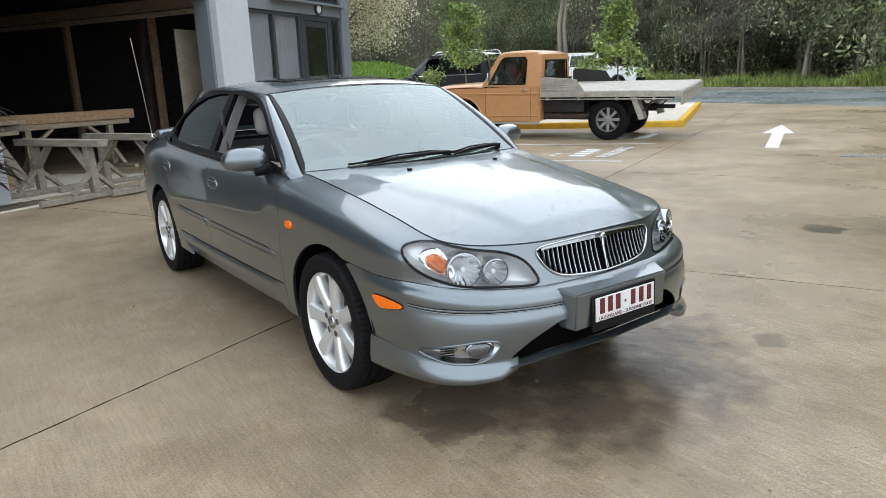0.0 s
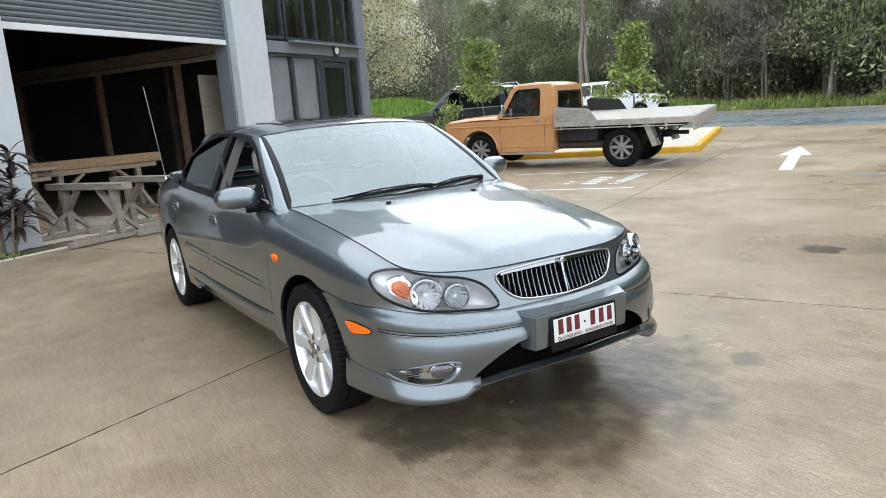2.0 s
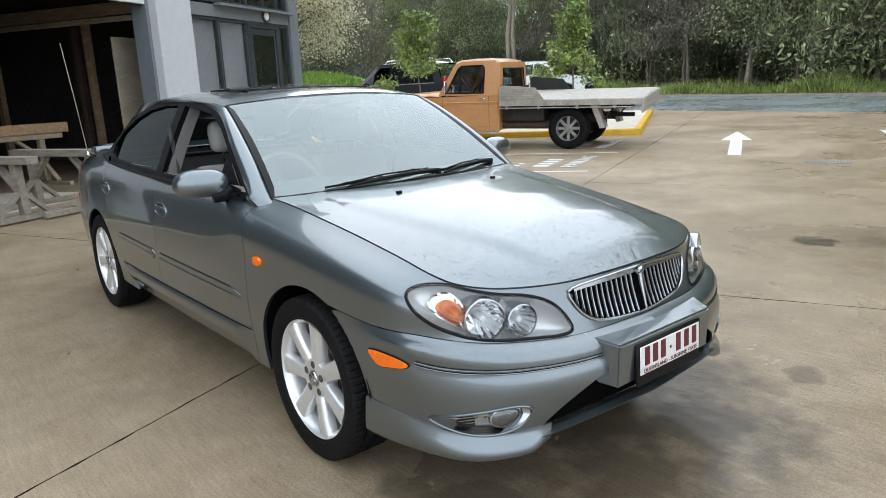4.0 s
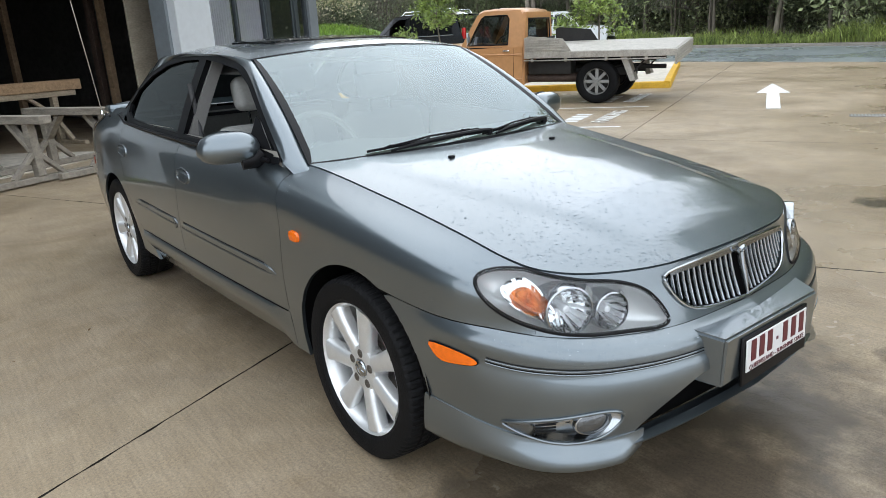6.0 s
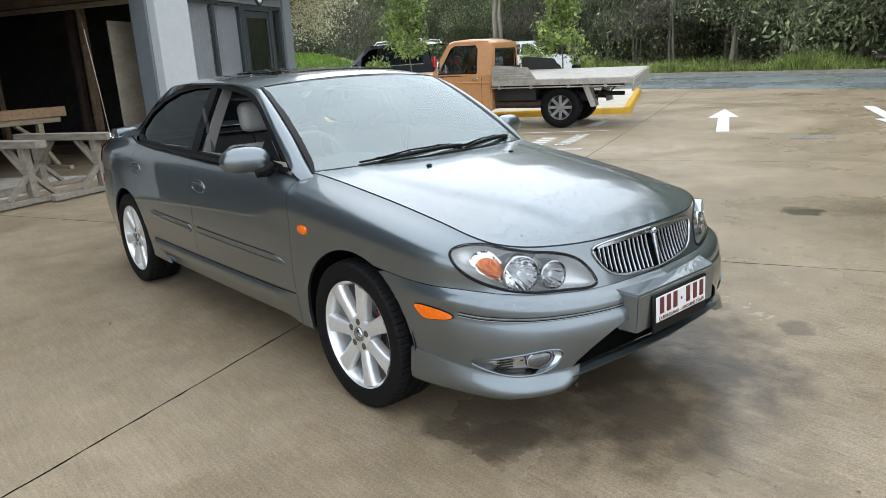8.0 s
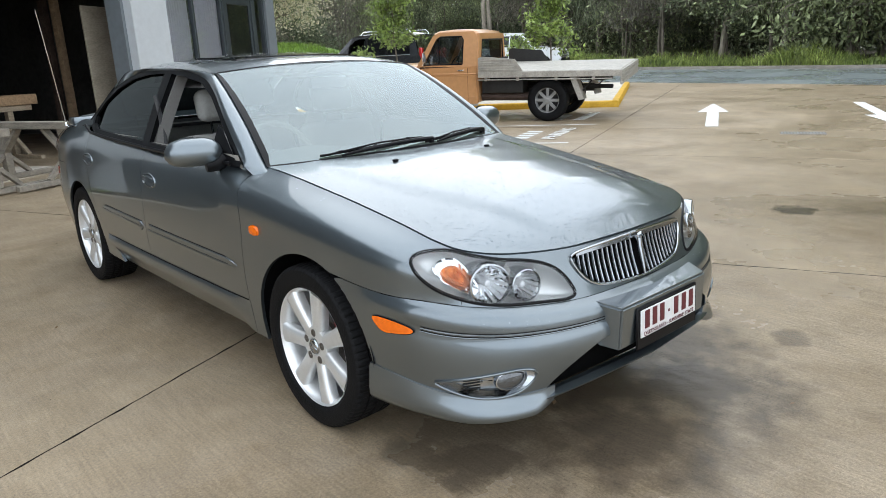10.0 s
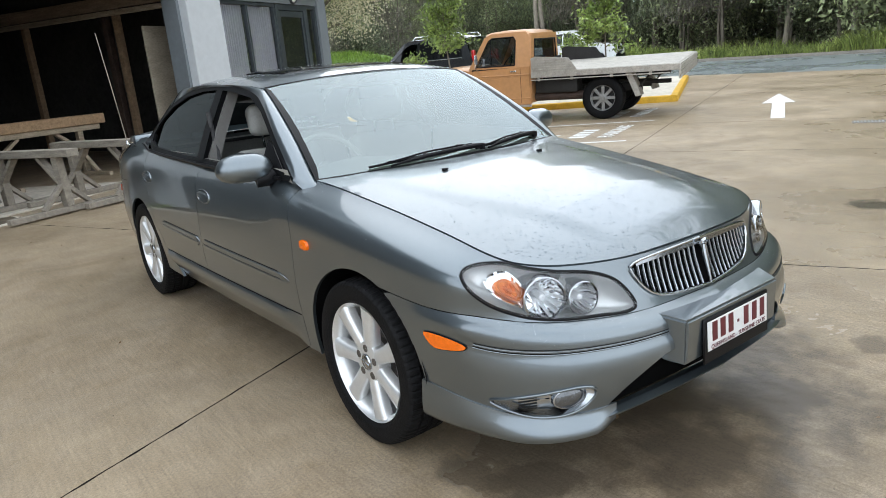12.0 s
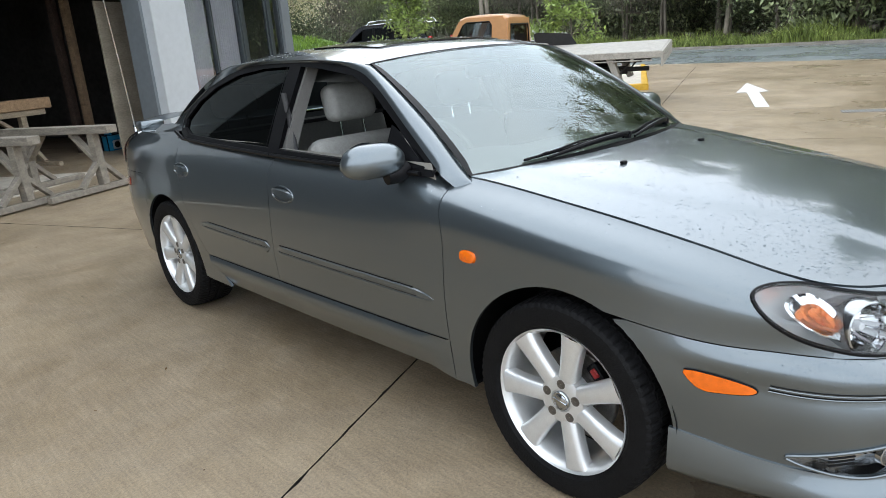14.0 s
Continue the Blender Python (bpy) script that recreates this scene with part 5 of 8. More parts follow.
def concrete_material():
    mat = material("wet_concrete", (0.290, 0.224, 0.148), 0.42, scale=0.55, vary=0.13, second=(0.336, 0.270, 0.190), coords="Object", bump=0.08, bump_scale=70, rough_vary=0.16, detail=9, spec=0.32)
    n, l = mat.node_tree.nodes, mat.node_tree.links
    p = n["Principled BSDF"]
    base = p.inputs["Base Color"].links[0].from_socket
    tc = n.new("ShaderNodeNewGeometry")
    # broom streaks across the bays
    mp = n.new("ShaderNodeMapping")
    mp.inputs["Rotation"].default_value = (0, 0, radians(-24))
    mp.inputs["Scale"].default_value = (1.3, 0.8, 1)
    l.new(tc.outputs["Position"], mp.inputs[0])
    streak = n.new("ShaderNodeTexNoise")
    streak.inputs["Scale"].default_value = 2.2
    streak.inputs["Detail"].default_value = 9
    l.new(mp.outputs[0], streak.inputs[0])
    ramp = n.new("ShaderNodeValToRGB")
    ramp.color_ramp.elements[0].position, ramp.color_ramp.elements[0].color = 0.38, (0.70, 0.70, 0.71, 1)
    ramp.color_ramp.elements[1].position, ramp.color_ramp.elements[1].color = 0.60, (1.16, 1.15, 1.13, 1)
    speck = n.new("ShaderNodeTexNoise")
    speck.inputs["Scale"].default_value = 95
    speck.inputs["Detail"].default_value = 4
    speck.inputs["Roughness"].default_value = 0.75
    l.new(tc.outputs["Position"], speck.inputs[0])
    both = n.new("ShaderNodeMath")
    both.operation = "MULTIPLY_ADD"
    both.inputs[1].default_value = 0.22
    half = n.new("ShaderNodeMath")
    half.operation = "MULTIPLY"
    half.inputs[1].default_value = 0.78
    l.new(speck.outputs[0], half.inputs[0])
    l.new(streak.outputs[0], both.inputs[0])
    l.new(half.outputs[0], both.inputs[2])
    l.new(both.outputs[0], ramp.inputs[0])
    mul = n.new("ShaderNodeMix")
    mul.data_type, mul.blend_type = "RGBA", "MULTIPLY"
    mul.inputs[0].default_value = 1.0
    l.new(base, mul.inputs[6])
    l.new(ramp.outputs[0], mul.inputs[7])
    # fine pale broom lines, broken up, and sandy grit
    fine_map = n.new("ShaderNodeMapping")
    fine_map.inputs["Rotation"].default_value = (0, 0, radians(-24))
    fine_map.inputs["Scale"].default_value = (75, 5, 1)
    l.new(tc.outputs["Position"], fine_map.inputs[0])
    broom = n.new("ShaderNodeTexNoise")
    broom.inputs["Scale"].default_value = 1.0
    broom.inputs["Detail"].default_value = 5
    broom.inputs["Roughness"].default_value = 0.65
    l.new(fine_map.outputs[0], broom.inputs[0])
    grit = n.new("ShaderNodeTexNoise")
    grit.inputs["Scale"].default_value = 240
    grit.inputs["Detail"].default_value = 2
    l.new(tc.outputs["Position"], grit.inputs[0])
    grain = n.new("ShaderNodeMath")
    grain.operation = "MULTIPLY_ADD"
    grain.inputs[1].default_value = 0.6
    l.new(grit.outputs[0], grain.inputs[0])
    l.new(broom.outputs[0], grain.inputs[2])
    grain_ramp = n.new("ShaderNodeMapRange")
    grain_ramp.inputs[1].default_value, grain_ramp.inputs[2].default_value = 0.60, 1.02
    grain_ramp.inputs[3].default_value, grain_ramp.inputs[4].default_value = 0.82, 1.18
    l.new(grain.outputs[0], grain_ramp.inputs[0])
    grained = n.new("ShaderNodeVectorMath")
    grained.operation = "SCALE"
    l.new(mul.outputs[2], grained.inputs[0])
    l.new(grain_ramp.outputs[0], grained.inputs["Scale"])
    # big blotches of damp
    damp = n.new("ShaderNodeTexNoise")
    damp.inputs["Scale"].default_value = 0.42
    damp.inputs["Detail"].default_value = 6
    damp.inputs["Roughness"].default_value = 0.6
    l.new(tc.outputs["Position"], damp.inputs[0])
    dr = n.new("ShaderNodeMapRange")
    dr.inputs[1].default_value, dr.inputs[2].default_value = 0.46, 0.66
    dr.inputs[3].default_value, dr.inputs[4].default_value = 0.0, 0.24
    l.new(damp.outputs[0], dr.inputs[0])
    wetness = dr.outputs[0]
    # oil and rust spots of their own shape, and painted shade with damp
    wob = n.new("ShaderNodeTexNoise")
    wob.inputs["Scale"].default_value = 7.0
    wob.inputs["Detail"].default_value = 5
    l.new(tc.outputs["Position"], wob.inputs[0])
    spots_and_shade = None
    # the last five, under the sedan's nose, paint its shade along with damp
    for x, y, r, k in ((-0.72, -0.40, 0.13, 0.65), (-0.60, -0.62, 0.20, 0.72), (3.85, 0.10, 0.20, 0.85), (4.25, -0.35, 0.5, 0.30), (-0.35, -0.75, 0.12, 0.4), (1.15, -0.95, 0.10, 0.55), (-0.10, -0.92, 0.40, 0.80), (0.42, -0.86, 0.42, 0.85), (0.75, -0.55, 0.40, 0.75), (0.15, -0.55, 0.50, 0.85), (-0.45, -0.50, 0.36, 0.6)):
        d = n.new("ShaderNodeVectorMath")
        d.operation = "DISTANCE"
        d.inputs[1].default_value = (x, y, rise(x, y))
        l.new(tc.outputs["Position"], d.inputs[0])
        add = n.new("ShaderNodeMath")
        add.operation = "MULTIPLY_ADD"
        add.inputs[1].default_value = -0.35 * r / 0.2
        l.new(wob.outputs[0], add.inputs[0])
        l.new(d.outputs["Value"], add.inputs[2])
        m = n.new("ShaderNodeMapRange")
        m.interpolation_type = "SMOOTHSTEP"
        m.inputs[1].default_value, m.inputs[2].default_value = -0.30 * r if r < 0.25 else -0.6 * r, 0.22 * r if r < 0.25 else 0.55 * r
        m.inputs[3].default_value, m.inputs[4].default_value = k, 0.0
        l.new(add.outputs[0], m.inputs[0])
        if spots_and_shade is None:
            spots_and_shade = m.outputs[0]
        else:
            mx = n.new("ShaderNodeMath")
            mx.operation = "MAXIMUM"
            l.new(spots_and_shade, mx.inputs[0])
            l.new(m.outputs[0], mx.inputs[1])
            spots_and_shade = mx.outputs[0]
    # pits and grit, sparse and sharp
    pits = n.new("ShaderNodeTexVoronoi")
    pits.inputs["Scale"].default_value = 55
    l.new(tc.outputs["Position"], pits.inputs[0])
    pit_pick = n.new("ShaderNodeSeparateColor")
    l.new(pits.outputs["Color"], pit_pick.inputs[0])
    pit_size = n.new("ShaderNodeMapRange")
    pit_size.inputs[1].default_value, pit_size.inputs[2].default_value = 0.86, 1.0
    pit_size.inputs[3].default_value, pit_size.inputs[4].default_value = 0.0, 0.24
    l.new(pit_pick.outputs[0], pit_size.inputs[0])
    pit = n.new("ShaderNodeMath")
    pit.operation = "LESS_THAN"
    l.new(pits.outputs["Distance"], pit.inputs[0])
    l.new(pit_size.outputs[0], pit.inputs[1])
    # tide marks: stains with a crisp edge where puddles dried
    tide = n.new("ShaderNodeTexNoise")
    tide.inputs["Scale"].default_value = 1.1
    tide.inputs["Detail"].default_value = 10
    tide.inputs["Roughness"].default_value = 0.68
    tide.inputs["Distortion"].default_value = 0.6
    l.new(tc.outputs["Position"], tide.inputs[0])
    tide_ramp = n.new("ShaderNodeValToRGB")
    el = tide_ramp.color_ramp.elements
    el[0].position, el[0].color = 0.36, (0.84, 0.83, 0.80, 1)
    el[1].position, el[1].color = 0.62, (1.07, 1.06, 1.03, 1)
    for at_, c in ((0.455, (0.94, 0.92, 0.88, 1)), (0.475, (1.02, 1.01, 1.0, 1)), (0.535, (1.0, 1.0, 1.0, 1)), (0.55, (1.05, 1.05, 1.04, 1))):
        e = el.new(at_)
        e.color = c
    l.new(tide.outputs[0], tide_ramp.inputs[0])
    tided = n.new("ShaderNodeMix")
    tided.data_type, tided.blend_type = "RGBA", "MULTIPLY"
    tided.inputs[0].default_value = 1.0
    l.new(grained.outputs[0], tided.inputs[6])
    l.new(tide_ramp.outputs[0], tided.inputs[7])
    pitted = n.new("ShaderNodeMix")
    pitted.data_type = "RGBA"
    pitted.inputs[7].default_value = (0.10, 0.078, 0.055, 1)
    pit_mix = n.new("ShaderNodeMath")
    pit_mix.operation = "MULTIPLY"
    pit_mix.inputs[1].default_value = 0.55
    l.new(pit.outputs[0], pit_mix.inputs[0])
    l.new(pit_mix.outputs[0], pitted.inputs[0])
    l.new(tided.outputs[2], pitted.inputs[6])
    # trowel ripples and pits as relief
    ripple = n.new("ShaderNodeTexNoise")
    ripple.inputs["Scale"].default_value = 9
    ripple.inputs["Detail"].default_value = 9
    ripple.inputs["Roughness"].default_value = 0.72
    ripple.inputs["Distortion"].default_value = 0.8
    l.new(mp.outputs[0], ripple.inputs[0])
    relief = n.new("ShaderNodeMath")
    relief.operation = "MULTIPLY_ADD"
    relief.inputs[1].default_value = -0.5
    l.new(pit.outputs[0], relief.inputs[0])
    l.new(ripple.outputs[0], relief.inputs[2])
    bumpy = n.new("ShaderNodeBump")
    bumpy.inputs["Strength"].default_value = 0.42
    bumpy.inputs["Distance"].default_value = 0.012
    l.new(relief.outputs[0], bumpy.inputs["Height"])
    l.new(p.inputs["Normal"].links[0].from_socket, bumpy.inputs["Normal"])
    l.new(bumpy.outputs[0], p.inputs["Normal"])
    mix1 = n.new("ShaderNodeMix")
    mix1.data_type = "RGBA"
    mix1.inputs[7].default_value = (0.212, 0.164, 0.110, 1)
    l.new(wetness, mix1.inputs[0])
    l.new(pitted.outputs[2], mix1.inputs[6])
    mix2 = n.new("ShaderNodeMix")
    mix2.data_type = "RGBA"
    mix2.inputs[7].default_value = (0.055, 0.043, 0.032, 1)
    l.new(spots_and_shade, mix2.inputs[0])
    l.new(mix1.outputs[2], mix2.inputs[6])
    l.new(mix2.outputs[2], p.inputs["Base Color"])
    rr = n.new("ShaderNodeMapRange")
    rr.inputs[1].default_value, rr.inputs[2].default_value = 0.38, 0.62
    rr.inputs[3].default_value, rr.inputs[4].default_value = 0.52, 0.30
    l.new(damp.outputs[0], rr.inputs[0])
    # the ground before the sedan and towards the drain lies wetter than the rest
    at = n.new("ShaderNodeSeparateXYZ")
    l.new(tc.outputs["Position"], at.inputs[0])
    lean = n.new("ShaderNodeMath")
    lean.operation = "MULTIPLY_ADD"
    lean.inputs[1].default_value = 0.35
    back = n.new("ShaderNodeMath")
    back.operation = "MULTIPLY"
    back.inputs[1].default_value = -1.0
    l.new(at.outputs[1], back.inputs[0])
    l.new(at.outputs[0], lean.inputs[0])
    l.new(back.outputs[0], lean.inputs[2])
    ragged = n.new("ShaderNodeMath")
    ragged.operation = "MULTIPLY_ADD"
    ragged.inputs[1].default_value = 3.4
    l.new(damp.outputs[0], ragged.inputs[0])
    l.new(lean.outputs[0], ragged.inputs[2])
    wet = n.new("ShaderNodeMapRange")
    wet.interpolation_type = "SMOOTHSTEP"
    wet.inputs[1].default_value, wet.inputs[2].default_value = 1.4, 3.2
    wet.inputs[3].default_value, wet.inputs[4].default_value = 1.0, 0.70
    l.new(ragged.outputs[0], wet.inputs[0])
    film = n.new("ShaderNodeMath")
    film.operation = "MULTIPLY"
    l.new(rr.outputs[0], film.inputs[0])
    l.new(wet.outputs[0], film.inputs[1])
    # damp spots shine, the painted shade under the nose with them
    shiny = n.new("ShaderNodeMapRange")
    shiny.inputs[3].default_value, shiny.inputs[4].default_value = 1.0, 0.45
    l.new(spots_and_shade, shiny.inputs[0])
    gloss = n.new("ShaderNodeMath")
    gloss.operation = "MULTIPLY"
    l.new(film.outputs[0], gloss.inputs[0])
    l.new(shiny.outputs[0], gloss.inputs[1])
    l.new(gloss.outputs[0], p.inputs["Roughness"])
    # soaked concrete is darker, the bays by the road are paler and drier
    soak = n.new("ShaderNodeMapRange")
    soak.inputs[1].default_value, soak.inputs[2].default_value = 0.40, 1.0
    soak.inputs[3].default_value, soak.inputs[4].default_value = 0.93, 1.04
    l.new(wet.outputs[0], soak.inputs[0])
    dry = n.new("ShaderNodeMapRange")
    dry.interpolation_type = "SMOOTHSTEP"
    dry.inputs[1].default_value, dry.inputs[2].default_value = 2.5, 8.0
    dry.inputs[3].default_value, dry.inputs[4].default_value = 0.97, 1.14
    l.new(at.outputs[0], dry.inputs[0])
    both2 = n.new("ShaderNodeMath")
    both2.operation = "MULTIPLY"
    l.new(soak.outputs[0], both2.inputs[0])
    l.new(dry.outputs[0], both2.inputs[1])
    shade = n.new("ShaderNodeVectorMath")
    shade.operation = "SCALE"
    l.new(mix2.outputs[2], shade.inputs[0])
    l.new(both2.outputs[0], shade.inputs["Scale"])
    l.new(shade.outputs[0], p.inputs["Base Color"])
    return mat


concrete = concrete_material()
soil = material("soil_and_leaf_litter", (0.085, 0.068, 0.045), 0.95, scale=0.9, vary=0.45, bump=0.4, bump_scale=9, coords="Object")
asphalt = material("wet_asphalt", (0.235, 0.262, 0.262), 0.28, scale=0.35, vary=0.16, bump=0.12, bump_scale=60, rough_vary=0.1)
white_line = material("white_road_paint", (0.72, 0.72, 0.70), 0.6, scale=6, vary=0.14, bump=0.1, bump_scale=80)
yellow_paint = material("yellow_kerb_paint", (0.62, 0.36, 0.02), 0.55, scale=5, vary=0.22, bump=0.15, bump_scale=50)
pale_concrete = material("pale_dry_concrete", (0.56, 0.51, 0.43), 0.75, scale=0.9, vary=0.2, bump=0.15, bump_scale=40)
kerb_grey = material("old_kerb", (0.22, 0.20, 0.17), 0.8, scale=3, vary=0.3, bump=0.2, bump_scale=40)
# near-black for the slab sides, putting the joints' shade into the colour
joint_dark = material("joint_shade", (0.018, 0.015, 0.012), 0.9, scale=8, vary=0.3)


def sheet(points_u, points_v, place, low=0.0):
    bm = bmesh.new()
    rows = []
    for v in points_v:
        row = []
        for u in points_u:
            x, y = place(u, v)
            row.append((x, y, rise(x, y) + low))
        rows.append(row)
    grid(bm, rows)
    bmesh.ops.recalc_face_normals(bm, faces=list(bm.faces))
    if sum(f.normal.z for f in bm.faces) < 0:
        bmesh.ops.reverse_faces(bm, faces=list(bm.faces))
    return bm


far_u = [-2000, -600, -200, -80, -40, -20, -10, -5, 0, 5, 10, 15, 19, 24, 28, 34, 40, 50, 60, 80, 120, 200, 600, 2000]
whole("ground", sheet(far_u, far_u, lambda u, v: (u, v), -0.06), soil, "dark soil and leaf litter under the trees", "ground", kind="structure", smooth=180)

A1 = radians(23.8)
E1, E2 = Vector((math.cos(A1), math.sin(A1))), Vector((-math.sin(A1), math.cos(A1)))
YARD = Vector((1.18, 1.825))


def yard(a, b):
    p = YARD + E1 * a + E2 * b
    return p.x, p.y


apron = thing("pavement", "wet tan concrete yard poured in jointed slabs", "pavement", kind="structure")
A_CUTS = [-16, -10, -5, 0, 4.7, 7.6, 12.6, 17.6, 23]
B_CUTS = [-16, -8.8, 0, 6.2, 12.4, 19]
for a0, a1 in zip(A_CUTS, A_CUTS[1:]):
    for b0, b1 in zip(B_CUTS, B_CUTS[1:]):
        bm = bmesh.new()
        fine = 70 if a0 >= -10 and a1 <= 13 and b0 >= -11 and b1 <= 13 else 6
        us = [a0 + 0.003] + [lerp(a0, a1, k / fine) for k in range(1, fine)] + [a1 - 0.003]
        ws_ = [b0 + 0.003] + [lerp(b0, b1, k / fine) for k in range(1, fine)] + [b1 - 0.003]
        rows = []
        chip = random.Random(int(a0 * 31 + b0 * 7))
        for j, b in enumerate(ws_):
            row = []
            for i, a in enumerate(us):
                # saw-cut edges are chipped
                da = chip.random() ** 3 * 0.007 * (1 if i == 0 else -1 if i == fine else 0)
                db = chip.random() ** 3 * 0.007 * (1 if j == 0 else -1 if j == fine else 0)
                x, y = yard(a + da, b + db)
                x = min(x, 19.0)
                row.append((x, y, rise(x, y)))
            rows.append(row)
        if all(abs(p[0] - 19.0) < 1e-6 for r in rows for p in r):
            bm.free()
            continue
        grid(bm, rows)
        bmesh.ops.recalc_face_normals(bm, faces=list(bm.faces))
        if sum(f.normal.z for f in bm.faces) < 0:
            bmesh.ops.reverse_faces(bm, faces=list(bm.faces))
        rim = [e for e in bm.edges if e.is_boundary]
        made = bmesh.ops.extrude_edge_only(bm, edges=rim)
        for w in made["geom"]:
            if isinstance(w, bmesh.types.BMVert):
                w.co.z -= 0.05
            elif isinstance(w, bmesh.types.BMFace):
                w.material_index = 1
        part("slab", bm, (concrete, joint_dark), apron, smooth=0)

whole("road", sheet([19.0, 21, 23.5, 26, 28.0], [-90, -60, -40, -20, -10, 0, 5, 10, 15, 20, 30, 40, 60, 90, 130], lambda u, v: (u, v), -0.035), asphalt, "wet blue-grey asphalt road", "road", kind="structure", smooth=180)
bm = bmesh.new()
prof = [(28.0, -0.04), (28.02, 0.06), (28.06, 0.09), (28.20, 0.09), (28.22, -0.05)]
grid(bm, [[(x, y, rise(x, y) + h) for x, h in prof] for y in range(-90, 131, 5)])
bmesh.ops.recalc_face_normals(bm, faces=list(bm.faces))
whole("kerb", bm, kerb_grey, "low dirty concrete kerb along the road", "kerb", kind="structure")


def painted(name, polys, label, group="", at_z=0.005):
    """Flat paint on the yard."""
    bm = bmesh.new()
    for poly in polys:
        bm.faces.new([bm.verts.new((x, y, rise(x, y) + at_z)) for x, y in poly])
    bmesh.ops.recalc_face_normals(bm, faces=list(bm.faces))
    for f in list(bm.faces):
        if f.normal.z < 0:
            f.normal_flip()
    return whole(name, bm, white_line, label, "road marking", group, smooth=0)


def arrow(tip, tail, head_back, half_head, half_stem, label):
    tip, tail = Vector(tip), Vector(tail)
    d = (tip - tail).normalized()
    n = Vector((-d.y, d.x))
    neck = tip - d * head_back
    stem = [tail - n * half_stem, neck - n * half_stem, neck + n * half_stem, tail + n * half_stem]
    head = [neck - n * half_head, tip, neck + n * half_head]
    painted("road_arrow", [stem, head], label, "painted arrows")


arrow((12.82, 5.44), (9.03, 3.52), 1.9, 0.29, 0.105, "white painted arrow pointing towards the road")
arrow((10.1, 0.95), (14.0, 2.92), 1.9, 0.29, 0.105, "white painted arrow pointing away from the road")


def strip(a, b, w):
    a, b = Vector(a), Vector(b)
    n = Vector((-(b - a).y, (b - a).x)).normalized() * w / 2
    return [a - n, b - n, b + n, a + n]


painted("bay_line", [strip((8.47, 5.42), (6.62, 7.97), 0.085)], "white painted parking bay line", "bay lines")
painted("bay_line", [strip((6.33, 4.39), (4.85, 6.45), 0.085)], "white painted parking bay line", "bay lines")

T_A = A1
for bx, by in ((6.50, 4.80), (8.88, 6.00)):
    for words, off, wide in (("PARKING", 0.0, 0.0), (None, 0.46, 1.0), (None, 0.95, 0.5)):
        px, py = bx - off * 0.397, by + off * 0.918
        if words:
            cu = bpy.data.curves.new("bay_word", "FONT")
            cu.body, cu.size, cu.extrude = words, 0.34, 0.002
            cu.space_character = 1.05
            ob = new("bay_word", cu)
            ob.matrix_world = pose(px, py, rise(px + 0.5, py + 0.3) + 0.007, -0.6, -0.6, 23.4)
            cu.materials.append(white_line)
            tagged(ob, "white stencilled word in a parking bay", "road marking", "bay words")
        else:
            polys = []
            for k in range(4 if wide == 1 else 2):
                a = 0.06 + 0.26 * k
                q = Vector((px, py)) + Vector((math.cos(T_A), math.sin(T_A))) * a
                u, w = Vector((math.cos(T_A), math.sin(T_A))) * (0.18 if wide == 1 else 0.12), Vector((-math.sin(T_A), math.cos(T_A))) * (0.26 if wide == 1 else 0.10)
                polys.append([q, q + u, q + u + w, q + w])
            for poly in polys:
                painted("bay_word", [poly], "white worn stencilled letter block in a parking bay", "bay words")

# drain grate
drain = thing("drain_grate", "dark steel drain grate set in the concrete", "drain", at=pose(8.86, 2.0, rise(8.86, 2.0), 0, 0, -66))
part("tray", box((0.62, 0.26, 0.02), (0, 0, -0.004)), kerb_grey, drain)
steel_grey = material("galvanised_steel", (0.34, 0.35, 0.36), 0.45, 0.7, scale=12, vary=0.2)
for k in range(14):
    part("slat", box((0.018, 0.25, 0.014), (-0.28 + 0.043 * k, 0, 0.008), None, 0.002), steel_grey, drain)

# traffic island: kerbs and bed
KC, KF, KL = Vector((11.44, 6.97)), Vector((17.4, 10.6)), Vector((6.4, 13.75))
island = thing("traffic_island", "pale concrete island with a yellow painted kerb", "traffic island", kind="structure")


def kerb_run(a, b, inner):
    bm = bmesh.new()
    d = (b - a).normalized()
    n = Vector((-d.y, d.x)) * inner
    rows = []
    for k in range(13):
        p = a.lerp(b, k / 12)
        row = []
        for o, h in ((0.0, -0.05), (0.0, 0.09), (0.02, 0.13), (0.05, 0.14), (0.15, 0.14), (0.15, 0.0)):
            q = p + n * o
            row.append((q.x, q.y, rise(q.x, q.y) + h))
        rows.append(row)
    vs = grid(bm, rows)
    bm.faces.new(vs[0])
    bm.faces.new(vs[-1][::-1])
    bmesh.ops.recalc_face_normals(bm, faces=list(bm.faces))
    part("kerb", bm, yellow_paint, island, "yellow painted concrete kerb", smooth=30)


kerb_run(KC, KF, 1)
kerb_run(KC, KL, -1)
bm = bmesh.new()
back = KF + (KL - KC)
grid(bm, [[((q := (KC.lerp(KF, u)) + (KL - KC) * v).x, q.y, rise(q.x, q.y) + 0.132) for u in (0.012, 0.25, 0.5, 0.75, 1)] for v in (0.01, 0.25, 0.5, 0.75, 1)])
bmesh.ops.recalc_face_normals(bm, faces=list(bm.faces))
part("bed", bm, pale_concrete, island, "pale dry concrete infill", smooth=180)


# ---- building ----
F0 = Vector((-1.56, 7.72, 0))
F1, F2 = Vector((0.866, 0.5, 0)), Vector((-0.5, 0.866, 0))
FACE = Matrix(((0.866, -0.5, 0, F0.x), (0.5, 0.866, 0, F0.y), (0, 0, 1, 0), (0, 0, 0, 1)))


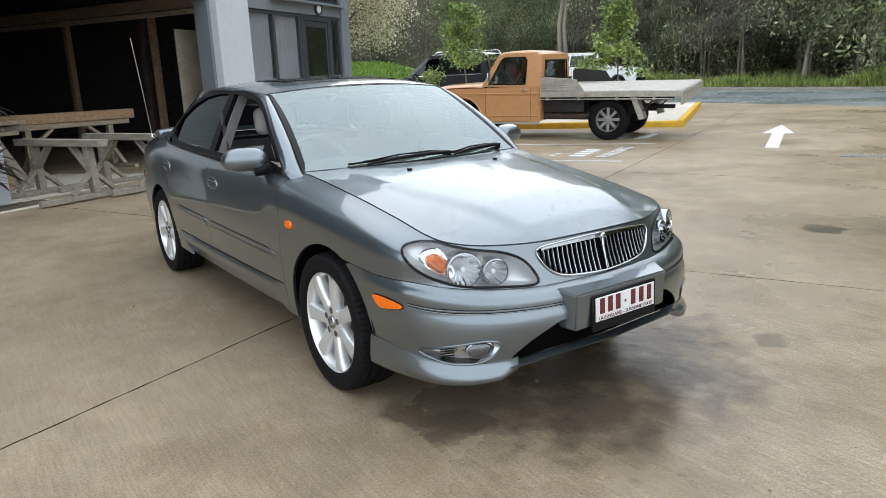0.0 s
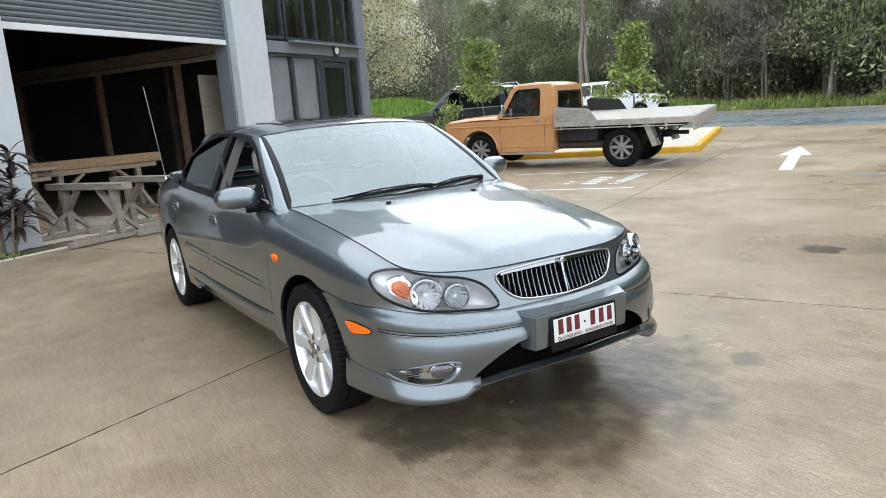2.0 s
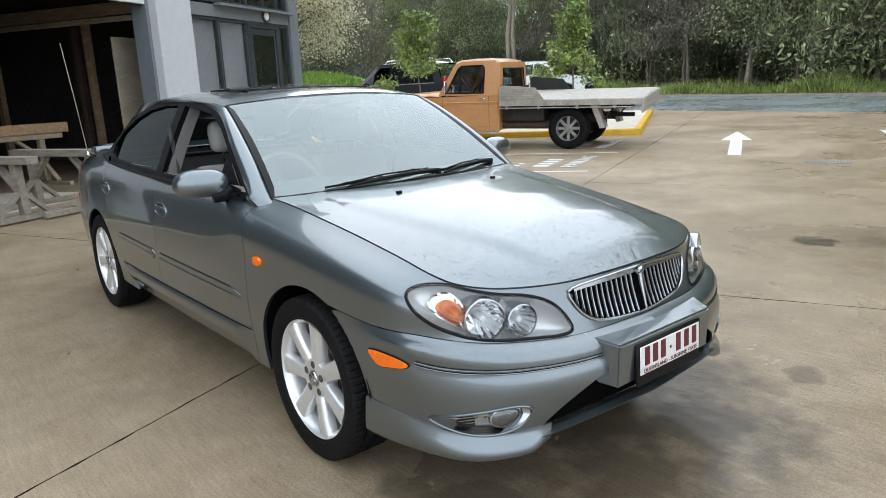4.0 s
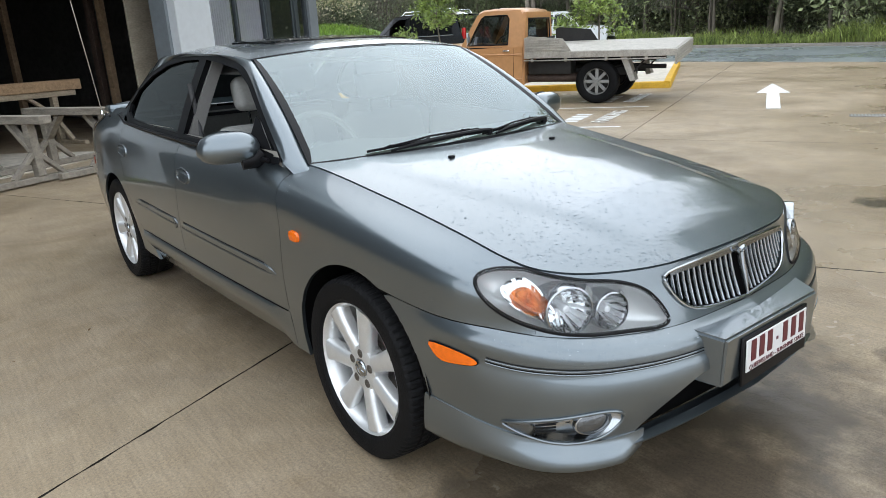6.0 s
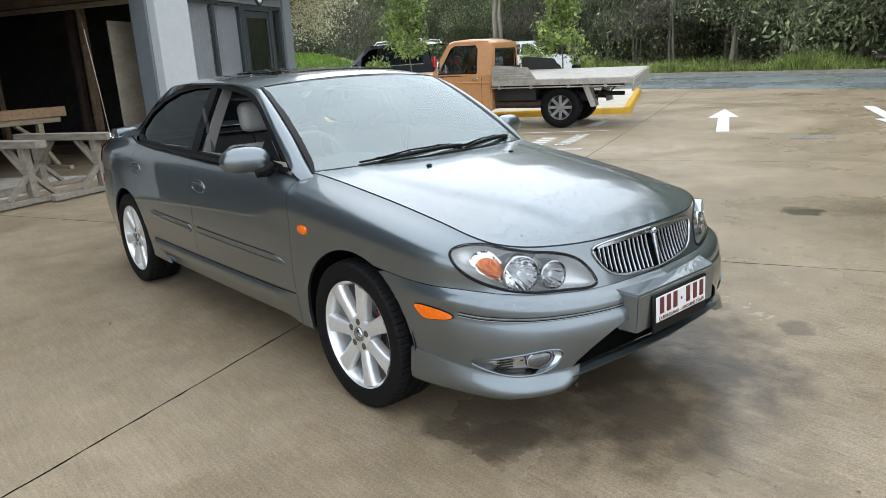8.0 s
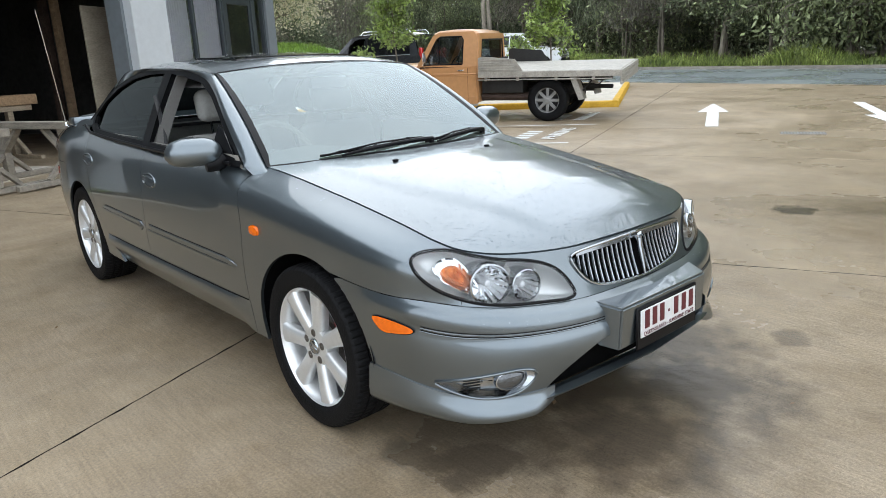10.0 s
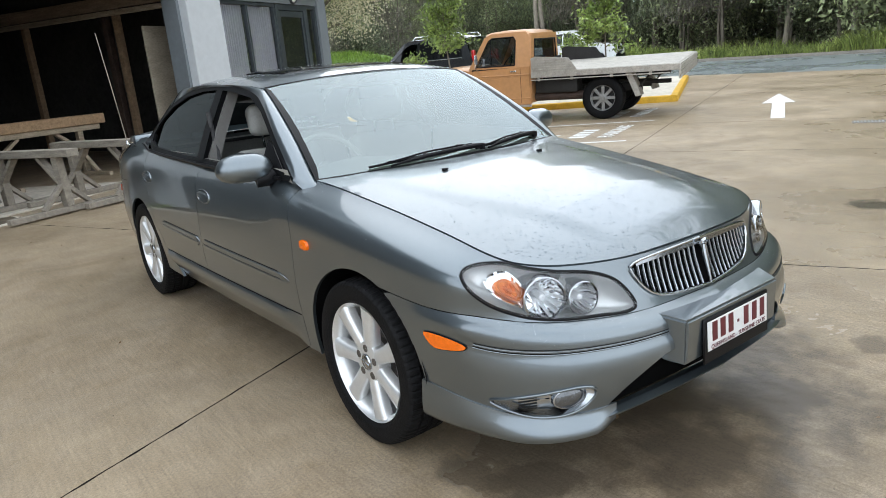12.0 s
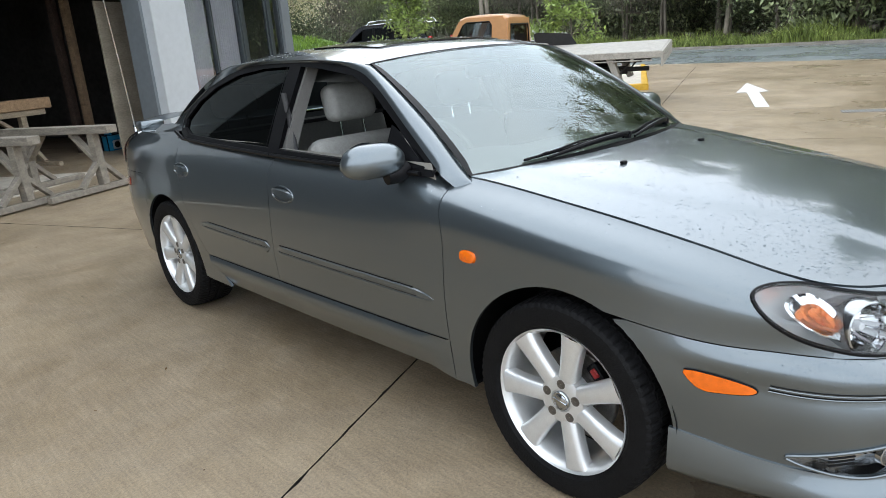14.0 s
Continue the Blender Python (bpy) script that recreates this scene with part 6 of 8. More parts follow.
def fac(s, depth, z):
    p = F0 + F1 * s + F2 * depth
    return Vector((p.x, p.y, z))


def fbox(s0, s1, d0, d1, z0, z1, bevel=0.0):
    return box((s1 - s0, d1 - d0, z1 - z0), ((s0 + s1) / 2, (d0 + d1) / 2, (z0 + z1) / 2), None, bevel)


panel_light = material("light_grey_tilt_panel", (0.50, 0.53, 0.55), 0.62, scale=1.2, vary=0.05, bump=0.08, bump_scale=70)
panel_grey = material("mid_grey_cladding", (0.155, 0.175, 0.19), 0.55, scale=1.5, vary=0.08, bump=0.05, bump_scale=60)
screen_wall = material("charcoal_cladding", (0.034, 0.039, 0.043), 0.5, scale=1.5, vary=0.1, bump=0.05, bump_scale=60)
frame_dark = material("charcoal_window_frame", (0.045, 0.055, 0.062), 0.4, 0.3, scale=10, vary=0.15)
slat_grey = material("roller_door_steel", (0.120, 0.140, 0.156), 0.45, 0.35, scale=3, vary=0.1)
white_rail = material("white_bottom_rail", (0.66, 0.68, 0.68), 0.45, scale=6, vary=0.1)
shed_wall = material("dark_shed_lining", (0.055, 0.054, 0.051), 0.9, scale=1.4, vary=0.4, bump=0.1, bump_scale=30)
old_wood = material("weathered_timber", (0.32, 0.26, 0.185), 0.85, scale=4, vary=0.4, bump=0.35, bump_scale=35, stretch=(6, 1, 6))
grey_wood = material("grey_bleached_timber", (0.25, 0.222, 0.182), 0.88, scale=4, vary=0.35, bump=0.35, bump_scale=35, stretch=(5, 1, 5))
brown_wood = material("raw_brown_timber", (0.36, 0.235, 0.135), 0.8, scale=3, vary=0.4, bump=0.3, bump_scale=30, stretch=(6, 1, 6))
plywood = material("old_plywood", (0.33, 0.285, 0.22), 0.8, scale=2.2, vary=0.22, bump=0.1, bump_scale=25, stretch=(1, 1, 3))
dirty_steel = material("rusty_dark_steel", (0.08, 0.055, 0.045), 0.7, 0.4, scale=6, vary=0.4)
curtain_cloth = material("pale_sheer_curtain", (0.86, 0.86, 0.90), 0.9, scale=4, vary=0.08)
window_glass = glass("office_glass", (0.92, 0.93, 0.96), 1.0, 0.0, 2.3)

TOPZ = 8.8


def setting(name, bm, mat, label, category="wall"):
    return whole(name, bm, mat, label, category, kind="structure", at=FACE)


setting("wall_column", fbox(-1.15, 0.02, -0.02, 0.5, 0, TOPZ, 0.012), panel_light, "smooth light grey precast wall pier", "wall")
# not in view; a dark wall added to hold back light from the west
setting("wall_west_screen", fbox(-7.2, -1.15, 0.03, 0.4, 0, TOPZ), screen_wall, "charcoal clad wall out of view, added to cut light from the west")
setting("wall_pier", fbox(4.2, 5.06, -0.03, 0.42, 0, TOPZ, 0.012), panel_light, "smooth light grey precast wall pier", "wall")
setting("wall_reveal", fbox(4.135, 4.2, 0.12, 0.42, 0, TOPZ), panel_grey, "grey door reveal")
bm = fbox(0.02, 4.135, 0.34, 0.44, 3.9, TOPZ)
setting("wall_lintel", bm, panel_grey, "grey cladding over the roller door")

# roller door, most of the way up
door = thing("roller_door", "grey corrugated steel roller door, raised", "door", kind="structure", at=FACE)
for k in range(14):
    bm = bmesh.new()
    z = 2.96 + k * 0.075
    grid(bm, [[(s, 0.16 + d, z + h) for d, h in ((0.0, 0.0), (-0.008, 0.006), (-0.011, 0.032), (-0.008, 0.062), (0.0, 0.068), (0.006, 0.0745))] for s in (0.02, 1.4, 2.8, 4.14)])
    bmesh.ops.recalc_face_normals(bm, faces=list(bm.faces))
    part("slat", bm, slat_grey, door, smooth=50)
part("bottom_rail", fbox(0.02, 4.14, 0.13, 0.19, 2.865, 2.955, 0.006), white_rail, door, "white bottom rail")
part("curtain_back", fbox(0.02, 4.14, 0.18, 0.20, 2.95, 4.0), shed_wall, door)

# office front
setting("wall_front", fbox(5.06, 8.75, 0.14, 0.34, 2.80, 3.02), panel_grey, "grey clad office wall")
setting("wall_front_head", fbox(5.06, 8.75, 0.14, 0.34, 4.75, TOPZ), panel_grey, "grey clad office wall")
setting("wall_front_end", fbox(8.42, 8.75, 0.10, 0.40, 0, TOPZ, 0.01), panel_grey, "grey corner post of the office")
setting("wall_front_low", fbox(5.06, 6.92, 0.14, 0.34, 0, 0.22), panel_grey, "grey plinth below the office windows")
setting("wall_east", fbox(8.55, 8.75, 0.40, 9.0, 0, TOPZ), panel_grey, "grey end wall")
bm = fbox(5.9, 8.45, -0.02, 0.14, 3.00, 3.045, 0.004)
setting("ledge", bm, panel_grey, "thin projecting metal ledge", "trim")


def sheet_pane(s0, s1, depth, z0, z1):
    return_bm = bmesh.new()
    grid(return_bm, [[(s0, depth, z0), (s1, depth, z0)], [(s0, depth, z1), (s1, depth, z1)]])
    return return_bm


def window(name, s0, s1, z0, z1, label, panes, depth=0.16, bar=0.055):
    w = thing(name, label, "window", kind="structure", at=FACE)
    part("window_frame", fbox(s0, s1, depth, depth + 0.09, z1 - bar, z1, 0.004), frame_dark, w)
    part("window_frame", fbox(s0, s1, depth, depth + 0.09, z0, z0 + bar, 0.004), frame_dark, w)
    stops = [s0] + list(panes) + [s1]
    for s in stops:
        c = min(max(s, s0 + bar / 2), s1 - bar / 2)
        part("window_frame", fbox(c - bar / 2, c + bar / 2, depth - 0.002, depth + 0.092, z0 + bar, z1 - bar, 0.004), frame_dark, w)
    for a, b in zip(stops, stops[1:]):
        pane = part("pane", sheet_pane(a + bar / 2, b - bar / 2, depth + 0.04, z0 + bar, z1 - bar), window_glass, w)
        pane.visible_shadow = False
    return w


window("window_1", 5.08, 6.92, 0.22, 2.79, "fixed charcoal framed office window with a sheer curtain", (6.02,))
window("window_2", 5.08, 5.84, 3.06, 4.75, "upper charcoal framed office window", ())
window("window_3", 5.90, 8.42, 3.06, 4.75, "upper sliding charcoal framed windows", (6.55, 6.95, 7.55, 8.05))
window("window_4", 8.02, 8.42, 0.02, 2.79, "narrow charcoal framed sidelight", ())
d1 = thing("door_1", "charcoal framed glass office door, shut", "door", kind="structure", at=FACE)
for s0, s1, z0, z1 in ((6.93, 7.02, 0.02, 2.79), (7.93, 8.01, 0.02, 2.79), (7.02, 7.93, 2.68, 2.79), (7.02, 7.93, 0.02, 0.14)):
    part("door_frame", fbox(s0, s1, 0.15, 0.24, z0, z1, 0.004), frame_dark, d1)
for s0, s1, z0, z1 in ((7.03, 7.10, 0.15, 2.67), (7.86, 7.92, 0.15, 2.67), (7.10, 7.86, 2.55, 2.67), (7.10, 7.86, 0.15, 0.30)):
    part("leaf_frame", fbox(s0, s1, 0.17, 0.215, z0, z1, 0.004), frame_dark, d1)
pane = part("pane", sheet_pane(7.10, 7.86, 0.19, 0.30, 2.55), window_glass, d1)
pane.visible_shadow = False
bm = bmesh.new()
add_tube(bm, [(7.14, 0.15, 0.95), (7.14, 0.12, 0.96), (7.14, 0.12, 1.24), (7.14, 0.15, 1.25)], 0.012, 8)
part("door_handle", bm, steel_grey, d1)
for s0, s1, fold in ((5.12, 5.98, 13), (6.06, 6.89, 12)):
    bm = bmesh.new()
    cols = []
    n = fold * 8
    for k in range(n + 1):
        f = k / n
        cols.append([(lerp(s0, s1, f), 0.285 + 0.028 * math.sin(f * fold * 2 * math.pi) + 0.01 * math.sin(f * 9.0 + z), z) for z in (0.24, 1.0, 1.9, 2.74)])
    grid(bm, cols)
    whole("curtain", bm, curtain_cloth, "pale pleated sheer curtain behind the office window", "curtain", "office curtains", at=FACE, smooth=180)
lamp_white_mat = material("opal_lamp_cover", (0.82, 0.83, 0.82), 0.3, scale=20, vary=0.03)
bm = bmesh.new()
lathe(bm, [(0.001, -0.07), (0.05, -0.065), (0.08, -0.045), (0.095, -0.01)], 24, "y")
bh = thing("wall_lamp", "round black bulkhead wall lamp with an opal cover, off", "lamp", at=FACE @ Matrix.Translation((7.55, 0.14, 2.925)))
part("cover", bm, lamp_white_mat, bh)
bm = bmesh.new()
lathe(bm, [(0.125, 0.0), (0.128, -0.03), (0.115, -0.05), (0.095, -0.045), (0.095, -0.01)], 24, "y")
part("housing", bm, frame_dark, bh)

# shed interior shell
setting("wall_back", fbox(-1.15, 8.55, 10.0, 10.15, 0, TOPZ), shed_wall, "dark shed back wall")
# the unseen opening in this wall is added to brighten the shed
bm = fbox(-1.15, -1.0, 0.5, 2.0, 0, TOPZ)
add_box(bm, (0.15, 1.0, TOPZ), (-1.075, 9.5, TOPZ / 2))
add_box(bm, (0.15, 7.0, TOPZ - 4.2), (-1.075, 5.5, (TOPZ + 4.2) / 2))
setting("wall_west", bm, shed_wall, "dark shed side wall with an unseen opening added to let light in")
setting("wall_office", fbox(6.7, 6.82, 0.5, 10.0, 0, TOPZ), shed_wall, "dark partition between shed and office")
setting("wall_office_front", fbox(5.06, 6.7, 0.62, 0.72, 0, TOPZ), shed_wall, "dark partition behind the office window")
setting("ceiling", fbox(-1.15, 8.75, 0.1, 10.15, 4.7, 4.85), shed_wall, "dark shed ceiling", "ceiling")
setting("roof", fbox(-1.3, 8.9, -0.05, 10.3, TOPZ, TOPZ + 0.2), panel_grey, "grey roof edge", "roof")
setting("floor", fbox(-1.0, 8.55, 0.02, 10.0, -0.05, 0.115 - 0.10), pale_concrete, "dusty concrete shed floor", "floor")


def trestle(at, turn, top_z=0.76, mat=None, label="weathered grey timber trestle with braced legs", long=1.5, span=1.14, top=1.75, group="timber trestles"):
    t = thing("trestle", label, "trestle", group, at=pose(at[0], at[1], 0.02, 0, 0, turn))
    for y in (-span / 2, span / 2):
        bm = bmesh.new()
        beam(bm, (-long / 2, y, 0.035), (long / 2, y, 0.035), 0.075, 0.07, 0.006)
        part("foot", bm, mat or grey_wood, t)
        bm = bmesh.new()
        beam(bm, (0.02, y, 0.07), (0, y * 0.98, top_z - 0.08), 0.10, 0.095, 0.006, (0, 1, 0))
        part("leg", bm, mat or grey_wood, t)
        for s in (-1, 1):
            bm = bmesh.new()
            beam(bm, (s * 0.31, y, 0.07), (s * 0.03, y, 0.33), 0.05, 0.07, 0.004, (0, 1, 0))
            part("foot_brace", bm, mat or grey_wood, t)
        bm = bmesh.new()
        beam(bm, (0, y * 0.96, top_z - 0.40), (0, y * 0.42, top_z - 0.09), 0.05, 0.09, 0.004, (1, 0, 0))
        part("brace", bm, mat or grey_wood, t)
    bm = bmesh.new()
    beam(bm, (0, -top / 2, top_z - 0.045), (0, top / 2, top_z - 0.045), 0.16, 0.09, 0.007)
    part("top_rail", bm, mat or grey_wood, t)
    return t


trestle((-0.88, 7.80), 27)
trestle((0.0, 8.06), 26)
trestle((-0.30, 11.0), 112, 0.86, old_wood, "weathered brown timber trestle carrying a heavy beam", 1.3, 1.5, 2.2)
bm = bmesh.new()
d = Vector((0.93, 0.37, 0))
c = Vector((-0.30, 11.0, 0.965))
beam(bm, c - d * 1.35, c + d * 1.2, 0.22, 0.17, 0.012)
whole("timber_beam", bm, brown_wood, "heavy rough-sawn brown timber lying on a trestle", "timber")
bm = bmesh.new()
beam(bm, c - d * 1.45 + Vector((0.1, -0.1, -0.10)), c - d * 0.95 + Vector((0.1, -0.12, -0.095)), 0.24, 0.06, 0.006)
whole("timber_offcut", bm, old_wood, "pale timber offcut resting on a trestle", "timber")
for k, (x, dep, w, h, lean) in enumerate(((0.06, 1.1, 0.14, 1.2, 0.30), (0.22, 1.3, 0.10, 1.35, 0.24), (0.12, 1.6, 0.18, 1.1, 0.34), (0.3, 1.0, 0.09, 0.95, 0.36))):
    bm = bmesh.new()
    beam(bm, fac(x + lean, dep, 0.02), fac(x - 0.02, dep + 0.1, h), w, 0.04, 0.004, (0.5, -0.8, 0))
    whole("plank", bm, (old_wood, grey_wood, brown_wood, old_wood)[k], "rough timber plank leaning against the pier", "timber", "leaning planks")
trestle((-1.95, 10.0), 30, 0.74, old_wood, "weathered brown timber trestle under a stack of boards", 1.0, 0.9, 1.2)
random.seed(19)
for k in range(9):
    bm = bmesh.new()
    z = 0.80 + 0.075 * (k // 3)
    y = 9.72 + 0.22 * (k % 3) + random.uniform(-0.04, 0.04)
    a = random.uniform(-0.08, 0.08)
    x1 = -1.12 + random.uniform(-0.3, 0.12)
    beam(bm, (x1 - 1.7, y - 0.7 - a, z), (x1, y + a, z + random.uniform(0, 0.02)), random.uniform(0.12, 0.19), 0.06, 0.005)
    whole("timber_board", bm, (old_wood, grey_wood, brown_wood)[k % 3], "rough timber board in a stack on a trestle", "timber", "stacked boards")
for k, (x, y, w, top) in enumerate(((-1.42, 9.16, 0.11, 0.92), (-1.31, 9.22, 0.10, 0.86), (-1.19, 9.18, 0.13, 0.80), (-1.52, 9.24, 0.12, 1.0))):
    bm = bmesh.new()
    beam(bm, (x, y, 0.02), (x - 0.36, y + 0.30, top), w, 0.035, 0.004, (0.3, -0.9, 0.2))
    whole("plank", bm, (brown_wood, old_wood, grey_wood, old_wood)[k], "rough timber plank leaning on the board stack", "timber", "leaning planks")
dark_wood = material("dark_stained_timber", (0.20, 0.135, 0.08), 0.85, scale=3, vary=0.4, bump=0.3, bump_scale=30, stretch=(6, 1, 6))
# racks in the dark: a long rail, posts and shelves
rack = thing("timber_rack", "tall timber storage rack in the dark shed", "rack", at=FACE)
bm = bmesh.new()
beam(bm, (4.50, 0.62, 2.90), (4.66, 9.6, 2.90), 0.07, 0.21, 0.006)
part("rail", bm, material("raw_pine_rail", (0.27, 0.205, 0.145), 0.8, scale=3, vary=0.4, bump=0.3, bump_scale=30, stretch=(6, 1, 6)), rack)
bm = bmesh.new()
beam(bm, (4.47, 0.62, 2.73), (4.63, 9.6, 2.73), 0.05, 0.09, 0.006)
part("rail", bm, old_wood, rack)
for dep in (1.9, 4.3, 7.2):
    bm = bmesh.new()
    s = lerp(4.50, 4.66, (dep - 0.62) / 8.98)
    beam(bm, (s + 0.05, dep, 0), (s + 0.05, dep, 2.84), 0.12, 0.10, 0.005, (0, 1, 0))
    part("post", bm, dark_wood, rack)
shelf = thing("shelf_rack", "dark steel and timber shelf stacked with offcuts", "rack", at=FACE)
for z, s0, s1 in ((1.15, 0.2, 3.4), (1.75, 0.2, 2.6), (0.45, 0.2, 3.6)):
    bm = bmesh.new()
    add_box(bm, (s1 - s0, 0.7, 0.09), ((s0 + s1) / 2, 6.0, z), None, 0.006)
    part("shelf_board", bm, brown_wood, shelf)
for s in (0.25, 1.9, 3.3):
    part("post", box((0.09, 0.09, 2.3), (s, 5.68, 1.15), None, 0.005), dirty_steel, shelf)
for k in range(16):
    random.seed(40 + k)
    bm = bmesh.new()
    s, z = random.uniform(0.3, 2.8), random.choice((0.52, 1.22, 1.82))
    beam(bm, (s, 5.6 + random.uniform(0, 0.3), z + random.uniform(0, 0.1)), (s + random.uniform(0.5, 1.2), 5.7 + random.uniform(0, 0.4), z + random.uniform(0, 0.12)), random.uniform(0.05, 0.14), random.uniform(0.03, 0.07), 0.004)
    whole("timber_offcut", bm, random.choice((old_wood, brown_wood, grey_wood)), "short timber offcut on a dark shelf", "timber", "shelved offcuts", at=FACE)
bm = fbox(4.22, 5.42, 1.0, 1.025, 0.015, 2.42)
whole("plywood_sheet", bm, plywood, "large worn plywood sheet standing upright in the shed", "sheet", at=FACE)
for k in range(3):
    bm = fbox(5.44 + 0.07 * k, 5.46 + 0.07 * k, 0.75, 1.35, 0.015, 2.3)
    whole("plywood_sheet", bm, (plywood, old_wood, plywood)[k], "plywood sheet standing on edge", "sheet", "sheets on edge", at=FACE)
bm = fbox(4.6, 4.72, 2.2, 2.3, 0.015, 2.9)
whole("timber_post", bm, dirty_steel, "dark stained timber post beside the plywood", "timber", at=FACE)
# blue site radio
blue_plastic = material("blue_plastic", (0.01, 0.16, 0.30), 0.45, scale=20, vary=0.15)
radio = thing("site_radio", "small blue and black site radio on the floor", "radio", at=FACE @ pose(4.82, 1.72, 0.016, 0, 0, -8))
part("body", box((0.30, 0.20, 0.26), (0, 0, 0.15), None, 0.03, 2), blue_plastic, radio)
part("front_panel", box((0.15, 0.02, 0.15), (-0.02, -0.105, 0.13), None, 0.02, 2), lamp_grey, radio)
bm = bmesh.new()
lathe(bm, [(0.055, 0.0), (0.055, -0.012), (0.04, -0.015), (0.001, -0.010)], 20, "y")
bm.transform(Matrix.Translation((-0.02, -0.115, 0.13)))
part("speaker", bm, trim_black, radio)
bm = bmesh.new()
for x in (-0.16, 0.16):
    add_tube(bm, [(x, -0.06, 0.0), (x, -0.06, 0.28), (x, 0.08, 0.30), (x, 0.08, 0.0)], 0.012, 6)
add_tube(bm, [(-0.16, 0.0, 0.29), (0.16, 0.0, 0.29)], 0.012, 6)
part("guard_frame", bm, trim_black, radio)
part("battery", box((0.09, 0.09, 0.16), (-0.06, 0.02, 0.36), None, 0.012, 2), blue_plastic, radio)

# unseen wall, added dark so that the sedan's flank reflects less light
added_wall = material("plain_added_wall", (0.035, 0.037, 0.035), 0.8, scale=0.8, vary=0.2, bump=0.1, bump_scale=20)
whole("wall_added_dark", box((0.3, 21, 9.0), (-8.0, 12.5, 4.5)), added_wall, "plain dark wall out of view, added to darken reflections in the sedan", "wall", kind="structure")


# ---- parked vehicles ----
ute_paint = material("tan_brown_paint", (0.52, 0.262, 0.108), 0.34, coat=0.6, scale=1.5, vary=0.10)
ute_cream = material("tray_aluminium", (0.42, 0.395, 0.35), 0.5, 0.35, scale=7, vary=0.28, bump=0.08, bump_scale=60)
chassis = material("chassis_black", (0.018, 0.017, 0.016), 0.7, scale=8, vary=0.4)
pale_rim = material("dusty_steel_rim", (0.30, 0.30, 0.29), 0.45, 0.5, scale=15, vary=0.2)
cab_glass = glass("cab_glass", (0.35, 0.38, 0.38))


def road_wheel(parent, x, y, r, wide, spokes, tyre_w=None):
    """A wheel with its axle along y; the outer face looks to +y or -y as y does."""
    s = 1 if y > 0 else -1
    w = part("wheel", lathe(bmesh.new(), [(r * 0.56, -wide * 0.4), (r * 0.55, wide * 0.30), (r * 0.60, wide * 0.46), (r * 0.62, wide * 0.46), (r * 0.60, wide * 0.2)], 36, "y"), pale_rim, parent)
    w.matrix_local = Matrix.Translation((x, y - s * wide / 2, r)) @ (Matrix.Identity(4) if s > 0 else pose(0, 0, 0, 0, 0, 180))
    bm = bmesh.new()
    prof = [(r * 0.60, wide * 0.46), (r * 0.70, wide * 0.55), (r * 0.86, wide * 0.56), (r * 0.955, wide * 0.50), (r * 0.99, wide * 0.40), (r, wide * 0.2), (r * 0.985, wide * 0.19), (r * 0.985, wide * 0.13), (r, wide * 0.12), (r, -wide * 0.12), (r * 0.985, -wide * 0.13), (r, -wide * 0.2), (r * 0.99, -wide * 0.4), (r * 0.9, -wide * 0.52), (r * 0.6, -wide * 0.45)]
    lathe(bm, prof, 60, "y")
    part("tyre", bm, rubber, w)
    bm = bmesh.new()
    lathe(bm, [(r * 0.22, wide * 0.30), (r * 0.20, wide * 0.38), (r * 0.10, wide * 0.40), (r * 0.09, wide * 0.48), (0.001, wide * 0.49)], 24, "y")
    part("hub", bm, pale_rim, w)
    bm = bmesh.new()
    lathe(bm, [(r * 0.55, wide * 0.05), (0.001, wide * 0.05)], 24, "y")
    part("backing", bm, chassis, w)
    for k in range(spokes):
        bm = bmesh.new()
        a = 2 * math.pi * k / spokes
        add_box(bm, (r * 0.15, wide * 0.16, r * 0.40), (0, wide * 0.30, r * 0.38), None, 0.008)
        bm.transform(Matrix.Rotation(a, 4, "Y"))
        part("spoke", bm, pale_rim, w)


def prism(poly, y0, y1, bevel=0.0):
    """A side outline of (x, z) carried from y0 to y1."""
    bm = bmesh.new()
    a = [bm.verts.new((x, y0, z)) for x, z in poly]
    b = [bm.verts.new((x, y1, z)) for x, z in poly]
    bm.faces.new(a)
    bm.faces.new(b[::-1])
    for i in range(len(poly)):
        j = (i + 1) % len(poly)
        bm.faces.new((a[i], a[j], b[j], b[i]))
    bmesh.ops.recalc_face_normals(bm, faces=list(bm.faces))
    if bevel:
        bmesh.ops.bevel(bm, geom=list(bm.edges), offset=bevel, segments=2, affect="EDGES")
    return bm


def frame_prism(outer, inner, y0, y1):
    """A side outline with an opening in it; both have as many points."""
    bm = bmesh.new()
    loops = []
    for poly, y in ((outer, y0), (inner, y0), (inner, y1), (outer, y1), (outer, y0)):
        loops.append([(x, y, z) for x, z in poly])
    grid(bm, loops, loop=True)
    bmesh.ops.remove_doubles(bm, verts=list(bm.verts), dist=1e-5)
    bmesh.ops.recalc_face_normals(bm, faces=list(bm.faces))
    return bm


def arch_poly(x0, x1, z0, z1, arches, r):
    """A side outline with round arches in its lower edge."""
    pts = [(x0, z1), (x0, z0)]
    for cx, cz in sorted(arches):
        if x0 < cx < x1:
            dz = z0 - cz
            a0 = math.pi - math.asin(dz / r)
            a1 = math.asin(dz / r)
            pts += [(cx + r * math.cos(lerp(a0, a1, k / 14)), cz + r * math.sin(lerp(a0, a1, k / 14))) for k in range(15)]
    pts += [(x1, z0), (x1, z1)]
    return pts


